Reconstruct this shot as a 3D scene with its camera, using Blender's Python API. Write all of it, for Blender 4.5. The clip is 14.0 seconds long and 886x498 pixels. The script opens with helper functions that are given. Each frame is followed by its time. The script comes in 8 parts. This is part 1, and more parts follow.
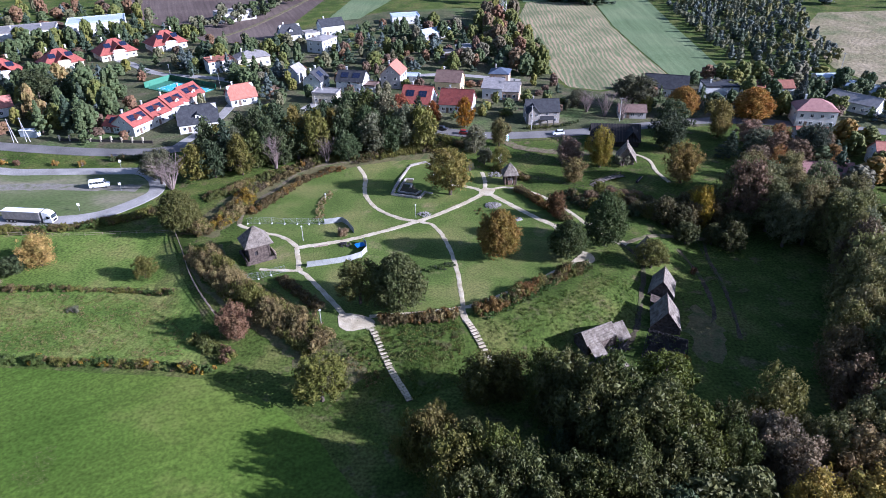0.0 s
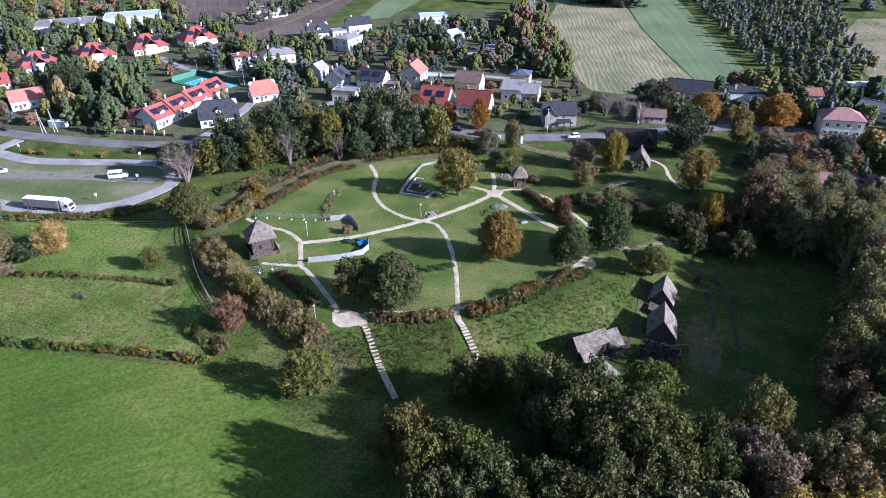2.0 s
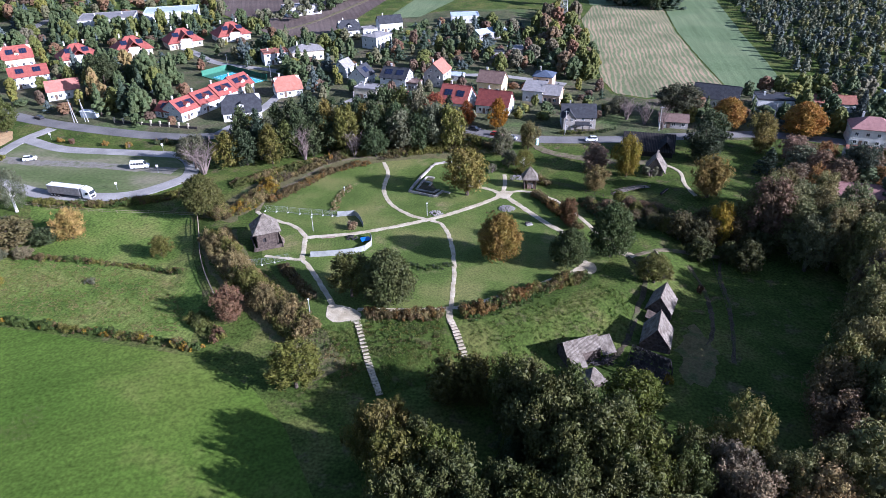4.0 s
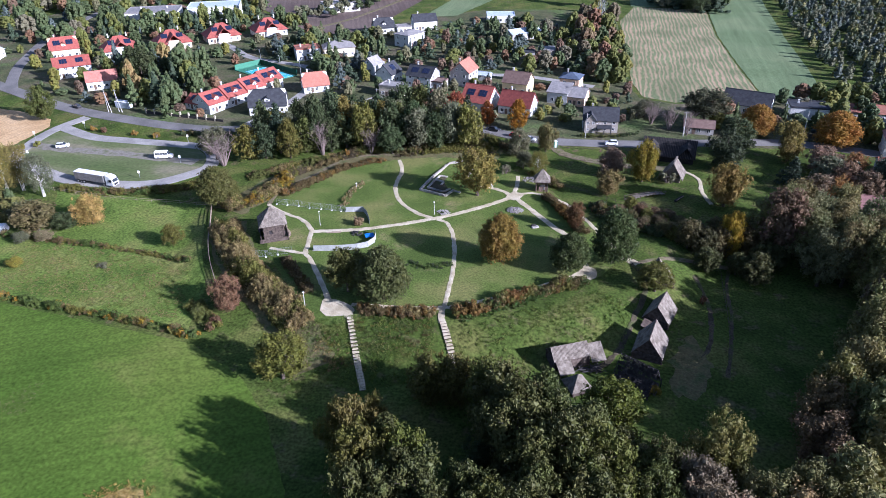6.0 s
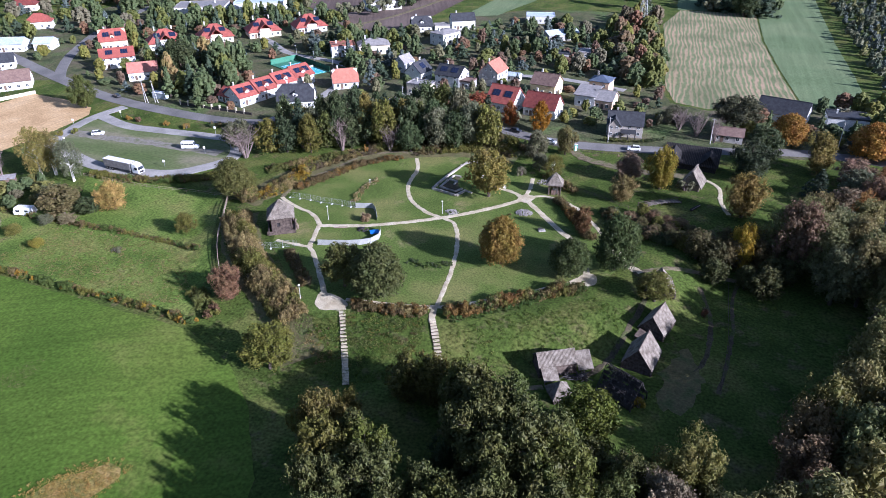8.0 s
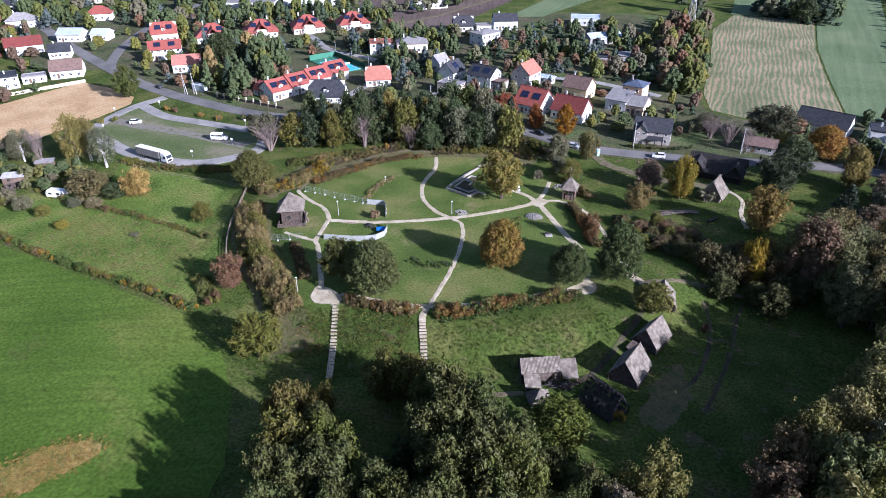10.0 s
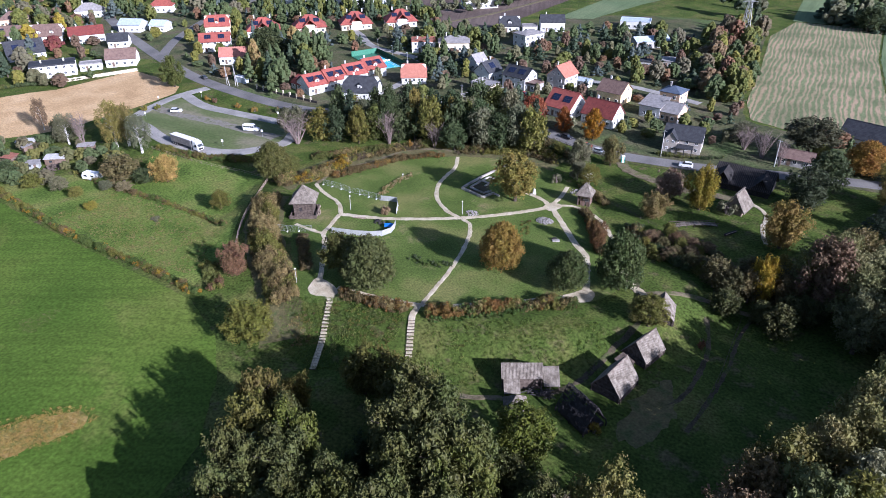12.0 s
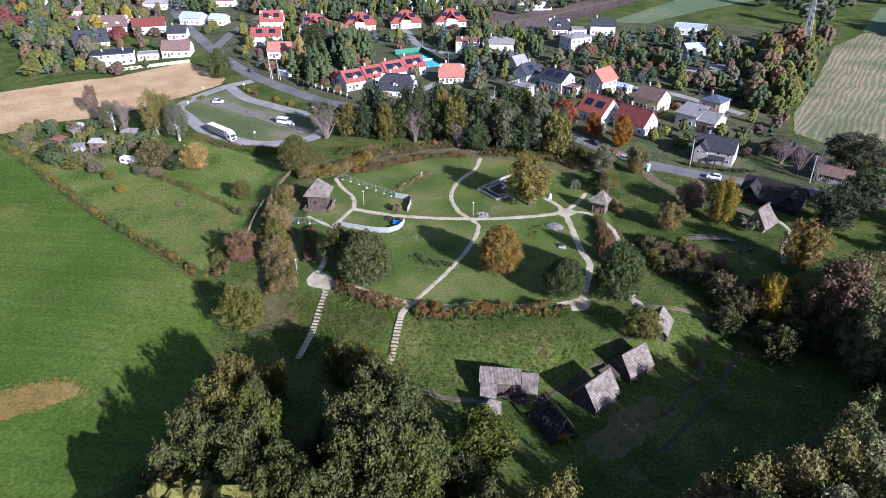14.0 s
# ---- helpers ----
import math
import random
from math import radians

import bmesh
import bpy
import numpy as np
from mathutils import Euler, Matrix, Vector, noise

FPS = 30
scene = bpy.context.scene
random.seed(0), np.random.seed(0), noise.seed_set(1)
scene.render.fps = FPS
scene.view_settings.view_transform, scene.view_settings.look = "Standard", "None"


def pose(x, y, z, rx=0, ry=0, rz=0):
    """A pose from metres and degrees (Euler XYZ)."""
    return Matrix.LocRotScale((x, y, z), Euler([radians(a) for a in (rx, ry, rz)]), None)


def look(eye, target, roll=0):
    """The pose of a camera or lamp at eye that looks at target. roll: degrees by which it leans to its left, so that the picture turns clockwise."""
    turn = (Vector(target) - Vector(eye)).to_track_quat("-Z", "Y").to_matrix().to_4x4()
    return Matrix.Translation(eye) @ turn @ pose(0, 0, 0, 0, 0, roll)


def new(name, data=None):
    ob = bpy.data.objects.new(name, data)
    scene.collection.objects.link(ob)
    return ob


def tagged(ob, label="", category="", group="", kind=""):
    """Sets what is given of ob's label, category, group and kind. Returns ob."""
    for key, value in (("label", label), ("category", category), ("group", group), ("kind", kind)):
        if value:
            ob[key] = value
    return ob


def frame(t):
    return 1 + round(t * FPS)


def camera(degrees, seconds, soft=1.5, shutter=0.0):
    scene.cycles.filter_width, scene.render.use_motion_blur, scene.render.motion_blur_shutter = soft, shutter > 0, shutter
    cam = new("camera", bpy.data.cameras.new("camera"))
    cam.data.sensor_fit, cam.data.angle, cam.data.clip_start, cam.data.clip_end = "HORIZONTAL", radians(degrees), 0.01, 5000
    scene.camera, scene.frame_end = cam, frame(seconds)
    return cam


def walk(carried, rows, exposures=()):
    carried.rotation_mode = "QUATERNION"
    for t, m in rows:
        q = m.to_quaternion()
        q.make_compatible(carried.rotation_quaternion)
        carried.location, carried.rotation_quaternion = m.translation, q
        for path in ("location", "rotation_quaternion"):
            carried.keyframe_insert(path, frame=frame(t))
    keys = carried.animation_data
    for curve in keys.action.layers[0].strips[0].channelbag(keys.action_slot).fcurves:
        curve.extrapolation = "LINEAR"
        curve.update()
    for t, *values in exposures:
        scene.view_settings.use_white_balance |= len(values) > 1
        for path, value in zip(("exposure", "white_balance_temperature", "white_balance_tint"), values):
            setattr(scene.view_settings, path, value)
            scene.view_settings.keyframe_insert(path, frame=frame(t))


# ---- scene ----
cam = camera(66.7, 14.0, soft=0.85)
PATH = [
    (0, (0.187, 0.127, 86.063), (0.19, 1.86, 85.064), -1.2),
    (0.5, (2.214, 0.084, 86.066), (2.192, 1.817, 85.068), -1.1),
    (1, (4.329, 0.062, 86.067), (4.282, 1.795, 85.07), -1.1),
    (1.5, (6.531, 0.069, 86.065), (6.457, 1.801, 85.068), -1.1),
    (2, (8.815, 0.111, 86.061), (8.714, 1.842, 85.064), -1.0),
    (2.5, (11.179, 0.197, 86.054), (11.049, 1.926, 85.057), -1.0),
    (3, (13.619, 0.331, 86.044), (13.461, 2.058, 85.047), -1.0),
    (3.5, (16.133, 0.522, 86.031), (15.944, 2.245, 85.034), -0.9),
    (4, (18.718, 0.774, 86.016), (18.498, 2.494, 85.019), -0.9),
    (4.5, (21.369, 1.092, 85.998), (21.117, 2.808, 85.001), -0.9),
    (5, (24.084, 1.483, 85.977), (23.8, 3.193, 84.98), -0.9),
    (5.5, (26.86, 1.949, 85.954), (26.542, 3.653, 84.956), -0.8),
    (6, (29.693, 2.496, 85.928), (29.34, 4.194, 84.93), -0.8),
    (6.5, (32.58, 3.128, 85.899), (32.192, 4.817, 84.901), -0.8),
    (7, (35.516, 3.847, 85.867), (35.093, 5.527, 84.869), -0.8),
    (7.5, (38.5, 4.656, 85.833), (38.04, 6.327, 84.835), -0.7),
    (8, (41.527, 5.558, 85.796), (41.03, 7.219, 84.798), -0.7),
    (8.5, (44.593, 6.556, 85.756), (44.058, 8.205, 84.759), -0.7),
    (9, (47.696, 7.651, 85.714), (47.122, 9.287, 84.716), -0.6),
    (9.5, (50.83, 8.845, 85.669), (50.218, 10.466, 84.671), -0.6),
    (10, (53.993, 10.137, 85.621), (53.342, 11.744, 84.624), -0.6),
    (10.5, (57.18, 11.53, 85.57), (56.49, 13.12, 84.573), -0.5),
    (11, (60.389, 13.023, 85.517), (59.658, 14.596, 84.52), -0.5),
    (11.5, (63.614, 14.616, 85.461), (62.843, 16.169, 84.465), -0.4),
    (12, (66.852, 16.309, 85.403), (66.041, 17.841, 84.406), -0.4),
    (12.5, (70.099, 18.099, 85.341), (69.247, 19.61, 84.345), -0.3),
    (13, (73.35, 19.987, 85.277), (72.459, 21.475, 84.282), -0.3),
    (13.5, (76.603, 21.97, 85.211), (75.671, 23.433, 84.215), -0.2),
    (14, (79.852, 24.046, 85.141), (78.88, 25.483, 84.146), -0.2),
]
walk(cam, [(t, look(eye, target, roll)) for t, eye, target, roll in PATH], [(0, 1.27, 4950, 27), (7, 1.2, 5040, 26), (14, 1.04, 5110, 25)])

# ---- light ----
SUN_AZ, SUN_EL = -16.0, 22.5
sun_dir = Vector((math.cos(radians(SUN_AZ)) * math.cos(radians(SUN_EL)), math.sin(radians(SUN_AZ)) * math.cos(radians(SUN_EL)), math.sin(radians(SUN_EL))))
sun_data = bpy.data.lights.new("sun", "SUN")
sun_data.energy, sun_data.angle, sun_data.color = 5.0, radians(0.6), (1.0, 0.92, 0.8)
sun = new("sun", sun_data)
sun.matrix_basis = look(sun_dir * 300, (0, 0, 0))
world = bpy.data.worlds.new("world")
scene.world = world
world.use_nodes = True
wn = world.node_tree
wn.nodes.clear()
sky = wn.nodes.new("ShaderNodeTexSky")
sky.sky_type, sky.sun_disc = "NISHITA", False
sky.sun_elevation, sky.sun_rotation = radians(SUN_EL), radians(90 - SUN_AZ)
sky.air_density, sky.dust_density = 1.2, 1.5
bg = wn.nodes.new("ShaderNodeBackground")
bg.inputs["Strength"].default_value = 0.056
wout = wn.nodes.new("ShaderNodeOutputWorld")
wn.links.new(sky.outputs["Color"], bg.inputs["Color"])
wn.links.new(bg.outputs["Background"], wout.inputs["Surface"])


# ---- materials ----
def mat(name, colours, scale=1.0, fine=None, rough=0.8, bump=0.0, metal=0.0, coords="Object", spec=0.3, stretch=(1, 1, 1), jitter=0.0, bumpscale=None, patch=None, contrast=0.3):
    """A noise-mixed surface: three colours over a coarse noise, a fine grain on top, a bump."""
    m = bpy.data.materials.new(name)
    m.use_nodes = True
    nt = m.node_tree
    bs = nt.nodes["Principled BSDF"]
    bs.inputs["Roughness"].default_value, bs.inputs["Metallic"].default_value = rough, metal
    bs.inputs["Specular IOR Level"].default_value = spec
    if coords == "World":
        pos = nt.nodes.new("ShaderNodeNewGeometry").outputs["Position"]
    else:
        pos = nt.nodes.new("ShaderNodeTexCoord").outputs["Object"]
    mp = nt.nodes.new("ShaderNodeMapping")
    mp.inputs["Scale"].default_value = stretch
    nt.links.new(pos, mp.inputs["Vector"])
    n1 = nt.nodes.new("ShaderNodeTexNoise")
    n1.inputs["Scale"].default_value, n1.inputs["Detail"].default_value = scale, 5
    n2 = nt.nodes.new("ShaderNodeTexNoise")
    n2.inputs["Scale"].default_value, n2.inputs["Detail"].default_value = fine or scale * 9, 4
    for n in (n1, n2):
        nt.links.new(mp.outputs[0], n.inputs["Vector"])
    ramp = nt.nodes.new("ShaderNodeValToRGB")
    cs = [c if len(c) == 4 else (*c, 1) for c in colours]
    el = ramp.color_ramp.elements
    el[0].position, el[0].color = 0.34, cs[0]
    el[1].position, el[1].color = 0.66, cs[-1]
    for k, c in enumerate(cs[1:-1]):
        e = el.new(0.34 + 0.32 * (k + 1) / (len(cs) - 1))
        e.color = c
    nt.links.new(n1.outputs["Fac"], ramp.inputs["Fac"])
    grain = nt.nodes.new("ShaderNodeMapRange")
    grain.inputs["From Min"].default_value, grain.inputs["From Max"].default_value = 0.25, 0.75
    grain.inputs["To Min"].default_value, grain.inputs["To Max"].default_value = 1 - contrast, 1 + contrast
    nt.links.new(n2.outputs["Fac"], grain.inputs["Value"])
    mul = nt.nodes.new("ShaderNodeVectorMath")
    mul.operation = "SCALE"
    nt.links.new(ramp.outputs["Color"], mul.inputs[0])
    nt.links.new(grain.outputs["Result"], mul.inputs["Scale"])
    last = mul.outputs[0]
    if patch:
        tone, size, start = patch
        n3 = nt.nodes.new("ShaderNodeTexNoise")
        n3.inputs["Scale"].default_value, n3.inputs["Detail"].default_value, n3.inputs["Roughness"].default_value = size, 6, 0.65
        nt.links.new(mp.outputs[0], n3.inputs["Vector"])
        pr = nt.nodes.new("ShaderNodeMapRange")
        pr.inputs["From Min"].default_value, pr.inputs["From Max"].default_value = start, start + 0.12
        nt.links.new(n3.outputs["Fac"], pr.inputs["Value"])
        pm = nt.nodes.new("ShaderNodeMix")
        pm.data_type = "RGBA"
        nt.links.new(pr.outputs["Result"], pm.inputs["Factor"])
        nt.links.new(last, pm.inputs[6])
        pg = nt.nodes.new("ShaderNodeVectorMath")
        pg.operation = "SCALE"
        pg.inputs[0].default_value = tone
        nt.links.new(grain.outputs["Result"], pg.inputs["Scale"])
        nt.links.new(pg.outputs[0], pm.inputs[7])
        last = pm.outputs[2]
    if jitter:
        oi = nt.nodes.new("ShaderNodeObjectInfo")
        jr = nt.nodes.new("ShaderNodeMapRange")
        jr.inputs["To Min"].default_value, jr.inputs["To Max"].default_value = 1 - jitter, 1 + jitter
        nt.links.new(oi.outputs["Random"], jr.inputs["Value"])
        jm = nt.nodes.new("ShaderNodeVectorMath")
        jm.operation = "SCALE"
        nt.links.new(last, jm.inputs[0])
        nt.links.new(jr.outputs["Result"], jm.inputs["Scale"])
        last = jm.outputs[0]
    nt.links.new(last, bs.inputs["Base Color"])
    if bump:
        b = nt.nodes.new("ShaderNodeBump")
        b.inputs["Strength"].default_value = 1.0
        b.inputs["Distance"].default_value = bump
        src = n2
        if bumpscale:
            src = nt.nodes.new("ShaderNodeTexNoise")
            src.inputs["Scale"].default_value, src.inputs["Detail"].default_value = bumpscale, 3
            nt.links.new(mp.outputs[0], src.inputs["Vector"])
        nt.links.new(src.outputs["Fac"], b.inputs["Height"])
        nt.links.new(b.outputs["Normal"], bs.inputs["Normal"])
    return m


def striped(name, colours, angle, width, warp=2.0, mixin=0.5, scale=0.05, rough=0.95, patch=None, contrast=0.35):
    """A worked field: noise colours crossed with drill lines."""
    m = mat(name, colours, scale=scale, fine=1.5, rough=rough, coords="World", spec=0.1, patch=patch, contrast=contrast)
    nt = m.node_tree
    bs = nt.nodes["Principled BSDF"]
    base = bs.inputs["Base Color"].links[0].from_socket
    geo = nt.nodes.new("ShaderNodeNewGeometry")
    mp = nt.nodes.new("ShaderNodeMapping")
    mp.inputs["Rotation"].default_value = (0, 0, radians(angle))
    nt.links.new(geo.outputs["Position"], mp.inputs["Vector"])
    st = nt.nodes.new("ShaderNodeMapping")
    st.inputs["Scale"].default_value = (1 / width, 0.03 * warp / width, 1)
    nt.links.new(mp.outputs[0], st.inputs["Vector"])
    w = nt.nodes.new("ShaderNodeTexNoise")
    w.inputs["Scale"].default_value, w.inputs["Detail"].default_value, w.inputs["Distortion"].default_value = 1.0, 3, 0.25
    nt.links.new(st.outputs[0], w.inputs["Vector"])
    mr = nt.nodes.new("ShaderNodeMapRange")
    mr.inputs["From Min"].default_value, mr.inputs["From Max"].default_value = 0.3, 0.7
    mr.inputs["To Min"].default_value, mr.inputs["To Max"].default_value = 1 - mixin, 1 + mixin * 0.6
    nt.links.new(w.outputs["Fac"], mr.inputs["Value"])
    mul = nt.nodes.new("ShaderNodeVectorMath")
    mul.operation = "SCALE"
    nt.links.new(base, mul.inputs[0])
    nt.links.new(mr.outputs["Result"], mul.inputs["Scale"])
    nt.links.new(mul.outputs[0], bs.inputs["Base Color"])
    return m


def swathed(name, green, straw):
    """A mown hay field: crooked swathes of dry hay between green stubble."""
    m = mat(name, (tuple(c * 0.8 for c in green), green, tuple(c * 1.2 for c in green)), scale=0.05, fine=1.2, rough=0.95, coords="World", spec=0.1)
    nt = m.node_tree
    bs = nt.nodes["Principled BSDF"]
    base = bs.inputs["Base Color"].links[0].from_socket
    geo = nt.nodes.new("ShaderNodeNewGeometry")
    st = nt.nodes.new("ShaderNodeMapping")
    st.inputs["Rotation"].default_value = (0, 0, radians(4))
    st.inputs["Scale"].default_value = (1, 0.22, 1)
    nt.links.new(geo.outputs["Position"], st.inputs["Vector"])
    w0 = nt.nodes.new("ShaderNodeTexWave")
    w0.inputs["Scale"].default_value, w0.inputs["Distortion"].default_value, w0.inputs["Detail"].default_value, w0.inputs["Detail Scale"].default_value, w0.inputs["Detail Roughness"].default_value = 0.15, 13.0, 5.0, 0.7, 0.68
    nt.links.new(st.outputs[0], w0.inputs["Vector"])
    w = nt.nodes.new("ShaderNodeMapRange")
    w.inputs["From Min"].default_value, w.inputs["From Max"].default_value = 0.25, 1.1
    nt.links.new(w0.outputs["Fac"], w.inputs["Value"])
    n = nt.nodes.new("ShaderNodeTexNoise")
    n.inputs["Scale"].default_value, n.inputs["Detail"].default_value = 0.05, 4
    nt.links.new(geo.outputs["Position"], n.inputs["Vector"])
    nr = nt.nodes.new("ShaderNodeMapRange")
    nr.inputs["From Min"].default_value, nr.inputs["From Max"].default_value = 0.36, 0.6
    nr.inputs["To Min"].default_value, nr.inputs["To Max"].default_value = 0.35, 1.0
    nt.links.new(n.outputs["Fac"], nr.inputs["Value"])
    f = nt.nodes.new("ShaderNodeMath")
    f.operation = "MULTIPLY"
    nt.links.new(w.outputs["Result"], f.inputs[0])
    nt.links.new(nr.outputs["Result"], f.inputs[1])
    mix = nt.nodes.new("ShaderNodeMix")
    mix.data_type = "RGBA"
    nt.links.new(f.outputs[0], mix.inputs["Factor"])
    nt.links.new(base, mix.inputs[6])
    mix.inputs[7].default_value = (*straw, 1)
    nt.links.new(mix.outputs[2], bs.inputs["Base Color"])
    return m


def tiled(name, c1, c2, row=0.35, rough=0.7, depth=0.03):
    """Roof tiles: rows as relief, tone by noise."""
    m = mat(name, (c1, c2), scale=0.9, fine=9, rough=rough, jitter=0.08)
    nt = m.node_tree
    bs = nt.nodes["Principled BSDF"]
    tc = nt.nodes.new("ShaderNodeTexCoord")
    w = nt.nodes.new("ShaderNodeTexWave")
    w.bands_direction, w.wave_profile = "Z", "SAW"
    w.inputs["Scale"].default_value = 0.314 / row
    nt.links.new(tc.outputs["Object"], w.inputs["Vector"])
    b = nt.nodes.new("ShaderNodeBump")
    b.inputs["Distance"].default_value = depth
    nt.links.new(w.outputs["Fac"], b.inputs["Height"])
    nt.links.new(b.outputs["Normal"], bs.inputs["Normal"])
    return m


def leafy(name, glow=0.25, spread=0.28, relief=0.0):
    """Foliage that takes its colour from the object, with tone per spray and per tree."""
    m = bpy.data.materials.new(name)
    m.use_nodes = True
    nt = m.node_tree
    bs = nt.nodes["Principled BSDF"]
    bs.inputs["Roughness"].default_value, bs.inputs["Specular IOR Level"].default_value = 0.62, 0.25
    oi = nt.nodes.new("ShaderNodeObjectInfo")
    geo = nt.nodes.new("ShaderNodeNewGeometry")
    tc = nt.nodes.new("ShaderNodeTexCoord")
    nz = nt.nodes.new("ShaderNodeTexNoise")
    nz.inputs["Scale"].default_value, nz.inputs["Detail"].default_value = 0.45, 2
    nt.links.new(tc.outputs["Object"], nz.inputs["Vector"])
    hsv = nt.nodes.new("ShaderNodeHueSaturation")
    nt.links.new(oi.outputs["Color"], hsv.inputs["Color"])
    vr = nt.nodes.new("ShaderNodeMapRange")
    vr.inputs["To Min"].default_value, vr.inputs["To Max"].default_value = 0.86 - spread, 0.86 + spread
    hsv.inputs["Saturation"].default_value = 1.12
    nt.links.new(geo.outputs["Random Per Island"], vr.inputs["Value"])
    nt.links.new(vr.outputs["Result"], hsv.inputs["Value"])
    hr = nt.nodes.new("ShaderNodeMapRange")
    hr.inputs["From Min"].default_value, hr.inputs["From Max"].default_value = 0.3, 0.7
    hr.inputs["To Min"].default_value, hr.inputs["To Max"].default_value = 0.487, 0.52
    nt.links.new(nz.outputs["Fac"], hr.inputs["Value"])
    nt.links.new(hr.outputs["Result"], hsv.inputs["Hue"])
    nt.links.new(hsv.outputs["Color"], bs.inputs["Base Color"])
    if relief:
        fine = nt.nodes.new("ShaderNodeTexNoise")
        fine.inputs["Scale"].default_value, fine.inputs["Detail"].default_value = 1.6, 3
        nt.links.new(tc.outputs["Object"], fine.inputs["Vector"])
        bump = nt.nodes.new("ShaderNodeBump")
        bump.inputs["Strength"].default_value, bump.inputs["Distance"].default_value = 1.0, relief
        nt.links.new(fine.outputs["Fac"], bump.inputs["Height"])
        nt.links.new(bump.outputs["Normal"], bs.inputs["Normal"])
    tr = nt.nodes.new("ShaderNodeBsdfTranslucent")
    nt.links.new(hsv.outputs["Color"], tr.inputs["Color"])
    mix = nt.nodes.new("ShaderNodeMixShader")
    mix.inputs["Fac"].default_value = glow
    nt.links.new(bs.outputs[0], mix.inputs[1])
    nt.links.new(tr.outputs[0], mix.inputs[2])
    nt.links.new(mix.outputs[0], nt.nodes["Material Output"].inputs["Surface"])
    return m


M = {}
M["lawn"] = mat("lawn", ((0.066, 0.098, 0.02), (0.094, 0.13, 0.028), (0.16, 0.163, 0.052)), scale=0.06, fine=2.4, rough=0.9, bump=0.05, coords="World", spec=0.1, bumpscale=7.0, patch=((0.2, 0.175, 0.08), 0.09, 0.59), contrast=0.5)
M["meadow"] = mat("meadow", ((0.04, 0.062, 0.011), (0.064, 0.092, 0.017), (0.105, 0.112, 0.03)), scale=0.1, fine=1.7, rough=0.95, bump=0.08, coords="World", spec=0.1, bumpscale=5.0, patch=((0.105, 0.092, 0.042), 0.22, 0.56), contrast=0.62)
M["west_meadow"] = mat("west_meadow", ((0.072, 0.114, 0.02), (0.112, 0.16, 0.03), (0.168, 0.175, 0.05)), scale=0.08, fine=1.6, rough=0.95, bump=0.08, coords="World", spec=0.1, bumpscale=5.0, patch=((0.14, 0.12, 0.055), 0.16, 0.62), contrast=0.6)
M["gravel"] = mat("gravel", ((0.17, 0.155, 0.125), (0.22, 0.205, 0.17), (0.13, 0.135, 0.075)), scale=0.25, fine=3, rough=0.95, bump=0.03, coords="World", spec=0.1, contrast=0.25)
M["crop"] = striped("crop", ((0.056, 0.1, 0.012), (0.078, 0.125, 0.017), (0.102, 0.138, 0.023)), 62, 1.5, 2.0, 0.15, 0.025, patch=((0.125, 0.148, 0.032), 0.035, 0.54), contrast=0.42)
M["stubble"] = striped("stubble", ((0.41, 0.275, 0.14), (0.48, 0.33, 0.17), (0.54, 0.385, 0.215)), 16, 0.6, 1.0, 0.12, 0.08, contrast=0.3)
M["ploughed"] = striped("ploughed", ((0.10, 0.075, 0.065), (0.13, 0.10, 0.085), (0.16, 0.125, 0.105)), -20, 1.6, 1.0, 0.25, 0.03)
M["mown"] = swathed("mown", (0.15, 0.175, 0.085), (0.4, 0.275, 0.185))
M["pasture"] = striped("pasture", ((0.115, 0.16, 0.075), (0.135, 0.182, 0.088), (0.16, 0.2, 0.1)), 3, 2.5, 1.0, 0.16, 0.03)
M["heath"] = mat("heath", ((0.14, 0.15, 0.07), (0.22, 0.19, 0.11), (0.30, 0.25, 0.16)), scale=0.05, fine=0.5, rough=0.95, bump=0.6, coords="World", spec=0.1, bumpscale=0.6)
M["rushes"] = mat("rushes", ((0.12, 0.125, 0.035), (0.23, 0.175, 0.055), (0.3, 0.21, 0.08)), scale=0.3, fine=3, rough=0.95, bump=0.08, coords="World", spec=0.1, contrast=0.5)
M["thatch"] = mat("thatch", ((0.12, 0.1, 0.08), (0.19, 0.165, 0.135), (0.25, 0.22, 0.18)), scale=0.9, fine=8, rough=0.95, bump=0.05, jitter=0.15, spec=0.15)
M["sand"] = mat("sand", ((0.37, 0.315, 0.21), (0.46, 0.4, 0.28), (0.53, 0.47, 0.35)), scale=0.35, fine=5, rough=0.95, bump=0.03, coords="World", spec=0.1)
M["dirt"] = mat("dirt", ((0.10, 0.085, 0.05), (0.17, 0.14, 0.09), (0.10, 0.11, 0.04)), scale=0.5, fine=4, rough=0.95, bump=0.06, coords="World", spec=0.1)
M["asphalt"] = mat("asphalt", ((0.125, 0.12, 0.115), (0.16, 0.153, 0.145), (0.19, 0.182, 0.17)), scale=0.12, fine=5, rough=0.9, bump=0.01, coords="World", spec=0.2)
M["pale_asphalt"] = mat("pale_asphalt", ((0.23, 0.22, 0.205), (0.28, 0.268, 0.25), (0.33, 0.315, 0.29)), scale=0.2, fine=6, rough=0.9, bump=0.01, coords="World", spec=0.2)
M["gravel_grass"] = mat("gravel_grass", ((0.085, 0.115, 0.04), (0.12, 0.14, 0.06), (0.2, 0.185, 0.12)), scale=0.09, fine=2.5, rough=0.95, bump=0.05, coords="World", spec=0.1, stretch=(0.35, 1, 1))
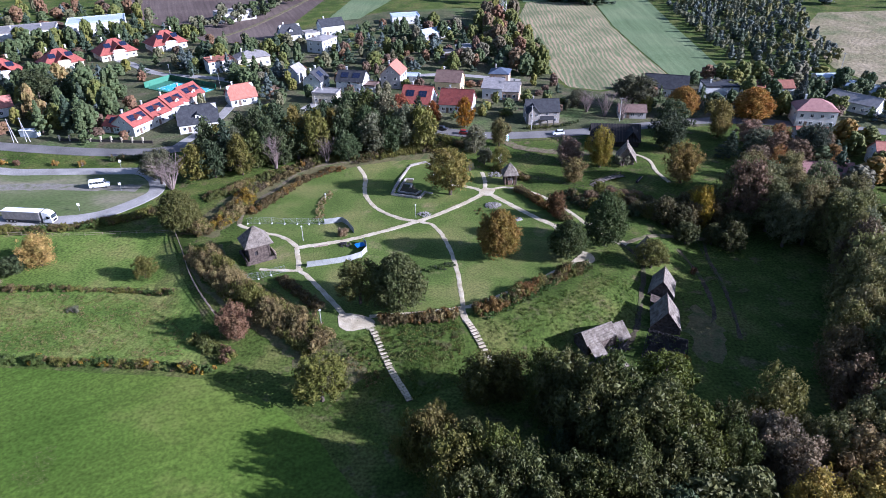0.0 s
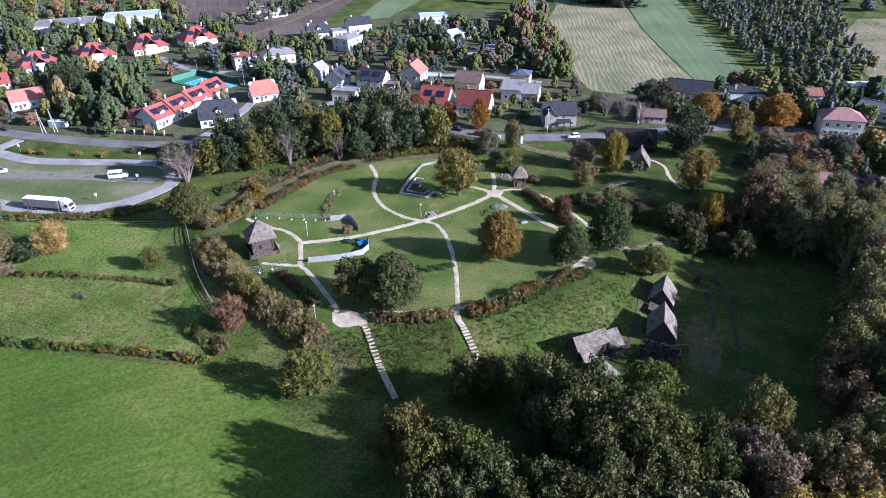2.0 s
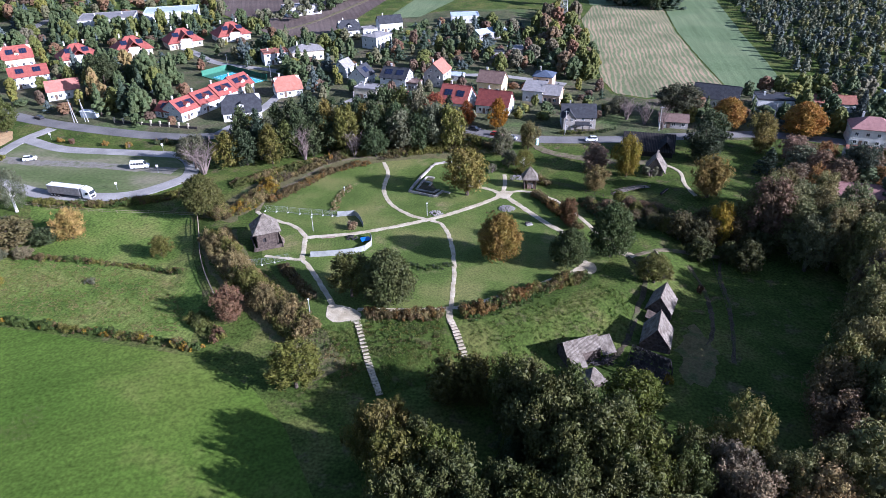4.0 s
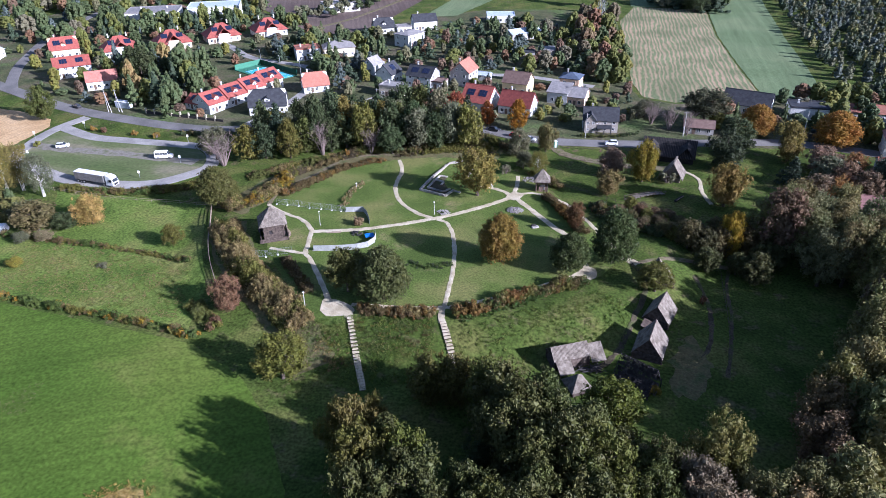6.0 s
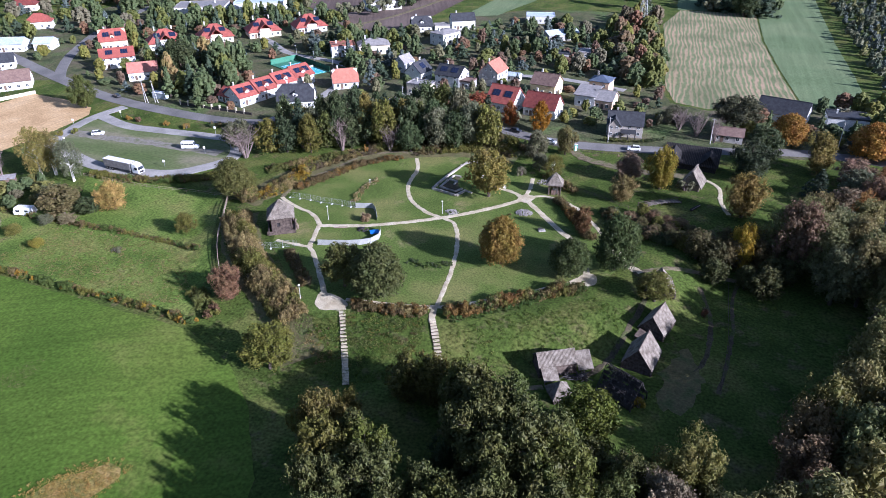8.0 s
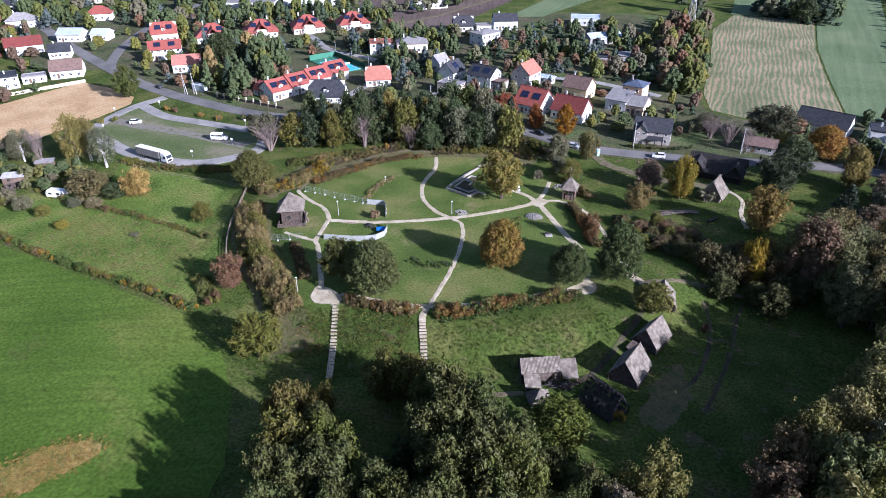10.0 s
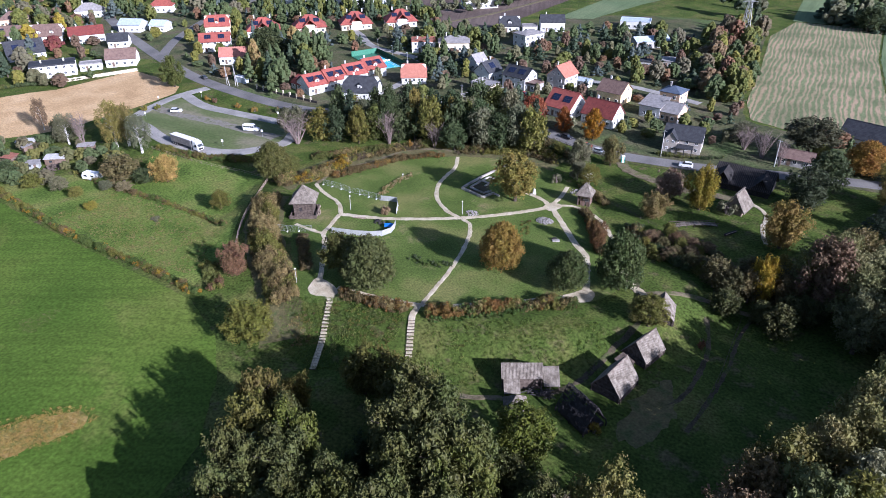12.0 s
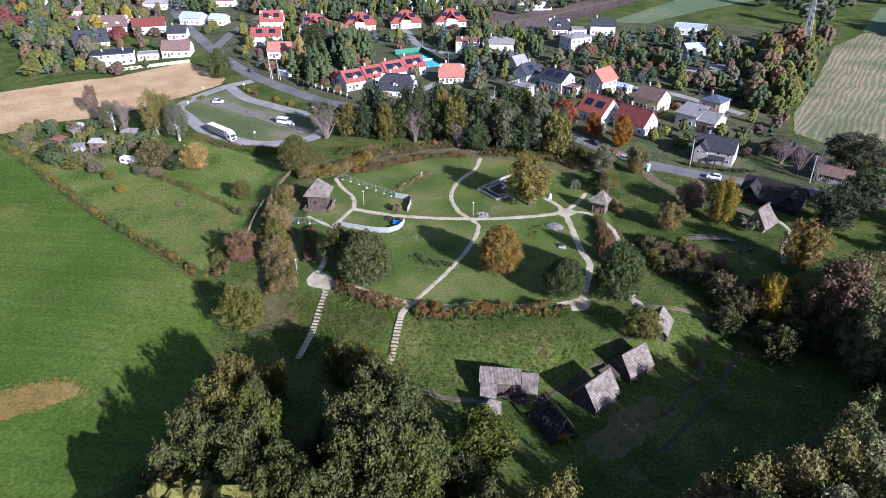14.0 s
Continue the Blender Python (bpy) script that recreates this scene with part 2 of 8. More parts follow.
M["scrub"] = mat("scrub", ((0.085, 0.085, 0.035), (0.135, 0.118, 0.055), (0.075, 0.095, 0.033)), scale=0.3, fine=2.2, rough=0.95, bump=0.25, coords="World", spec=0.1, bumpscale=2.0)
M["yards"] = mat("yards", ((0.05, 0.062, 0.028), (0.085, 0.09, 0.042), (0.11, 0.095, 0.06)), scale=0.12, fine=1.2, rough=0.95, bump=0.3, coords="World", spec=0.1, bumpscale=1.2, patch=((0.085, 0.12, 0.04), 0.035, 0.52), contrast=0.5)
M["leaf"] = leafy("leaf")
M["needle"] = leafy("needle", 0.16, 0.3)
M["far_leaf"] = leafy("far_leaf", 0.15, 0.2, 0.6)
M["far_needle"] = leafy("far_needle", 0.1, 0.2, 0.5)
M["bark"] = mat("bark", ((0.06, 0.045, 0.035), (0.11, 0.09, 0.07)), scale=2, fine=12, rough=0.95, bump=0.05, stretch=(1, 1, 0.25))
M["birch_bark"] = mat("birch_bark", ((0.5, 0.48, 0.44), (0.66, 0.64, 0.6), (0.12, 0.11, 0.1)), scale=1.2, fine=6, rough=0.8, stretch=(1, 1, 2.5))
M["twig"] = mat("twig", ((0.17, 0.13, 0.115), (0.24, 0.19, 0.17)), scale=1, fine=6, rough=0.95)
M["shingle"] = mat("shingle", ((0.12, 0.1, 0.078), (0.185, 0.16, 0.13), (0.26, 0.228, 0.188)), scale=1.1, fine=7, rough=0.9, bump=0.03, jitter=0.22, spec=0.2)
M["log"] = mat("log", ((0.05, 0.038, 0.031), (0.085, 0.066, 0.054), (0.12, 0.096, 0.08)), scale=1.5, fine=9, rough=0.9, bump=0.03, jitter=0.15, spec=0.2)
M["red_board"] = mat("red_board", ((0.12, 0.075, 0.055), (0.19, 0.125, 0.095), (0.25, 0.18, 0.14)), scale=1.5, fine=9, rough=0.9, bump=0.03, jitter=0.15)
M["log_pale"] = mat("log_pale", ((0.25, 0.19, 0.14), (0.34, 0.27, 0.21)), scale=1.5, fine=9, rough=0.9, bump=0.03, jitter=0.15)
M["char"] = mat("char", ((0.02, 0.018, 0.018), (0.05, 0.045, 0.045)), scale=2, fine=10, rough=0.7, bump=0.02, jitter=0.2)
M["black_roof"] = mat("black_roof", ((0.02, 0.018, 0.018), (0.04, 0.036, 0.034)), scale=0.8, fine=6, rough=0.85, bump=0.03)
M["stone"] = mat("stone", ((0.2, 0.185, 0.165), (0.29, 0.27, 0.245), (0.36, 0.34, 0.31)), scale=2, fine=12, rough=0.9, bump=0.04, jitter=0.15)
M["ruin_stone"] = mat("ruin_stone", ((0.27, 0.24, 0.2), (0.36, 0.33, 0.28), (0.42, 0.39, 0.34)), scale=1.2, fine=9, rough=0.9, bump=0.03, jitter=0.1)
M["shade_earth"] = mat("shade_earth", ((0.05, 0.045, 0.028), (0.085, 0.07, 0.045), (0.06, 0.075, 0.025)), scale=0.35, fine=3, rough=0.95, bump=0.06, coords="World", spec=0.1, contrast=0.45)
M["concrete"] = mat("concrete", ((0.38, 0.37, 0.35), (0.5, 0.49, 0.47)), scale=0.8, fine=9, rough=0.9, bump=0.01)
M["steel"] = mat("steel", ((0.35, 0.36, 0.37), (0.5, 0.51, 0.52)), scale=2, fine=14, rough=0.45, metal=0.6)
M["sheet_metal"] = mat("sheet_metal", ((0.29, 0.3, 0.295), (0.38, 0.39, 0.385)), scale=0.7, fine=8, rough=0.5, metal=0.1, jitter=0.06)
M["white"] = mat("white", ((0.7, 0.7, 0.69), (0.82, 0.82, 0.81)), scale=0.6, fine=6, rough=0.5, jitter=0.03)
M["plastic_white"] = mat("plastic_white", ((0.75, 0.75, 0.74), (0.82, 0.82, 0.82)), scale=1, fine=9, rough=0.4)
M["black"] = mat("black", ((0.015, 0.015, 0.015), (0.03, 0.03, 0.03)), scale=2, fine=9, rough=0.6)
M["glass"] = mat("glass", ((0.02, 0.025, 0.03), (0.04, 0.05, 0.06)), scale=0.6, fine=4, rough=0.06, spec=0.6)
M["solar"] = mat("solar", ((0.012, 0.016, 0.035), (0.02, 0.026, 0.055)), scale=1.5, fine=6, rough=0.15, spec=0.6)
M["blue_sheet"] = mat("blue_sheet", ((0.02, 0.13, 0.42), (0.04, 0.2, 0.55)), scale=1.5, fine=6, rough=0.35)
M["court_blue"] = mat("court_blue", ((0.07, 0.40, 0.55), (0.09, 0.46, 0.62)), scale=0.2, fine=3, rough=0.8)
M["court_green"] = mat("court_green", ((0.045, 0.16, 0.1), (0.06, 0.19, 0.125)), scale=0.2, fine=3, rough=0.8)
for key, a, b in (("red", (0.23, 0.062, 0.048), (0.3, 0.088, 0.066)), ("orange", (0.31, 0.125, 0.085), (0.39, 0.165, 0.115)), ("maroon", (0.13, 0.035, 0.03), (0.19, 0.05, 0.04)),
                  ("salmon", (0.36, 0.15, 0.11), (0.44, 0.19, 0.145)), ("brown", (0.13, 0.085, 0.07), (0.19, 0.13, 0.105)), ("dark", (0.028, 0.03, 0.035), (0.05, 0.052, 0.058)),
                  ("grey", (0.2, 0.19, 0.185), (0.29, 0.275, 0.265)), ("pink", (0.25, 0.13, 0.115), (0.33, 0.18, 0.16)), ("paleblue", (0.36, 0.42, 0.48), (0.46, 0.52, 0.58)), ("rust", (0.22, 0.09, 0.06), (0.3, 0.13, 0.09)), ("navy", (0.06, 0.08, 0.12), (0.1, 0.125, 0.17))):
    M["roof_" + key] = tiled("roof_" + key, a, b)
for key, a, b in (("white", (0.54, 0.54, 0.52), (0.64, 0.64, 0.62)), ("cream", (0.52, 0.45, 0.34), (0.6, 0.53, 0.41)), ("yellow", (0.68, 0.52, 0.28), (0.78, 0.62, 0.36)), ("peach", (0.62, 0.42, 0.28), (0.7, 0.5, 0.35)),
                  ("grey", (0.3, 0.29, 0.275), (0.42, 0.4, 0.38)), ("stone", (0.28, 0.25, 0.215), (0.4, 0.37, 0.33)), ("wood", (0.12, 0.085, 0.06), (0.18, 0.13, 0.1))):
    M["wall_" + key] = mat("wall_" + key, (a, b), scale=0.4, fine=5, rough=0.9, bump=0.01)
M["leaf_dark"] = mat("leaf_dark", ((0.02, 0.05, 0.025), (0.035, 0.07, 0.035)), scale=0.6, fine=6, rough=0.9, bump=0.03)
for key, c in (("car_silver", (0.45, 0.46, 0.47)), ("car_red", (0.3, 0.03, 0.03)), ("car_black", (0.03, 0.03, 0.035)), ("car_white", (0.75, 0.75, 0.75)), ("toilet_green", (0.02, 0.33, 0.24)), ("net_green", (0.02, 0.16, 0.09))):
    M[key] = mat(key, (tuple(v * 0.9 for v in c), c), scale=1, fine=8, rough=0.3, spec=0.5)


# ---- mesh helpers ----
def smooth(a, b, v):
    t = min(1.0, max(0.0, (v - a) / (b - a)))
    return t * t * (3 - 2 * t)


def height(x, y):
    """The lie of the land: a raised plateau, low fields to the south, a slow rise to the north."""
    r = ((x + 5) / 58) ** 2 + ((y - 163) / 45) ** 2
    w = 1 - smooth(1.0, 1.65, r)
    low = -(2.6 + 1.4 * smooth(-60, -20, x)) * (1 - smooth(150, 190, y)) - 0.6 * smooth(60, 110, x)
    far = max(0, min(y - 195, 75)) * 0.042 * (1 - 0.55 * smooth(-20, 60, x)) + max(0, min(y - 270, 160)) * 0.012
    return low * (1 - w) + far


def on(x, y, up=0.0):
    return Vector((x, y, height(x, y) + up))


def finish(name, bm, material, soft=False):
    me = bpy.data.meshes.new(name)
    bm.normal_update()
    bm.to_mesh(me)
    bm.free()
    if soft:
        for p in me.polygons:
            p.use_smooth = True
    me.materials.append(material)
    return me


def part(name, bm, material, parent, label="", soft=False):
    """One mesh object under a thing or a part."""
    me = bm if isinstance(bm, bpy.types.Mesh) else finish(name, bm, material, soft)
    ob = new(name, me)
    ob.parent = parent
    return tagged(ob, label)


def thing(name, label, category, x=0.0, y=0.0, z=0.0, yaw=0.0, group="", kind=""):
    ob = new(name)
    ob.matrix_basis = pose(x, y, z, 0, 0, yaw)
    return tagged(ob, label, category, group, kind)


def box(bm, cx, cy, cz, sx, sy, sz, m=None, bevel=0.0):
    """A box with its centre and sizes; bevel rounds its edges."""
    t = Matrix.Translation((cx, cy, cz)) @ Matrix.Diagonal((sx, sy, sz, 1))
    made = bmesh.ops.create_cube(bm, size=1, matrix=(m or Matrix()) @ t)
    if bevel:
        es = list({e for v in made["verts"] for e in v.link_edges})
        bmesh.ops.bevel(bm, geom=es, offset=bevel, segments=1, affect="EDGES")


def cyl(bm, p, q, r1, r2=None, n=8):
    """A tapered round bar from p to q."""
    p, q = Vector(p), Vector(q)
    d = q - p
    m = Matrix.Translation((p + q) / 2) @ d.to_track_quat("Z", "Y").to_matrix().to_4x4()
    bmesh.ops.create_cone(bm, cap_ends=True, segments=n, radius1=r1, radius2=r1 if r2 is None else r2, depth=d.length, matrix=m)


def slab(bm, pts, thick):
    """A plate: the polygon pts and the same polygon sunk by thick along its normal."""
    a = [bm.verts.new(p) for p in pts]
    f = bm.faces.new(a)
    f.normal_update()
    n = f.normal * thick
    b = [bm.verts.new(v.co - n) for v in a]
    bm.faces.new(b[::-1])
    k = len(a)
    for i in range(k):
        bm.faces.new((a[i], b[i], b[(i + 1) % k], a[(i + 1) % k])[::-1])


def spline(pts, step=1.0):
    """A smooth line through points, in even steps."""
    out = []
    p = [Vector((*q, 0)) for q in pts]
    p = [p[0] * 2 - p[1]] + p + [p[-1] * 2 - p[-2]]
    for i in range(1, len(p) - 2):
        n = max(2, int((p[i + 1] - p[i]).length / step))
        for k in range(n):
            t = k / n
            out.append(0.5 * ((2 * p[i]) + (p[i + 1] - p[i - 1]) * t + (2 * p[i - 1] - 5 * p[i] + 4 * p[i + 1] - p[i + 2]) * t * t + (3 * p[i] - p[i - 1] - 3 * p[i + 1] + p[i + 2]) * t ** 3))
    out.append(p[-2])
    return out


def ribbon(name, pts, width, material, label, category, lift=0.07, step=1.0, ragged=0.15):
    """A path laid over the land, its rims a little ragged and turned down into the soil."""
    line = spline(pts, step)
    bm = bmesh.new()
    rows = []
    for i, p in enumerate(line):
        d = (line[min(i + 1, len(line) - 1)] - line[max(i - 1, 0)]).normalized()
        s = Vector((-d.y, d.x, 0))
        wl, wr = (width / 2 + ragged * noise.noise(Vector((p.x * 0.8, p.y * 0.8, k * 7.0))) for k in (1, 2))
        row = []
        for off, sink in ((-wl - 0.12, -0.25), (-wl, 0), (0, 0.03), (wr, 0), (wr + 0.12, -0.25)):
            q = p + s * off
            row.append(bm.verts.new((q.x, q.y, height(q.x, q.y) + lift + sink)))
        rows.append(row)
    for a, b in zip(rows, rows[1:]):
        for k in range(4):
            bm.faces.new((a[k], a[k + 1], b[k + 1], b[k]))
    bmesh.ops.recalc_face_normals(bm, faces=bm.faces)
    ob = new(name, finish(name, bm, material))
    if ob.data.polygons[1].normal.z < 0:
        ob.data.flip_normals()
    return tagged(ob, label, category, kind="structure")


def sheet(name, pts, material, label, category, lift=0.09, step=6.0, ragged=0.5, round_=False):
    """A field or yard laid over the land, cut to a grid so that it follows the height."""
    line = []
    if round_:
        line = spline(list(pts) + [pts[0]], 1.0)[:-1]
    else:
        for (ax, ay), (bx, by) in zip(pts, list(pts[1:]) + [pts[0]]):
            n = max(1, int(math.hypot(bx - ax, by - ay) / 2.0))
            line += [Vector((ax + (bx - ax) * k / n, ay + (by - ay) * k / n, 0)) for k in range(n)]
    bm = bmesh.new()
    vs = []
    for p in line:
        j = ragged * noise.noise(Vector((p.x * 0.35, p.y * 0.35, 3.0)))
        k = ragged * noise.noise(Vector((p.x * 0.35, p.y * 0.35, 9.0)))
        vs.append(bm.verts.new((p.x + j, p.y + k, 0)))
    f = bm.faces.new(vs)
    f.normal_update()
    if f.normal.z < 0:
        f.normal_flip()
    bmesh.ops.triangulate(bm, faces=bm.faces)
    for ax in (0, 1):
        lo, hi = min(v.co[ax] for v in bm.verts), max(v.co[ax] for v in bm.verts)
        c = math.floor(lo / step) * step + step
        while c < hi:
            co, no = Vector((0, 0, 0)), Vector((0, 0, 0))
            co[ax], no[ax] = c, 1
            bmesh.ops.bisect_plane(bm, geom=bm.verts[:] + bm.edges[:] + bm.faces[:], dist=1e-4, plane_co=co, plane_no=no)
            c += step
    for v in bm.verts:
        v.co.z = height(v.co.x, v.co.y) + lift
    ob = new(name, finish(name, bm, material))
    return tagged(ob, label, category, kind="structure")


def inside(x, y, poly):
    hit = False
    for (ax, ay), (bx, by) in zip(poly, poly[1:] + poly[:1]):
        if (ay > y) != (by > y) and x < (bx - ax) * (y - ay) / (by - ay) + ax:
            hit = not hit
    return hit


def scatter(poly, n, apart, rng):
    """Up to n places inside a polygon, none nearer than apart."""
    xs, ys = [p[0] for p in poly], [p[1] for p in poly]
    out = []
    for _ in range(n * 40):
        if len(out) >= n:
            break
        x, y = rng.uniform(min(xs), max(xs)), rng.uniform(min(ys), max(ys))
        if inside(x, y, poly) and all((x - a) ** 2 + (y - b) ** 2 > apart * apart for a, b in out):
            out.append((x, y))
    return out

# ---- land ----
def graded(lo, hi, a, b, fine):
    """Coordinates from lo to hi, fine between a and b, widening outside."""
    c = [a + fine * i for i in range(int((b - a) / fine) + 1)]
    s = fine
    while c[-1] < hi:
        s = min(s * 1.25, 250)
        c.append(c[-1] + s)
    s = fine
    while c[0] > lo:
        s = min(s * 1.25, 250)
        c.insert(0, c[0] - s)
    return c


gx, gy = graded(-2600, 2600, -150, 110, 2.5), graded(-1200, 3600, 30, 250, 2.5)
verts = [(x, y, height(x, y) + 0.03 * noise.noise(Vector((x * 0.3, y * 0.3, 0)))) for y in gy for x in gx]
nx = len(gx)
faces = [(j * nx + i, j * nx + i + 1, (j + 1) * nx + i + 1, (j + 1) * nx + i) for j in range(len(gy) - 1) for i in range(nx - 1)]
land = bpy.data.meshes.new("ground")
land.from_pydata(verts, [], faces)
for p in land.polygons:
    p.use_smooth = True
land.materials.append(M["meadow"])
tagged(new("ground", land), "rough green meadow ground with autumn grass", "ground", kind="structure")

LAWN = [(-54, 166), (-50, 178), (-44, 192), (-34, 200), (-20, 206), (-4, 208), (8, 205), (16, 196), (26, 186), (34, 172), (40, 160), (42, 150), (38, 142), (30, 137), (20, 129), (9, 122), (-6, 119), (-20, 114), (-30, 122), (-42, 136), (-48, 146), (-52, 156)]
sheet("lawn", LAWN, M["lawn"], "mown green lawn of the open-air museum", "lawn", lift=0.06, step=2.5, round_=True)
sheet("field_lower", [(-260, 137), (-183, 124), (-148, 118), (-115, 112), (-90, 109), (-66, 106), (-46, 104), (-32, 97), (-22, 87), (-12, 72), (-8, 56), (-10, 20), (-60, -60), (-330, -60), (-330, 120)], M["crop"], "bright green winter crop field", "field", step=10)
sheet("meadow_west", [(-136, 139), (-150, 122.5), (-115, 115.5), (-90, 112), (-66, 110), (-50, 109), (-54, 124), (-64, 141), (-73, 160), (-76, 165), (-100, 166), (-128, 168), (-114, 146)], M["west_meadow"], "bright green mown meadow west of the bank", "meadow", lift=0.05, step=5)
sheet("dry_patch", [(-47, 51), (-45, 59), (-41, 64.5), (-36, 67.5), (-34, 66), (-36, 60.5), (-39.5, 54), (-43, 49)], M["rushes"], "patch of dry rust-coloured rushes in the field", "rushes", lift=0.14, ragged=1.5, round_=True, step=3)
sheet("field_stubble", [(-252, 130), (-192, 131), (-188, 150), (-174, 165), (-167, 186), (-165, 212), (-170, 219), (-187, 224.5), (-208, 228), (-218, 194), (-247, 157), (-300, 120)], M["stubble"], "harvested tan stubble field", "field", step=10)
sheet("field_ploughed", [(-86, 392), (-80, 384), (-104, 364), (-122, 368), (-190, 440), (-230, 520), (-240, 640), (-60, 640), (-75, 500)], M["ploughed"], "ploughed purple-brown field", "field", step=16)
sheet("field_far", [(-66, 412), (-46, 420), (-30, 480), (0, 560), (-10, 640), (-52, 640), (-56, 500)], M["pasture"], "green pasture beyond the houses", "field", step=16)
sheet("field_mown", [(50, 424), (52, 354), (52, 303), (56, 282), (68, 277), (103, 295), (101, 341), (100, 399), (104, 470), (60, 470)], M["mown"], "mown hay field with rusty and green swathes", "field", step=8)
sheet("pasture", [(101, 399), (102, 341), (104, 295), (128, 290), (132, 339), (135, 396), (142, 480), (150, 560), (60, 560), (58, 472), (105, 472)], M["pasture"], "smooth green pasture beside the plantation", "field", step=10)
sheet("heath", [(186, 272), (180, 305), (197, 372), (230, 420), (420, 430), (420, 250), (300, 230)], M["heath"], "pale dry heath meadow", "field", step=16)
sheet("parking_lawn", [(-152, 181), (-138, 177), (-127, 174), (-109, 172.5), (-98, 174), (-91, 181), (-88, 189), (-94, 198), (-104, 203), (-125, 204), (-142, 204), (-160, 208), (-162, 196)], M["gravel_grass"], "worn grass and gravel of the parking ground", "parking ground", lift=0.07, step=4, round_=True)

sheet("village_ground", [(-250, 236), (-214, 245), (-172, 229), (-136, 220.5), (-108, 217), (-92, 219), (-62, 231), (-40, 240), (-25, 239.5), (6, 227), (30, 224.5), (74, 232), (112, 237), (190, 212), (205, 262), (150, 292), (104, 293), (68, 275), (54, 281), (50, 303), (50, 354), (48, 424), (20, 450), (-30, 440), (-66, 408), (-88, 380), (-104, 362), (-124, 366), (-190, 436), (-240, 420), (-300, 400), (-320, 300)], M["yards"], "village yards and gardens of mixed grass and soil", "garden ground", lift=0.05, step=10, ragged=1.0)

# roads and paths
ribbon("road", [(-330, 310), (-280, 281), (-250, 265.8), (-212, 247.9), (-172.7, 231.6), (-138, 223), (-110, 219), (-92, 221), (-60, 234), (-40, 243), (-25, 242.5), (-12, 237.5), (8, 230), (22, 227.4), (40, 228.8), (55, 231), (73, 235), (110, 240), (170, 222), (240, 205)], 6.0, M["asphalt"], "grey asphalt village road", "road", lift=0.12, step=3, ragged=0.1)
ribbon("parking_road", [(-157, 223), (-161, 211), (-161, 197), (-156, 183), (-143, 178), (-128, 173), (-110, 172.3), (-99, 174.5), (-91, 181), (-87, 188), (-90, 197), (-96, 203), (-104, 204), (-125, 204.5), (-142, 205.5), (-159, 212)], 4.6, M["pale_asphalt"], "pale worn asphalt loop road of the car park", "road", lift=0.14, step=2)
ribbon("parking_lane", [(-163, 197), (-147, 194), (-127, 193.8), (-110, 192.5), (-93, 191)], 4.6, M["gravel"], "gravel parking lane between grass strips", "road", lift=0.11, step=2, ragged=1.0)
ribbon("side_road", [(-212, 248), (-223, 262), (-240, 290), (-262, 340), (-280, 420)], 5.0, M["asphalt"], "side street of asphalt between houses", "road", lift=0.15, step=4)
ribbon("lane", [(-62, 234), (-56, 250), (-46, 268), (-28, 292), (0, 300), (20, 297), (36, 292)], 4.0, M["pale_asphalt"], "narrow pale lane behind the houses", "road", lift=0.1, step=3)
ribbon("lane", [(-92, 221), (-84, 250), (-84, 285), (-98, 300), (-128, 310), (-150, 330), (-170, 345)], 4.0, M["pale_asphalt"], "narrow residential lane by the tennis court", "road", lift=0.1, step=3)
ribbon("farm_track", [(-122, 372), (-100, 430), (-60, 640)], 3.0, M["dirt"], "farm track between the ploughed fields", "track", lift=0.15, step=8, ragged=0.4)
PATHS = (
    ([(-37.7, 151.5), (-31.2, 153.2), (-24.7, 155.1), (-15.4, 159.6), (-6.4, 164.8), (-0.2, 169.3), (6.4, 175.0), (11.0, 179.7), (13.8, 182.8)], 1.9),
    ([(-6.4, 164.8), (-11.3, 166.9), (-16.5, 171.3), (-19.8, 176.1), (-22.3, 182.7), (-23.1, 189.4), (-23.6, 196.0), (-26.4, 203.5)], 1.5),
    ([(-5.5, 164.4), (-2.8, 163.2), (-1.2, 160.6), (0.4, 156.8), (1.7, 151.6), (2.8, 146.0), (3.7, 139.0), (4.2, 132.5), (4.5, 127.0), (4.7, 122.6)], 1.25),
    ([(13.8, 182.8), (18.4, 176.5), (23.0, 170.1), (27.0, 164.7), (30.7, 160.6), (33.4, 152.6), (36.0, 143.7)], 2.0),
    ([(13.6, 182.7), (10.5, 185.6), (6.8, 187.4), (2, 189)], 1.7),
    ([(13.4, 183.2), (18.6, 185.9), (23.7, 184.2), (28.9, 180.4), (35.8, 169.6), (40, 160)], 1.4),
    ([(13.5, 183.8), (13.9, 190.4), (13.5, 197.6)], 1.5),
    ([(-16, 120.5), (-7.8, 121.1), (-1.6, 121.8), (4.3, 123.0), (8.5, 124.6), (19.4, 131.4), (29.8, 139.0), (35.2, 143)], 1.5),
    ([(-21.5, 121), (-23.6, 124.4), (-27.1, 129.9), (-32.2, 137.4), (-34.8, 140.7), (-35.9, 145.6), (-37.4, 151.6)], 1.5),
    ([(-37.4, 152.2), (-40.4, 155.9), (-43.9, 158.6), (-47.3, 160.0), (-52.5, 162.8), (-55.9, 165.3)], 1.4),
    ([(-34.7, 140.2), (-41.1, 140.8), (-44.7, 141.3)], 1.2),
    ([(4.3, 122.8), (4.6, 120), (5.3, 117.5)], 1.6),
    ([(-16.2, 118), (-15.2, 116.4)], 2.4),
)
for pts, width in PATHS:
    ribbon("footpath", pts, width * 0.82, M["sand"], "pale sandy gravel footpath through the lawn", "footpath", lift=0.10, step=0.8, ragged=0.3)
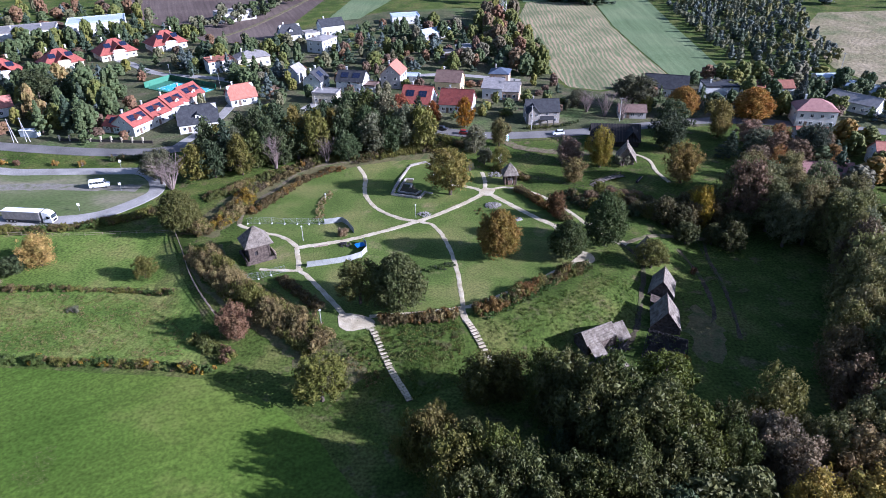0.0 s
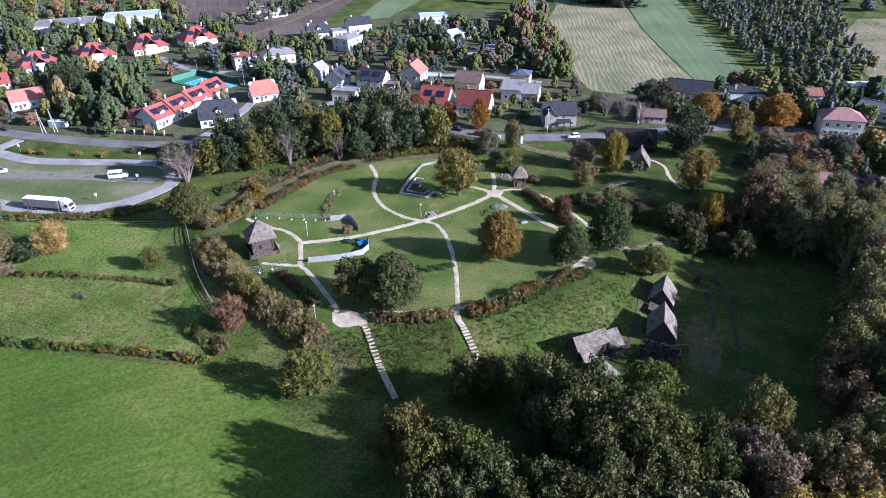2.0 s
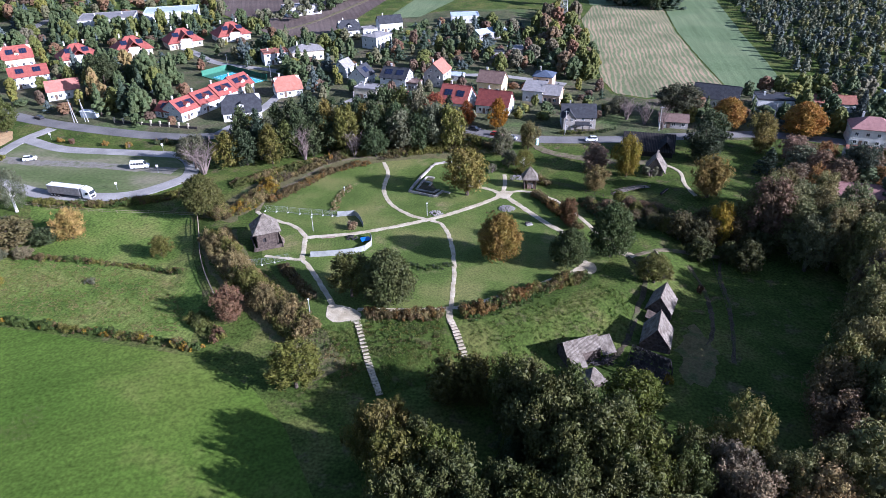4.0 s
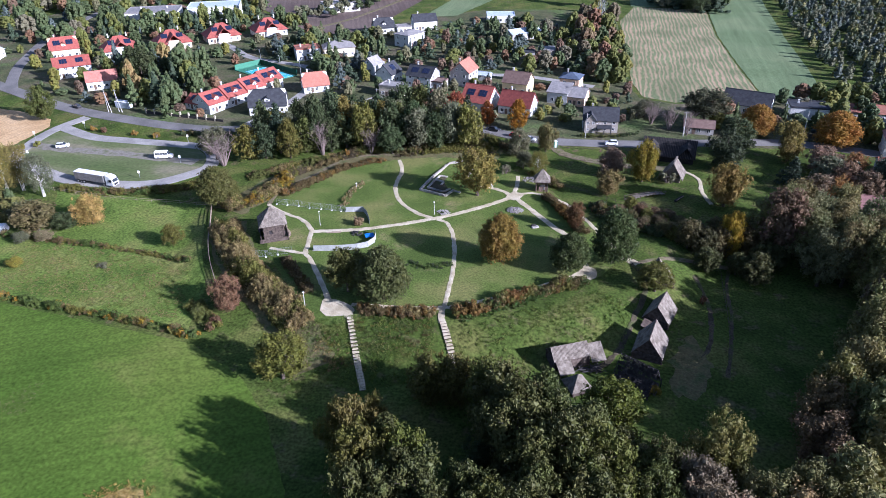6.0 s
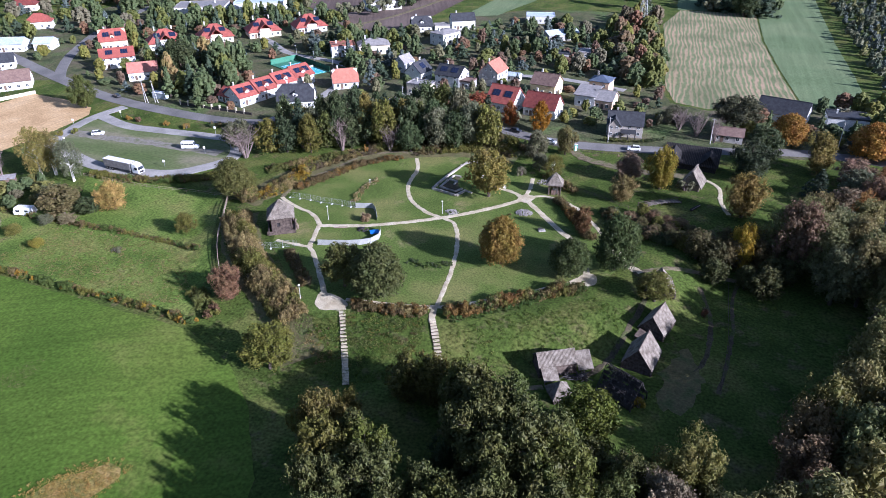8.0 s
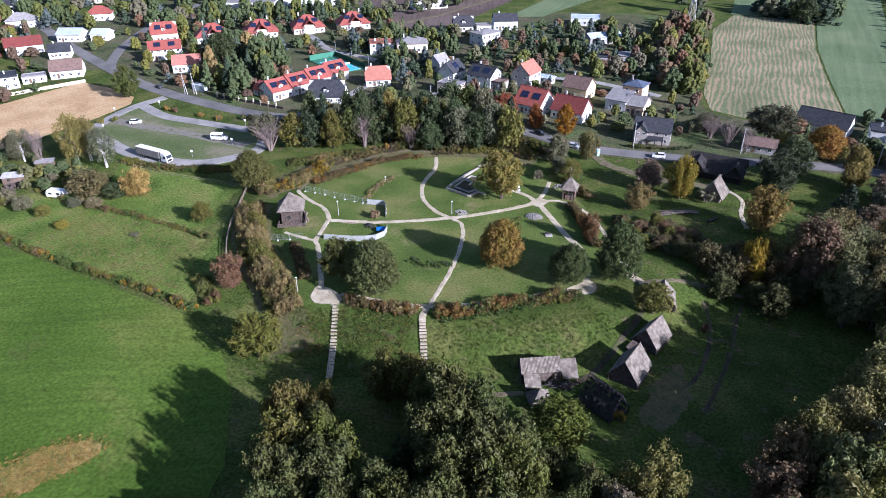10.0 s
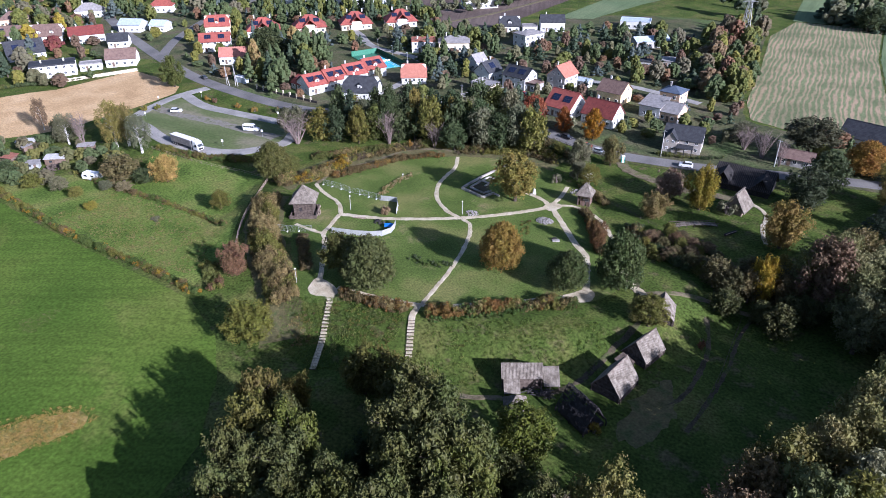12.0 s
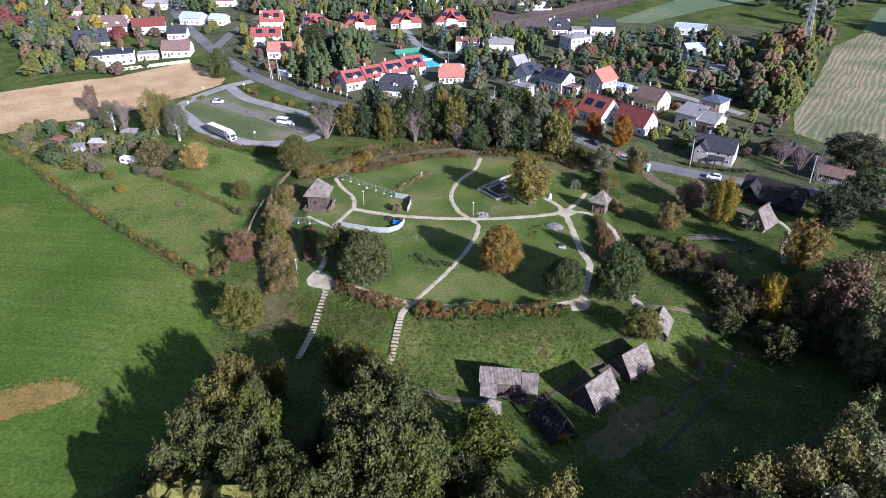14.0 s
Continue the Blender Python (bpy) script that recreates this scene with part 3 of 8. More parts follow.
ribbon("trail", [(-55.9, 165.3), (-56.3, 173.3), (-53.6, 181.7), (-49.9, 188.3), (-45.1, 200.5), (-36, 206), (-28, 207)], 1.3, M["dirt"], "trodden earth trail along the bank", "footpath", lift=0.09, ragged=0.35)
# The dark earth colour of this track stands in for the huts' shade.
ribbon("trail", [(43.5, 159.3), (45.5, 152), (48.5, 145), (48.8, 138.1), (45.5, 127.5), (42.5, 119), (38, 112)], 1.1, M["shade_earth"], "earth track beside the wooden huts", "footpath", lift=0.09, ragged=0.4)
ribbon("trail", [(40, 161), (44, 153), (47.7, 149.6)], 2.2, M["sand"], "sandy track leading to the huts", "footpath", lift=0.1, ragged=0.4)
ribbon("trail", [(47, 150), (53.7, 153.8), (61, 156.5), (68, 158), (76, 158)], 1.3, M["dirt"], "faint earth trail in the shade", "footpath", lift=0.09, ragged=0.4)
ribbon("trail", [(6, 104), (14, 103.5), (24, 105), (31, 108)], 1.2, M["dirt"], "faint earth trail below the bank", "footpath", lift=0.09, ragged=0.4)
ribbon("trail", [(63, 210.5), (65.6, 208.7), (67.8, 205.9), (68.6, 202.0), (68.3, 197.0), (68.9, 192.2), (70, 187.3)], 1.1, M["sand"], "pale sandy path by the thatched hut", "footpath", lift=0.1, ragged=0.3)
ribbon("trail", [(22, 225), (26, 218), (34, 214), (46, 211), (60, 211)], 3.5, M["dirt"], "worn yard of earth before the barn", "footpath", lift=0.09, ragged=0.8)
sheet("plaza_west", [(-22.3, 117.3), (-22.7, 119.4), (-22.6, 122.0), (-19.8, 121.5), (-16.0, 120.2), (-14.6, 118.4), (-15.4, 116.8), (-17.8, 116.1), (-20.4, 116.0)], M["sand"], "sandy gravel widening where the paths meet", "footpath", lift=0.12, step=2.5, ragged=0.4, round_=True)
sheet("plaza_east", [(29.4, 139.3), (31.6, 141.6), (33.4, 143.6), (35.6, 146.2), (37.6, 145.2), (37.9, 142.6), (36.6, 140.6), (33.6, 139.4)], M["sand"], "sandy gravel widening where the paths meet", "footpath", lift=0.12, step=2.5, ragged=0.4, round_=True)
sheet("plaza_star", [(11.5, 181.5), (12.2, 184.5), (14, 185.6), (16.5, 184.6), (15.8, 181.5), (14, 180)], M["sand"], "sandy gravel widening where the paths meet", "footpath", lift=0.13, step=2.5, ragged=0.3, round_=True)
ribbon("bank_scrub", [(-66, 160), (-62, 170), (-58, 184), (-48, 199), (-32, 207), (-12, 213), (6, 211.5)], 11, M["scrub"], "brown scrubby herbage on the outer bank", "scrub", lift=0.05, step=2, ragged=1.5)
ribbon("bank_scrub", [(-62, 152), (-56, 142), (-49, 133), (-40, 124), (-31, 117), (-24, 109), (-18, 103)], 10, M["scrub"], "brown scrubby herbage on the west bank", "scrub", lift=0.045, step=2, ragged=1.5)
ribbon("ditch", [(61.6, 151), (63.6, 142), (63.2, 132), (61.5, 124), (59.5, 120.5)], 1.0, M["shade_earth"], "narrow dark drainage ditch in the grass", "ditch", lift=0.05, ragged=0.5)
ribbon("ditch", [(71, 158), (69, 150), (68, 136), (66, 124), (64, 115)], 0.8, M["shade_earth"], "narrow dark drainage ditch in the grass", "ditch", lift=0.05, ragged=0.4)
sheet("bare_earth", [(53.5, 108), (53, 114), (54.5, 121), (58, 127), (60.3, 124), (60.5, 115), (58, 108)], M["scrub"], "trodden bare earth among the huts", "earth", lift=0.07, step=2.5, ragged=2.2, round_=True)

# ---- plants ----
def cards(centres, normals, sizes, rng, upright=0.0):
    """Small bent leaf sprays: each a four-cornered blade round its centre."""
    n = len(centres)
    r = rng.normal(size=(n, 3))
    if upright:
        r = np.array((0, 0, 1.0)) + r * (1.1 - upright)
        r = np.cross(normals, r)
    u = np.cross(normals, r)
    u /= np.linalg.norm(u, axis=1)[:, None] + 1e-9
    v = np.cross(normals, u)
    v /= np.linalg.norm(v, axis=1)[:, None] + 1e-9
    s = sizes[:, None]
    lift = normals * s * 0.28
    a, c = centres - u * s - lift, centres + u * s - lift
    b, d = centres + v * s * 0.62 + lift * 0.6, centres - v * s * 0.62 + lift * 0.6
    return np.stack([a, b, c, d], axis=1).reshape(-1, 3)


def blob(centre, r, rng, rings=3, seg=5):
    """A lumpy closed clump, for the dense inside of a crown."""
    vs, fs = [(*centre + np.array((0, 0, -r[2])),)], []
    for i in range(1, rings):
        a = math.pi * i / rings
        for k in range(seg):
            b = 2 * math.pi * k / seg + i * 0.4
            q = rng.uniform(0.8, 1.15)
            vs.append((centre[0] + r[0] * q * math.sin(a) * math.cos(b), centre[1] + r[1] * q * math.sin(a) * math.sin(b), centre[2] - r[2] * q * math.cos(a)))
    vs.append((*centre + np.array((0, 0, r[2])),))
    top = len(vs) - 1
    for k in range(seg):
        fs.append((0, 1 + (k + 1) % seg, 1 + k))
        for i in range(rings - 2):
            p, q = 1 + i * seg, 1 + (i + 1) * seg
            fs.append((p + k, p + (k + 1) % seg, q + (k + 1) % seg, q + k))
        q = 1 + (rings - 2) * seg
        fs.append((q + k, q + (k + 1) % seg, top))
    return vs, fs


def foliage_mesh(name, lobes, per, size, rng, material, core=0.78, upright=0.0, wobble=0.4, least=10):
    """A crown: clumps thickly set with leaf sprays."""
    V, Fs = [], []
    for c, r in lobes:
        c, r = np.array(c), np.array(r if hasattr(r, "__len__") else (r, r, r))
        if core:
            vs, fs = blob(c, r * core, rng)
            o = len(V)
            V += vs
            Fs += [tuple(i + o for i in f) for f in fs]
        n = max(least, int(per * (r[0] * r[1] + r[0] * r[2] + r[1] * r[2]) / 3))
        d = rng.normal(size=(n, 3))
        d[:, 2] = d[:, 2] * 0.9 + 0.25
        d /= np.linalg.norm(d, axis=1)[:, None]
        pos = c + d * r * rng.uniform(0.5, 1.16, size=(n, 1)) ** 0.8
        nor = d + rng.normal(size=(n, 3)) * wobble
        nor /= np.linalg.norm(nor, axis=1)[:, None]
        q = cards(pos, nor, rng.uniform(0.6, 1.3, size=n) * size, rng, upright)
        o = len(V)
        V += [tuple(p) for p in q]
        Fs += [(o + 4 * i, o + 4 * i + 1, o + 4 * i + 2, o + 4 * i + 3) for i in range(n)]
    me = bpy.data.meshes.new(name)
    me.from_pydata(V, [], Fs)
    me.materials.append(material)
    return me


def crown_lobes(kind, rng, H=12.0, R=5.0, count=34):
    out = []
    if kind == "alder":
        for s in range(count // 6):
            f = math.sqrt(s / (count // 6))
            a = s * 2.399 + rng.uniform(-0.3, 0.3)
            tip = H * (1 - 0.3 * f * f) * rng.uniform(0.86, 1.0)
            for k in range(8):
                u = (k + 0.35) / 8
                z = H * 0.14 + (tip - H * 0.14) * u
                rr = R * f * 0.8 * (0.55 + 0.6 * u - 0.3 * u * u) * rng.uniform(0.75, 1.15)
                lr = R * (0.31 - 0.12 * u * u) * rng.uniform(0.7, 1.3)
                out.append(((rr * math.cos(a) + rng.uniform(-0.7, 0.7), rr * math.sin(a) + rng.uniform(-0.7, 0.7), z), (lr, lr, lr * 1.08)))
            for k in range(4):
                b = rng.uniform(0, 6.28)
                q = rr + R * rng.uniform(-0.05, 0.25)
                w = R * rng.uniform(0.07, 0.11)
                out.append(((q * math.cos(a) + w * 2 * math.cos(b), q * math.sin(a) + w * 2 * math.sin(b), tip * rng.uniform(0.62, 1.0)), (w, w, w * 2.2)))
        return out
    if kind == "dense":
        for i in range(count):
            u = (i + 0.5) / count
            a = i * 2.399
            z = H * (0.16 + 0.76 * u)
            env = R * math.sqrt(max(0.03, 1 - ((u - 0.34) / 0.68) ** 2)) * rng.uniform(0.74, 1.06)
            lr = R * 0.22 * rng.uniform(0.8, 1.2)
            out.append(((max(0, env - lr) * math.cos(a), max(0, env - lr) * math.sin(a), z), (lr, lr, lr * 1.2)))
        out.append(((0, 0, H * 0.5), (R * 0.8, R * 0.8, H * 0.36)))
        return out
    for i in range(count):
        u = (i + 0.5) / count
        a = i * 2.399 + rng.uniform(-0.4, 0.4)
        if kind == "round":
            z = H * (0.2 + 0.72 * u)
            env = R * math.sqrt(max(0.05, 1 - ((u - 0.42) / 0.66) ** 2))
        elif kind == "broad":
            z = H * (0.25 + 0.66 * u)
            env = R * math.sqrt(max(0.05, 1 - ((u - 0.5) / 0.62) ** 2))
        elif kind == "egg":
            z = H * (0.1 + 0.83 * u)
            env = R * 1.04 * math.sin(math.pi * (0.13 + 0.82 * u ** 0.85)) ** 0.72
        elif kind == "cone":
            z = H * (0.06 + 0.92 * u)
            env = R * (1.02 - u) ** 0.85
        else:
            z = H * (0.22 + 0.74 * u)
            env = R * (0.5 + 0.5 * math.sin(math.pi * (0.15 + 0.8 * u)))
        f = math.sqrt(rng.uniform(0.12, 1.0))
        lr = (1.66 / math.sqrt(count) if kind != "cone" else 0.22) * R * rng.uniform(0.75, 1.25) * (1.0 if kind != "cone" else 0.55 + 0.75 * (1 - u))
        rr = max(0.0, env - lr * 0.75) * f
        out.append(((rr * math.cos(a), rr * math.sin(a), z), (lr * 0.92, lr * 0.92, lr * (1.12 if kind != "cone" else 0.65))))
    if kind == "cone":
        out.append(((0, 0, H * 0.5), (R * 0.3, R * 0.3, H * 0.44)))
    elif kind != "sparse":
        out.append(((0, 0, H * 0.52), (R * 0.5, R * 0.5, H * 0.27)))
    return out


def trunk_mesh(name, rng, material, H=12.0, R=5.0, r0=0.32, limbs=7, stems=1):
    bm = bmesh.new()
    for s in range(stems):
        bend = Vector((rng.uniform(-1, 1), rng.uniform(-1, 1), 0)) * (0.35 if stems == 1 else 1.4)
        pts = [Vector((0.3 * s * (stems > 1), 0.25 * (s % 2) * (stems > 1), -0.3)) + bend * (k / 4) ** 1.5 + Vector((0, 0, (H * 0.82) * k / 4)) for k in range(5)]
        rad = [r0 * (1.25, 0.85, 0.62, 0.38, 0.1)[k] / (1 if stems == 1 else 1.5) for k in range(5)]
        for k in range(4):
            cyl(bm, pts[k], pts[k + 1], rad[k], rad[k + 1], 7)
        for i in range(limbs):
            u = rng.uniform(0.25, 0.8)
            p = pts[0].lerp(pts[-1], u)
            a = i * 2.4 + rng.uniform(-0.3, 0.3)
            L = R * rng.uniform(0.45, 0.8) * (1 - 0.4 * u)
            q = p + Vector((math.cos(a) * L * 0.55, math.sin(a) * L * 0.55, L * 0.4))
            e = q + Vector((math.cos(a + 0.3) * L * 0.5, math.sin(a + 0.3) * L * 0.5, L * 0.4))
            cyl(bm, p, q, r0 * 0.36, r0 * 0.22, 5)
            cyl(bm, q, e, r0 * 0.22, r0 * 0.07, 5)
    return finish(name, bm, material)


def twig_mesh(name, rng, H=10.0, R=4.5, stems=9, per=22, material=None):
    """Bare branches, fanned upward."""
    bm = bmesh.new()
    for s in range(stems):
        a = s * 2.4
        lean = rng.uniform(0.25, 0.95)
        tip = Vector((math.cos(a) * R * lean, math.sin(a) * R * lean, H * rng.uniform(0.7, 0.95)))
        foot = Vector((math.cos(a) * 0.25, math.sin(a) * 0.25, -0.2))
        mid = foot.lerp(tip, 0.5) + Vector((0, 0, H * 0.06))
        cyl(bm, foot, mid, 0.16, 0.09, 5)
        cyl(bm, mid, tip, 0.09, 0.02, 4)
        for i in range(per):
            u = rng.uniform(0.25, 0.98)
            p = foot.lerp(mid, u * 2) if u < 0.5 else mid.lerp(tip, u * 2 - 1)
            b = rng.uniform(0, 6.28)
            L = R * rng.uniform(0.2, 0.5)
            q = p + Vector((math.cos(b) * L * 0.7, math.sin(b) * L * 0.7, L * rng.uniform(0.5, 1.0)))
            cyl(bm, p, q, 0.04, 0.018, 3)
            for _ in range(2):
                b2 = b + rng.uniform(-1, 1)
                cyl(bm, p.lerp(q, rng.uniform(0.4, 0.9)), q + Vector((math.cos(b2), math.sin(b2), 0.8)) * L * 0.4, 0.02, 0.012, 3)
    return finish(name, bm, material or M["twig"])


PROTO = {}
EXTENT = {}


def prototypes():
    spec = (("round", "round", 56, 19, 0.25, 3, "leaf"), ("broad", "broad", 58, 20, 0.25, 2, "leaf"), ("egg", "egg", 56, 19, 0.245, 3, "leaf"), ("alder", "alder", 48, 17, 0.205, 3, "leaf"), ("dense", "dense", 100, 18, 0.25, 2, "leaf"), ("cone", "cone", 40, 14, 0.32, 2, "needle"),
            ("mid_round", "round", 32, 7.4, 0.38, 3, "leaf"), ("mid_egg", "egg", 32, 7.4, 0.37, 3, "leaf"), ("mid_cone", "cone", 34, 10, 0.38, 2, "needle"),
            ("sparse", "sparse", 46, 19, 0.24, 3, "leaf"), ("far_round", "round", 30, 1.5, 0.4, 3, "far_leaf"), ("far_egg", "egg", 30, 1.5, 0.4, 2, "far_leaf"), ("far_cone", "cone", 26, 3.2, 0.4, 2, "far_needle"), ("low_round", "round", 15, 0.8, 0.55, 3, "far_leaf"), ("low_cone", "cone", 14, 2.0, 0.5, 2, "far_needle"))
    for key, shape, count, per, size, variants, m in spec:
        for v in range(variants):
            rng = np.random.RandomState(11 + 7 * v + len(key))
            lobes = crown_lobes(shape, rng, count=count)
            crown = foliage_mesh("crown", lobes, per * 2.6, size, rng, M[m], core=0.0 if shape == "sparse" else (0.98 if key[:3] in ("far", "low") else 0.46), upright=0.3 if shape in ("alder", "dense") else 0.0, wobble=0.25 if key[:3] in ("far", "low") else 0.4, least=5 if key[:3] in ("far", "low") else 10)
            stem = trunk_mesh("trunk", rng, M["birch_bark"] if shape == "sparse" else M["bark"], r0=0.2 if shape == "sparse" else 0.32, stems=3 if shape == "sparse" else 1, limbs=2 if key[:3] in ("far", "low") else 7)
            co = np.array([p.co for p in crown.vertices])
            EXTENT[key, v] = (float(co[:, 2].max()), float(np.percentile(np.hypot(co[:, 0], co[:, 1]), 95)))
            PROTO[key, v] = (stem, crown)
    for v in range(2):
        rng = np.random.RandomState(90 + v)
        PROTO["bare", v] = (twig_mesh("branches", rng), None)
    for v in range(3):
        rng = np.random.RandomState(60 + v)
        lobes = [((rng.uniform(-1.3, 1.3), rng.uniform(-1.3, 1.3), rng.uniform(0.5, 1.6)), (rng.uniform(0.6, 1.0),) * 3) for _ in range(11)]
        PROTO["shrub", v] = (twig_mesh("stems", rng, 2.2, 1.2, 4, 3), foliage_mesh("crown", lobes, 34, 0.24, rng, M["leaf"], core=0.7))


prototypes()
REF = {"shrub": (2.4, 2.0), "bare": (10.0, 4.5)}
count_of = {}


def plant(kind, x, y, H, R, colour, name="tree", label="", category="tree", group="", sink=0.0):
    """One tree or shrub: an empty at the foot with stem and crown."""
    n = count_of.get(kind, 0)
    count_of[kind] = n + 1
    variants = [k for k in PROTO if k[0] == kind]
    pick = variants[n % len(variants)]
    stem, crown = PROTO[pick]
    h0, r0 = REF.get(kind) or EXTENT[pick]
    turn = (n * 137.5 + x * 7) % 360
    ob = thing(name, label, category, x, y, height(x, y) - sink, turn, group)
    ob.scale = (R / r0, R / r0, H / h0)
    s = part("trunk", stem, None, ob)
    if crown:
        c = part("crown", crown, None, ob)
        rng = random.Random(int(x * 31 + y * 17) + n)
        k = rng.uniform(0.86, 1.14)
        c.color = (colour[0] * k * rng.uniform(0.93, 1.07), colour[1] * k, colour[2] * k, 1)
    return ob


GREEN, DEEP, OLIVE, YELLOW, AMBER, RUST, GREY_GREEN, PINE, BLUE = ((0.112, 0.12, 0.038), (0.074, 0.094, 0.042), (0.15, 0.142, 0.042), (0.23, 0.18, 0.045), (0.22, 0.145, 0.048), (0.16, 0.1, 0.062),
                                                                   (0.15, 0.15, 0.09), (0.048, 0.066, 0.04), (0.085, 0.105, 0.095))
LABELS = {GREEN: "leafy green deciduous tree", DEEP: "dense dark green deciduous tree", OLIVE: "olive green tree turning yellow", YELLOW: "tree with golden yellow autumn leaves", AMBER: "tree with orange-brown autumn leaves",
          RUST: "tree with rusty red autumn leaves", GREY_GREEN: "grey-green tree with thinning leaves", PINE: "dense dark green conifer tree", BLUE: "blue-green spruce with drooping boughs"}

# single trees of the park and its rim: kind, x, y, height, crown radius, colour
PARK = (
    ("dense", 14.5, 145.2, 13.4, 5.0, (0.2, 0.148, 0.048)), ("dense", -9.6, 124.0, 14.0, 5.8, (0.088, 0.102, 0.038)), ("round", -18.4, 125.6, 11.6, 4.9, GREEN), ("round", 3.0, 181.8, 15.2, 6.2, (0.23, 0.185, 0.06)), ("dense", 31.4, 144.2, 10.4, 4.5, (0.085, 0.1, 0.036)),
    ("dense", 41.6, 149.6, 15.4, 5.0, (0.08, 0.098, 0.036)), ("dense", -71.2, 164.2, 12.6, 5.4, (0.1, 0.105, 0.035)), ("bare", -82.5, 190.0, 11.0, 7.0, GREY_GREEN), ("broad", -87, 194, 12.0, 5.0, GREY_GREEN), ("alder", -103.0, 149.8, 9.6, 4.2, (0.34, 0.25, 0.1)),
    ("round", -73.6, 142.7, 6.0, 3.0, OLIVE), ("alder", -45.0, 117.5, 9.4, 3.8, (0.21, 0.13, 0.08)),
)
PARK2 = (
    ("round", -23.6, 98.6, 11.0, 5.2, (0.16, 0.155, 0.04)), ("round", 51.0, 139.8, 7.8, 4.0, OLIVE), ("alder", 51.2, 199.8, 13.7, 3.8, (0.25, 0.19, 0.045)), ("alder", 42.2, 204.4, 9.0, 4.4, (0.24, 0.18, 0.13)), ("alder", 40.7, 189.2, 8.4, 3.8, (0.22, 0.18, 0.08)), ("alder", 20.6, 218.5, 10.5, 3.0, (0.16, 0.14, 0.06)),
    ("sparse", 19.5, 199.5, 8.0, 3.0, OLIVE), ("alder", 73.0, 187.0, 13.6, 5.0, (0.23, 0.18, 0.065)), ("alder", 74.6, 174.2, 6.4, 3.4, (0.24, 0.18, 0.05)), ("round", 88.0, 174.5, 12.0, 6.0, (0.2, 0.15, 0.11)), ("dense", 116.6, 240.7, 12.6, 6.8, (0.36, 0.2, 0.07)), ("dense", 92.2, 246.0, 11.8, 5.8, (0.36, 0.2, 0.07)), ("alder", 98.4, 225.0, 13.7, 5.0, (0.23, 0.19, 0.07)), ("round", 106.6, 217.5, 8.5, 6.0, (0.24, 0.17, 0.12)), ("alder", 114.6, 214.5, 8.7, 3.2, (0.28, 0.16, 0.08)), ("alder", 102.4, 187.9, 12.4, 2.8, (0.32, 0.18, 0.08)), ("cone", 136.8, 246.9, 15.2, 3.8, BLUE), ("alder", 119.8, 202.3, 12.9, 5.4, (0.075, 0.09, 0.06)),
    ("alder", 31.9, 165.6, 8.6, 2.5, (0.17, 0.105, 0.055)), ("round", 82.0, 226.0, 13.5, 5.6, DEEP), ("alder", 76.7, 213.5, 14.0, 6.2, (0.06, 0.07, 0.035)),
)
PARK3 = (
    ("broad", 76.0, 256.0, 13.0, 8.2, (0.075, 0.08, 0.045)), ("bare", 63.0, 246.0, 9.0, 4.0, GREY_GREEN), ("bare", 57.0, 251.0, 8.0, 4.5, GREY_GREEN), ("bare", 68.5, 241.5, 9.0, 3.0, GREY_GREEN), ("round", 55.0, 258.0, 7.0, 4.5, GREY_GREEN),
    ("sparse", -141.0, 162.4, 18.0, 5.0, (0.2, 0.17, 0.06)), ("sparse", -138.0, 164.4, 16.0, 4.2, (0.2, 0.18, 0.07)), ("sparse", -128.5, 162.6, 14.5, 4.0, GREY_GREEN), ("bare", -152.0, 157.0, 13.5, 3.6, GREY_GREEN), ("sparse", -160.0, 157.0, 12.0, 4.6, GREY_GREEN), ("sparse", -181.0, 162.0, 13.0, 2.6, (0.2, 0.15, 0.1)),
    ("mid_round", -115.7, 143.4, 9.0, 5.8, (0.15, 0.13, 0.062)), ("mid_round", -121.0, 146.4, 7.5, 4.4, (0.12, 0.12, 0.06)), ("mid_round", -108.6, 145.6, 5.2, 4.0, DEEP), ("mid_round", -110.0, 138.8, 3.0, 2.6, (0.26, 0.22, 0.13)), ("mid_round", -115.5, 136.6, 3.0, 2.4, GREY_GREEN), ("mid_egg", -166.0, 158.4, 9.0, 3.8, (0.12, 0.12, 0.06)), ("mid_round", -150.0, 127.5, 6.5, 3.8, DEEP), ("mid_round", -137.0, 127.0, 5.0, 3.2, OLIVE), ("mid_round", -128.0, 129.6, 4.6, 3.0, GREY_GREEN), ("mid_round", -119.0, 128.8, 3.6, 2.4, (0.2, 0.19, 0.06)), ("mid_round", -107.5, 125.0, 2.8, 2.0, (0.27, 0.23, 0.06)),
    ("egg", 12.0, 213.0, 10.0, 4.0, GREY_GREEN), ("round", 14.6, 203.5, 6.0, 2.6, GREY_GREEN),
)
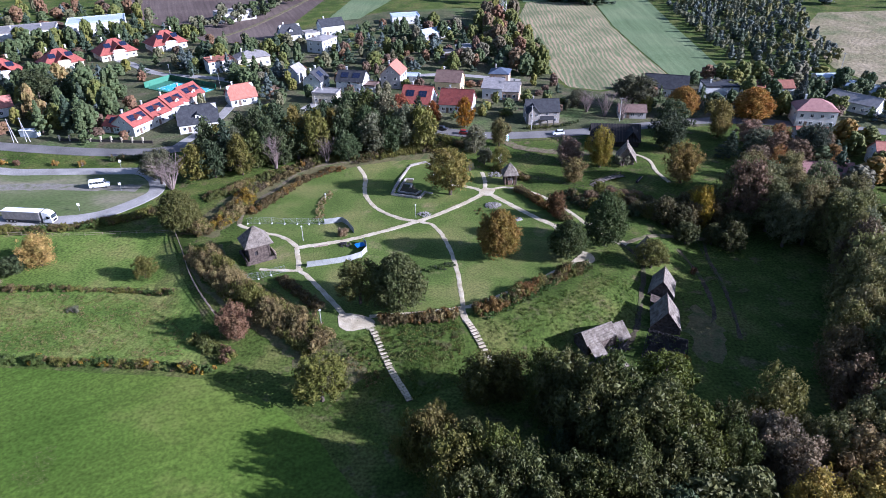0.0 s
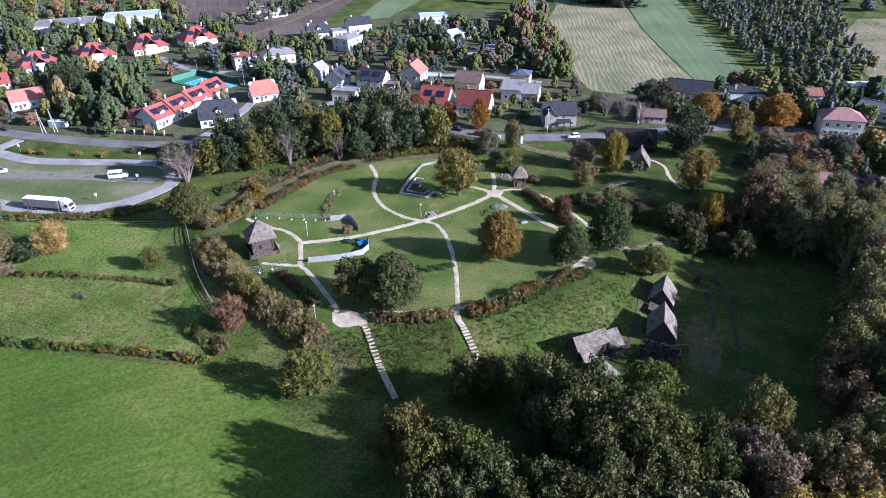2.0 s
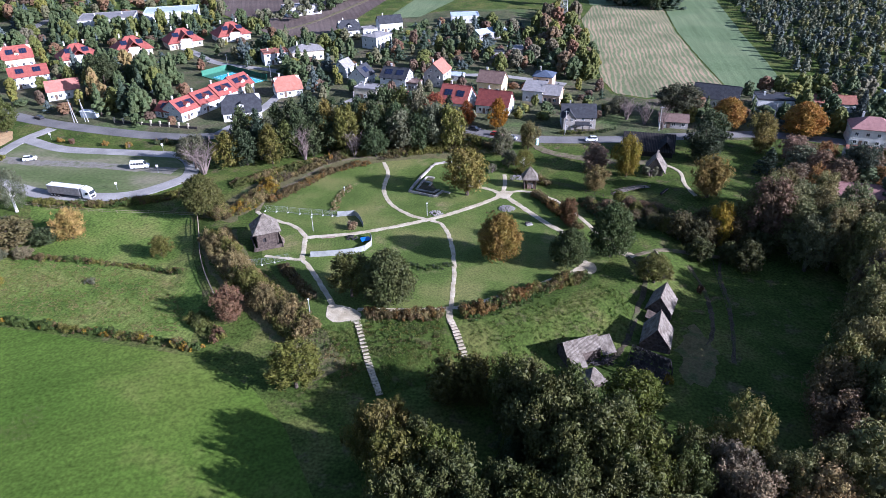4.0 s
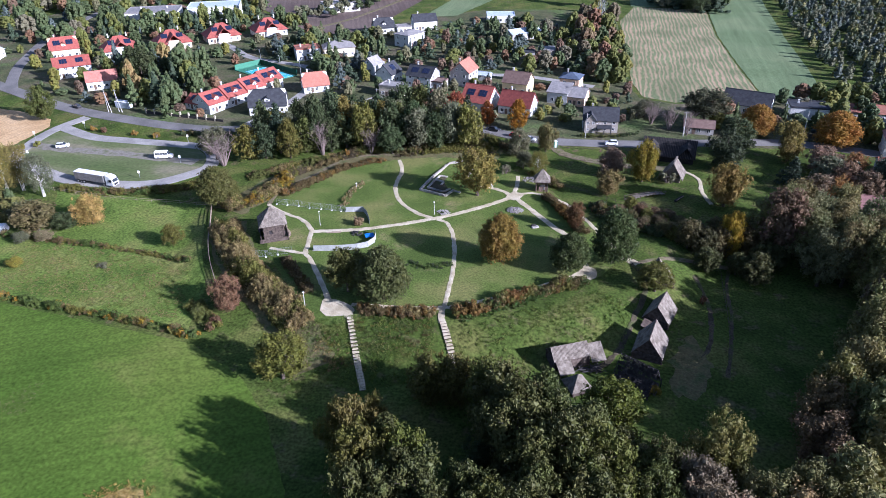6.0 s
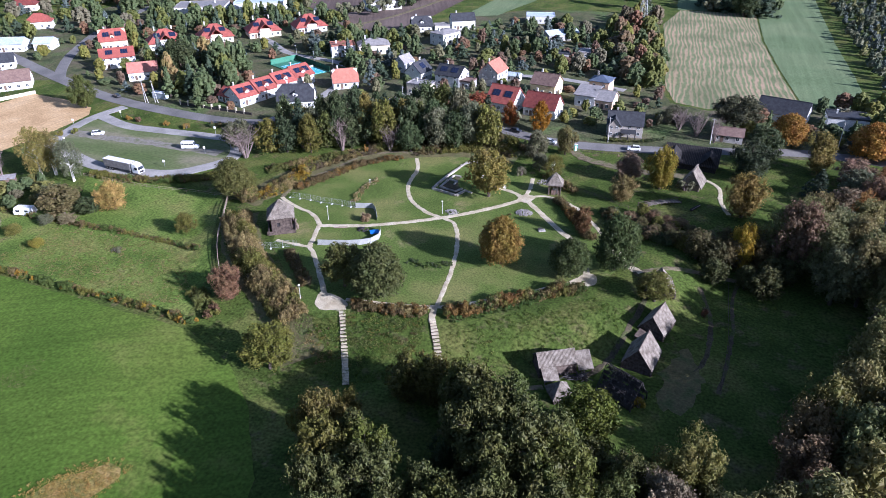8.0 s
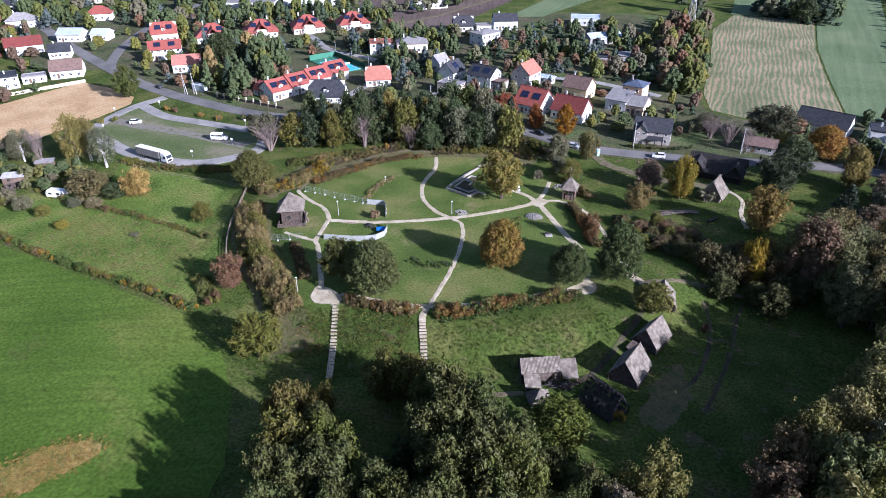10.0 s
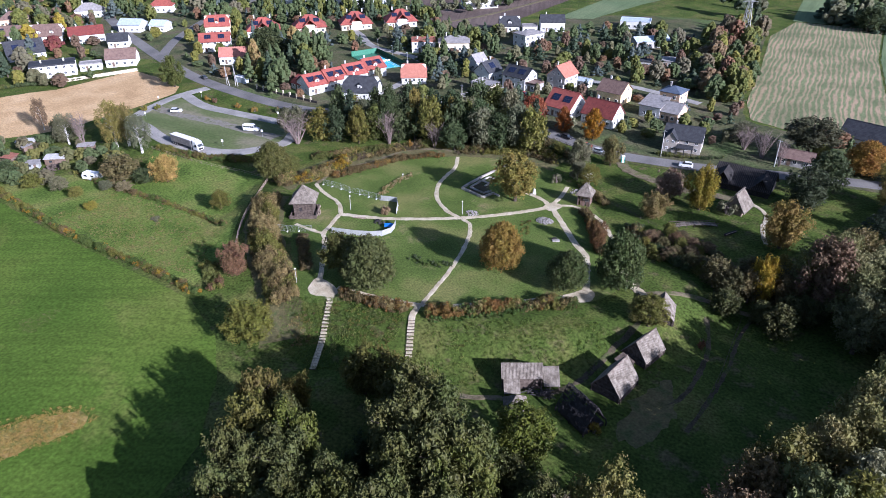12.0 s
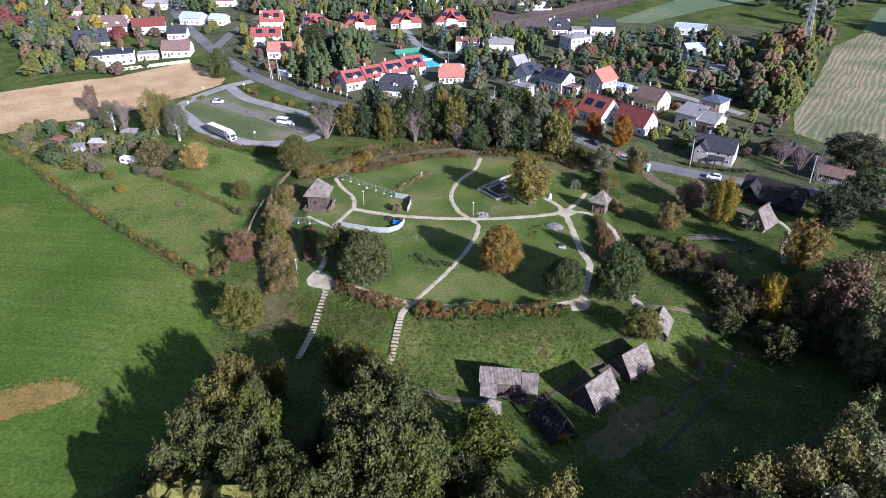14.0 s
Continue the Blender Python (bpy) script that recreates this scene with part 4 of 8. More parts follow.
PARK4 = (
    ("round", -14.0, 240.5, 11.5, 4.6, (0.28, 0.1, 0.065)), ("egg", 9.5, 235.5, 12.0, 3.6, (0.3, 0.16, 0.04)), ("egg", -2.0, 238.5, 9.5, 3.0, (0.3, 0.12, 0.05)), ("egg", -47.2, 212.1, 18.5, 3.8, (0.21, 0.17, 0.06)), ("egg", -36.0, 218.0, 15.0, 4.0, (0.19, 0.16, 0.05)),
    ("bare", -53.0, 203.5, 11.0, 4.4, RUST), ("egg", -63.0, 199.5, 14.0, 4.2, OLIVE), ("egg", -55.5, 208.0, 17.0, 4.8, DEEP), ("round", -30.0, 208.0, 10.0, 4.6, DEEP), ("bare", -37.0, 207.0, 9.5, 4.2, GREY_GREEN),
    ("round", -12.0, 219.0, 12.5, 6.0, GREY_GREEN), ("egg", -24.0, 215.0, 17.0, 5.0, DEEP), ("egg", -66.0, 208.0, 13.0, 4.5, GREY_GREEN),
)
for block in (PARK, PARK2, PARK3, PARK4):
    for kind, x, y, H, R, colour in block:
        plant(kind, x, y, H, R, colour, label="leafless grey-brown many-stemmed tree" if kind == "bare" else ("slender birch with thin yellowing leaves" if kind == "sparse" else LABELS.get(colour, "tree turning to autumn colours")))


def grove(poly, n, apart, mix, Hs, Rs, seed, group, near=True, label="", mid=True):
    """A stand of separate trees inside a plot."""
    rng = random.Random(seed)
    for x, y in scatter(poly, n, apart, rng):
        kind, colour = rng.choice(mix)
        H, R = rng.uniform(*Hs), rng.uniform(*Rs)
        if mid and kind in ("round", "egg", "cone"):
            kind = "mid_" + kind
        if not near:
            kind = "far_cone" if kind == "cone" else "far_" + ("egg" if kind == "egg" else "round")
        plant(kind, x, y, H, R, colour, label=label or LABELS.get(colour, "tree turning to autumn colours"), group=group)


def stand(poly, n, apart, mix, Hs, Rs, seed, label, keep=None, lod="far"):
    """Trees too many to count: stems and crowns joined, one sheet of stuff for each colour."""
    rng = random.Random(seed)
    heaps = {}
    for i, (x, y) in enumerate(scatter(poly, n, apart, rng)):
        if keep and not keep(x, y):
            continue
        kind, colour = rng.choice(mix)
        kind = (lod + "_cone") if kind == "cone" else lod + ("_egg" if kind == "egg" and lod == "far" else "_round")
        keys = [k for k in PROTO if k[0] == kind]
        H, R, a = rng.uniform(*Hs), rng.uniform(*Rs), rng.uniform(0, 6.28)
        for k, me in enumerate(PROTO[keys[i % len(keys)]]):
            if k == 0 and H < 10:
                continue
            co, fa = flat(me)
            h0, r0 = EXTENT[keys[i % len(keys)]]
            c, s = math.cos(a) * R / r0, math.sin(a) * R / r0
            q = np.stack([co[:, 0] * c - co[:, 1] * s + x, co[:, 0] * s + co[:, 1] * c + y, co[:, 2] * H / h0 + height(x, y)], axis=1)
            heaps.setdefault((colour if k else None, me.materials[0].name), []).append((q, fa))
    for (colour, mname), pieces in heaps.items():
        V, Fs, o = [], [], 0
        for q, fa in pieces:
            V.append(q)
            Fs += [tuple(i + o for i in f) for f in fa]
            o += len(q)
        me = bpy.data.meshes.new("trees")
        me.from_pydata(np.concatenate(V).tolist(), [], Fs)
        me.materials.append(bpy.data.materials[mname])
        ob = tagged(new("trees" if colour else "tree_trunks", me), label if colour else "trunks of the " + label, "trees", kind="stuff")
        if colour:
            # All stands get a fifth more colour, standing in for haze over far trees.
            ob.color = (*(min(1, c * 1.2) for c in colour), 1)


FLAT = {}


def flat(me):
    if me.name not in FLAT:
        co = np.empty(len(me.vertices) * 3)
        me.vertices.foreach_get("co", co)
        FLAT[me.name] = (co.reshape(-1, 3), [tuple(p.vertices) for p in me.polygons])
    return FLAT[me.name]


MIXED = [("egg", DEEP), ("egg", GREEN), ("egg", DEEP), ("round", GREY_GREEN), ("egg", OLIVE), ("cone", PINE), ("round", OLIVE)]
grove([(-76, 194), (-66, 201), (-50, 207), (-28, 211), (-4, 216), (-8, 229), (-34, 235), (-58, 224), (-78, 207)], 46, 5.3, MIXED + [("round", DEEP), ("egg", (0.06, 0.08, 0.04))], (11, 18.5), (3.8, 5.6), 3, "trees of the north grove")
# the wood in front
ALDER = [("egg", GREEN), ("round", GREEN), ("egg", DEEP), ("round", OLIVE), ("egg", OLIVE)]
SAGE = (0.115, 0.12, 0.043)
LABELS[SAGE] = "tall sage-green alder tree with upright shoots"
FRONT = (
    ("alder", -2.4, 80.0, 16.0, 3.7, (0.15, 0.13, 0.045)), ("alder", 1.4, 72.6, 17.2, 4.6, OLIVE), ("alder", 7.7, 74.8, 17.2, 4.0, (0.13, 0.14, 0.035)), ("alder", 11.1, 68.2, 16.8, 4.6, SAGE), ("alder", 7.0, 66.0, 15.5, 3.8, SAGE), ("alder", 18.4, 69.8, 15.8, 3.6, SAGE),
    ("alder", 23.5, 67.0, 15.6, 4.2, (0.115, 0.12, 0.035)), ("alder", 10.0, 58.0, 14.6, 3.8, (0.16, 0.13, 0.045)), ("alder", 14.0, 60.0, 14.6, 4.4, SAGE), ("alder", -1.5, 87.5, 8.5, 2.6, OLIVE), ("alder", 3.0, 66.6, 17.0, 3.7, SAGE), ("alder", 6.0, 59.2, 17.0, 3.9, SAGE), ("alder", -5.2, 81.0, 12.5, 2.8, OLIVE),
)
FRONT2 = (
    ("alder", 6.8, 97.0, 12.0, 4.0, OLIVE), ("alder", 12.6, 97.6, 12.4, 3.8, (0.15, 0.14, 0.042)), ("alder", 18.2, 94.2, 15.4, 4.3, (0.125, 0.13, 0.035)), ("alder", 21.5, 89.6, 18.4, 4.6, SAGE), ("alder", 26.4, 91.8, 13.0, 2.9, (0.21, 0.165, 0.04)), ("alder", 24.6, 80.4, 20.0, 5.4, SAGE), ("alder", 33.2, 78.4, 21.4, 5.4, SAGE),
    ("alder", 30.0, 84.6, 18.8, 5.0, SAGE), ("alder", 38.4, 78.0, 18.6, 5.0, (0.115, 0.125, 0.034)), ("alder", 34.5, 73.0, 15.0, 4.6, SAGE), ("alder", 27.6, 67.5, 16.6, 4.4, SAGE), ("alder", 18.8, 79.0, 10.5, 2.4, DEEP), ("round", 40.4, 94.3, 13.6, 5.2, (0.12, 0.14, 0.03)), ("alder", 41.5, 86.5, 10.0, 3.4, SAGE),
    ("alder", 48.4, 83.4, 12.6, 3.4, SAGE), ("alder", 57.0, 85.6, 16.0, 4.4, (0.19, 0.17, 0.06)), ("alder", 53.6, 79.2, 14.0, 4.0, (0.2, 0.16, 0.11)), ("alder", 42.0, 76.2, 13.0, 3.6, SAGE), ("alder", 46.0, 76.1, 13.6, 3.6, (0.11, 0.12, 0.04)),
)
# Most FRONT3 and FRONT4 leaf colours are raised in place of haze.
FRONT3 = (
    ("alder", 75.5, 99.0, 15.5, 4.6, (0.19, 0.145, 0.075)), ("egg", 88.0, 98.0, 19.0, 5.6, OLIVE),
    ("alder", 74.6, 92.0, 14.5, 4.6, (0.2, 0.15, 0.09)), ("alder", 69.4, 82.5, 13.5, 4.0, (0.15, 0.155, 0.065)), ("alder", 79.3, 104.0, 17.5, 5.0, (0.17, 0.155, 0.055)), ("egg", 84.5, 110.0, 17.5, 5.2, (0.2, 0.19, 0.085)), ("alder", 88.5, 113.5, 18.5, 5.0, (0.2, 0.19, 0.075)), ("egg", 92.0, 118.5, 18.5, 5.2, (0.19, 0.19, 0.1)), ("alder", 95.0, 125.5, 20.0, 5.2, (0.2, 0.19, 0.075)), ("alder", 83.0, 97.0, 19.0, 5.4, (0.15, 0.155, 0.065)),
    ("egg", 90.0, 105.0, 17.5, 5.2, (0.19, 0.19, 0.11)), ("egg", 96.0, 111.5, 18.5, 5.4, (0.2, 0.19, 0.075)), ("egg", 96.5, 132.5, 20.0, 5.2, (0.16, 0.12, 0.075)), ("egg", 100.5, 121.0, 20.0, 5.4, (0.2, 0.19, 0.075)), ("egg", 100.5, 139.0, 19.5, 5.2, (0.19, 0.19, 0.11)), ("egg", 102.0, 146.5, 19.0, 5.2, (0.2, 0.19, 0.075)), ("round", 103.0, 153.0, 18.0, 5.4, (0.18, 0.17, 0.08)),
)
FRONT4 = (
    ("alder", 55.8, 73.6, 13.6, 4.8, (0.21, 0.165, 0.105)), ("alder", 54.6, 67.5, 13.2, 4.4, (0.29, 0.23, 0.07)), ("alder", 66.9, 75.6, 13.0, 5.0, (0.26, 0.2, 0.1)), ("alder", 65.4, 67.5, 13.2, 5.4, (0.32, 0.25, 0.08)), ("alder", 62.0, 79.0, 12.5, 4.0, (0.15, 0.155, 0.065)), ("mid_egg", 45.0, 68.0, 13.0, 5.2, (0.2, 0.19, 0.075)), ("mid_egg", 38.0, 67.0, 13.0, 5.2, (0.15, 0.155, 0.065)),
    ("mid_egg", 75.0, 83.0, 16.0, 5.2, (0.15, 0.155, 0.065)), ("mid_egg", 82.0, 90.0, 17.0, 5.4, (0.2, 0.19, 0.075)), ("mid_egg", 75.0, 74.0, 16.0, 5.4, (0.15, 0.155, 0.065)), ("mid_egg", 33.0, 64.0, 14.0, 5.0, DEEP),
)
for block in (FRONT, FRONT2, FRONT3, FRONT4):
    for kind, x, y, H, R, colour in block:
        # Near-wood leaf colours darkened by k, imitating the shaded side of the trees.
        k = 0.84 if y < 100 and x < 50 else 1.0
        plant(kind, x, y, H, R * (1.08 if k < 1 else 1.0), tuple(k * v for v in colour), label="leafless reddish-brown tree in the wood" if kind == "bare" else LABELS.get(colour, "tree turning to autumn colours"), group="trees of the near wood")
grove([(101, 108), (103, 128), (103, 150), (114, 158), (114, 104), (108, 98)], 20, 5.6, ALDER + [("round", GREY_GREEN), ("round", RUST)], (13, 16), (4.4, 5.8), 6, "trees of the east wood")
# Trees added inside the wood to close its field shadow, same darkened green.
for x, y, H, R in ((4.2, 78.0, 14.5, 4.0), (8.5, 70.5, 16.0, 4.2), (14.5, 64.5, 15.0, 4.2), (27.5, 75.5, 18.5, 5.0), (24.0, 84.5, 20.0, 4.8), (28.5, 88.0, 19.5, 4.6), (36.5, 84.5, 17.0, 4.6), (29.0, 72.0, 16.0, 4.6), (38.0, 72.0, 15.0, 4.6)):
    plant("egg", x, y, H, R, (0.09, 0.1, 0.034), label="dense dark green tree within the near wood", group="trees of the near wood")
# Added below the camera's view, only to cast the wood's shadow.
stand([(9, 51), (22, 42), (62, 38), (62, 56), (34, 60), (14, 58)], 46, 4.2, ALDER, (15.5, 18), (3.8, 4.8), 28, "dense mixed trees added to fill the near wood", lod="low")
grove([(6, 60), (5, 70), (14, 66), (24, 60), (16, 57)], 7, 4.4, [("egg", DEEP), ("egg", GREEN), ("round", DEEP)], (11, 14.5), (3.4, 4.4), 29, "trees of the near wood")
stand([(0, 50), (40, 54), (66, 60), (92, 84), (120, 110), (140, 60), (60, 10), (8, 20)], 56, 6.5, ALDER, (7, 10), (3.8, 5.0), 5, "dense mixed trees added to fill the near wood", lod="low")
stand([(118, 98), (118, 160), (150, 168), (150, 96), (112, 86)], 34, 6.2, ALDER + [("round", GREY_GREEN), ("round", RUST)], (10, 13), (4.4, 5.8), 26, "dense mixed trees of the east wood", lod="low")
# East-wood leaf colours lightened to make up for missing haze.
grove([(87, 156), (84, 162), (80, 168), (86, 176), (100, 178), (112, 164), (106, 150), (95, 150)], 25, 5.2, [("round", (0.2, 0.19, 0.085)), ("round", (0.18, 0.185, 0.075)), ("egg", (0.22, 0.2, 0.08)), ("round", (0.19, 0.16, 0.075)), ("round", (0.2, 0.2, 0.1))], (14.5, 18.5), (4.2, 5.6), 7, "trees of the east wood", mid=False)
plant("round", 83.2, 164.8, 20.0, 5.6, (0.2, 0.13, 0.085), label="round tree with reddish-brown thinning leaves", group="trees of the east wood")
# Dark leaf colours carry the shade that lies on these bank trees.
grove([(62, 156), (60, 163), (66, 169), (78, 169), (82, 158), (74, 150)], 13, 4.4, [("round", (0.085, 0.088, 0.034)), ("round", (0.1, 0.088, 0.04)), ("egg", (0.095, 0.1, 0.04)), ("round", (0.115, 0.095, 0.045))], (6, 9.5), (2.6, 3.6), 30, "bushy trees on the moat bank")
plant("alder", 71.2, 163.2, 13.5, 2.9, (0.3, 0.22, 0.05), label="small tree with golden yellow autumn leaves", group="trees of the east wood")
for x, y, H in ((97.0, 136.5, 20.0), (89.5, 121.5, 19.0), (88.5, 116.0, 18.5)):
    plant("egg", x, y, H, 5.0, (0.2, 0.19, 0.08), label="tall olive-green tree at the wood edge", group="trees of the east wood")
grove([(43, 169), (41, 178), (48, 182), (57, 178), (63, 172), (60, 167), (52, 166)], 20, 2.9, [("round", (0.12, 0.11, 0.05)), ("round", (0.14, 0.105, 0.06)), ("round", OLIVE), ("round", (0.17, 0.115, 0.07))], (2.2, 4.2), (1.5, 2.5), 8, "bushy trees on the moat bank")
# Leaf colours behind the barn also lightened in place of haze.
grove([(98, 196), (92, 208), (120, 214), (128, 196)], 9, 6, [("round", (0.25, 0.18, 0.12)), ("egg", (0.28, 0.18, 0.08)), ("round", (0.19, 0.185, 0.11)), ("cone", PINE)], (7, 11), (3.4, 4.8), 9, "trees behind the barn")
# gardens between the houses
GARDEN = [("cone", PINE), ("cone", BLUE), ("round", DEEP), ("round", (0.13, 0.12, 0.08)), ("egg", GREEN), ("round", GREEN), ("cone", DEEP), ("egg", DEEP)]
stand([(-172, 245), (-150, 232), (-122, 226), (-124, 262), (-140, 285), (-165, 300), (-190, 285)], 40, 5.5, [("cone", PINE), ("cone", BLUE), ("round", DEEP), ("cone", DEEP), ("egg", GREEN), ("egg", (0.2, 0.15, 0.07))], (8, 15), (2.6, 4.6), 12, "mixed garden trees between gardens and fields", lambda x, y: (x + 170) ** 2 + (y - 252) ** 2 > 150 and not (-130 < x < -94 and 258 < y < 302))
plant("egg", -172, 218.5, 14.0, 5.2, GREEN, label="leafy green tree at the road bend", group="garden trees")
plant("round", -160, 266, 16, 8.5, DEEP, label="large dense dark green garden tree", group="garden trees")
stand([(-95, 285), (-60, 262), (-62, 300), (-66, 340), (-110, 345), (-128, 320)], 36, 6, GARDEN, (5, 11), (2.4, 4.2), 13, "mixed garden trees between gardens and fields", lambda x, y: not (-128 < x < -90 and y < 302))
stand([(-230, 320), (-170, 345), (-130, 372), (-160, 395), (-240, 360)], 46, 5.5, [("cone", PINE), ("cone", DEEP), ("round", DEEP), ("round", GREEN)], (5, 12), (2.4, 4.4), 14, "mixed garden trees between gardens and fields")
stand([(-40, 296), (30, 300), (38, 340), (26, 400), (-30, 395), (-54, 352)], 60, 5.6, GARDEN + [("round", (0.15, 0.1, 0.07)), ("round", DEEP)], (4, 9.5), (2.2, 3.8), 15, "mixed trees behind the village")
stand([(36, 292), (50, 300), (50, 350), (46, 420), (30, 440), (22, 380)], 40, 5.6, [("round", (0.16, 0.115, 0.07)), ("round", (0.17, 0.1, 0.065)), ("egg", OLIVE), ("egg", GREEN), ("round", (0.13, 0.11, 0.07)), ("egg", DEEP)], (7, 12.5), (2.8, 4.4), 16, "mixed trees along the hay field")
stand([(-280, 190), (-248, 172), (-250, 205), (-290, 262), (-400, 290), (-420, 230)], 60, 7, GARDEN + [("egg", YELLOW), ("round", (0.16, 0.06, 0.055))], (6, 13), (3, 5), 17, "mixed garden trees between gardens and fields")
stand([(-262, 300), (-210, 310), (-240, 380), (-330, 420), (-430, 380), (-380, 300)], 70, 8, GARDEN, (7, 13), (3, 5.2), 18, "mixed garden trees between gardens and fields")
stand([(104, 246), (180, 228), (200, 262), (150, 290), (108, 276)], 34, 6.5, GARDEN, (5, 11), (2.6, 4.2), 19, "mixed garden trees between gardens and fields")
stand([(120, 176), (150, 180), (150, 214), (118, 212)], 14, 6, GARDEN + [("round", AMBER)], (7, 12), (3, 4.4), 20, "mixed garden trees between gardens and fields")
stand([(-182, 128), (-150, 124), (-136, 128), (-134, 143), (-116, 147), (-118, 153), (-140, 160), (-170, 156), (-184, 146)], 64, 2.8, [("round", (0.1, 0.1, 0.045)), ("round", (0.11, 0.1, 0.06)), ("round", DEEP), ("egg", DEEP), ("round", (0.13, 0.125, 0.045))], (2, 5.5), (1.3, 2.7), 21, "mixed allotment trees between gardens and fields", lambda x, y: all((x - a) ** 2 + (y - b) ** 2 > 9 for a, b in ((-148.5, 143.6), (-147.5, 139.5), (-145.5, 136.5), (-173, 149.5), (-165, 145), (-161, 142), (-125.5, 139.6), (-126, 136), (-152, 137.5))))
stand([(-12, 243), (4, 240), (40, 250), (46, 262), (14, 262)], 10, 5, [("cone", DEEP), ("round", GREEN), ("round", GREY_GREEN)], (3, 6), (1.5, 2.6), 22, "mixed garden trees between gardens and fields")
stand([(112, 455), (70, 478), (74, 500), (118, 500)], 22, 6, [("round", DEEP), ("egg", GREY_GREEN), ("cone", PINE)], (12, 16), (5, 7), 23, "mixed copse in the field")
plant("round", 96, 462, 14, 8, DEEP, label="spreading dark tree at the copse edge", group="copse in the field")


def woodland(name, label, poly, n, apart, palette, Hs, Rs, seed, cone=0.4):
    """A far wood, uncounted: crowns of leaf sprays on stems, in one sheet of stuff."""
    rng = random.Random(seed)
    npr = np.random.RandomState(seed)
    places = scatter(poly, n, apart, rng)
    for s, colour in enumerate(palette):
        lobes = []
        for i, (x, y) in enumerate(places):
            if i % len(palette) != s:
                continue
            H, R, z = rng.uniform(*Hs), rng.uniform(*Rs), height(x, y)
            if rng.random() < cone:
                lobes += [((x, y, z + H * 0.28), (R * 0.8, R * 0.8, H * 0.3)), ((x, y, z + H * 0.58), (R * 0.52, R * 0.52, H * 0.25)), ((x, y, z + H * 0.85), (R * 0.24, R * 0.24, H * 0.18))]
            else:
                for _ in range(5):
                    lobes.append(((x + rng.uniform(-0.55, 0.55) * R, y + rng.uniform(-0.55, 0.55) * R, z + H * rng.uniform(0.35, 0.85)), (R * 0.5, R * 0.5, H * 0.2)))
        me = foliage_mesh(name, lobes, 1.2, 1.0, npr, M["far_needle" if cone > 0.3 else "far_leaf"], core=0.85, wobble=0.25, least=6)
        ob = tagged(new(name, me), label, "woodland", kind="stuff")
        ob.color = (*colour, 1)


# Plantation and first woodland palettes are lightened to imitate haze.
woodland("plantation", "young mixed plantation of conifers and birches", [(138, 300), (166, 296), (186, 310), (204, 382), (240, 470), (300, 640), (160, 640), (148, 470)], 900, 3.3, ((0.08, 0.1, 0.062), (0.11, 0.13, 0.11), (0.17, 0.175, 0.11), (0.17, 0.165, 0.07)), (4, 7.5), (2.2, 3.4), 31, 0.6)
woodland("woodland", "dark far woodland beyond the fields", [(-10, 500), (40, 440), (60, 520), (60, 566), (160, 566), (300, 650), (500, 640), (900, 700), (900, 1000), (-200, 1000), (-60, 660)], 760, 9.6, ((0.085, 0.105, 0.06), (0.075, 0.095, 0.062), (0.16, 0.16, 0.1)), (13, 18), (5, 7.5), 32, 0.3)
woodland("woodland", "far woodland behind the heath", [(230, 425), (420, 432), (700, 400), (900, 500), (900, 690), (500, 630), (300, 640)], 340, 10, (DEEP, GREY_GREEN, BLUE), (10, 15), (4.5, 7), 33, 0.3)
woodland("woodland", "far trees beyond the village", [(-240, 650), (-330, 500), (-420, 420), (-700, 420), (-900, 700), (-500, 1000), (-200, 1000)], 420, 11, (DEEP, GREY_GREEN, OLIVE), (9, 14), (4.5, 7), 34, 0.2)
woodland("woodland", "far hedgerow trees between the fields", [(-128, 375), (-104, 432), (-96, 480), (-104, 482), (-136, 390)], 26, 6, (DEEP, GREY_GREEN), (7, 12), (3.5, 5), 35, 0.2)
woodland("woodland", "thicket east of the village", [(162, 150), (230, 200), (420, 230), (500, 120), (300, 20), (162, 60)], 200, 9, (DEEP, GREY_GREEN, OLIVE), (9, 14), (4.5, 6.5), 36, 0.2)


# ---- hedges and rough growth ----
def hedge(name, label, pts, width, tall, palette, seed, per=14.0, size=0.24, ragged=0.45, category="hedge", core=0.6):
    """A hedge or thicket along a line: lumpy clumps of leaf sprays, uneven in height; one piece a colour."""
    rng = random.Random(seed)
    npr = np.random.RandomState(seed)
    line = spline(pts, 0.8)
    root = thing(name, label, category)
    groups = [[] for _ in palette]
    for i, p in enumerate(line):
        q = line[min(i + 1, len(line) - 1)] - line[max(i - 1, 0)]
        s = Vector((-q.y, q.x, 0)).normalized()
        for _ in range(max(1, int(width / 0.75))):
            o = rng.uniform(-0.5, 0.5) * width
            x, y = p.x + s.x * o, p.y + s.y * o
            e = 1 - (abs(o) / (0.5 * width)) ** 2 * 0.5
            H = tall * e * (1 + ragged * 1.6 * noise.noise(Vector((x * 0.22, y * 0.22, seed)))) * rng.uniform(0.75, 1.2)
            r = max(0.42, min(0.9, H * 0.5)) * rng.uniform(0.8, 1.25)
            pick = int((noise.noise(Vector((x * 0.13, y * 0.13, seed + 5.0))) * 1.5 + 0.5 + rng.uniform(-0.35, 0.35)) * len(palette))
            groups[max(0, min(len(palette) - 1, pick))].append(((x, y, height(x, y) + H * 0.5), (r, r, H * 0.52)))
    for lobes, colour in zip(groups, palette):
        if lobes:
            ob = part("growth", foliage_mesh("growth", lobes, per * 3.6, size, npr, M["leaf"], core=core, upright=0.7), None, root)
            ob["kind"] = "stuff"
            ob.color = (*colour, 1)
    return root


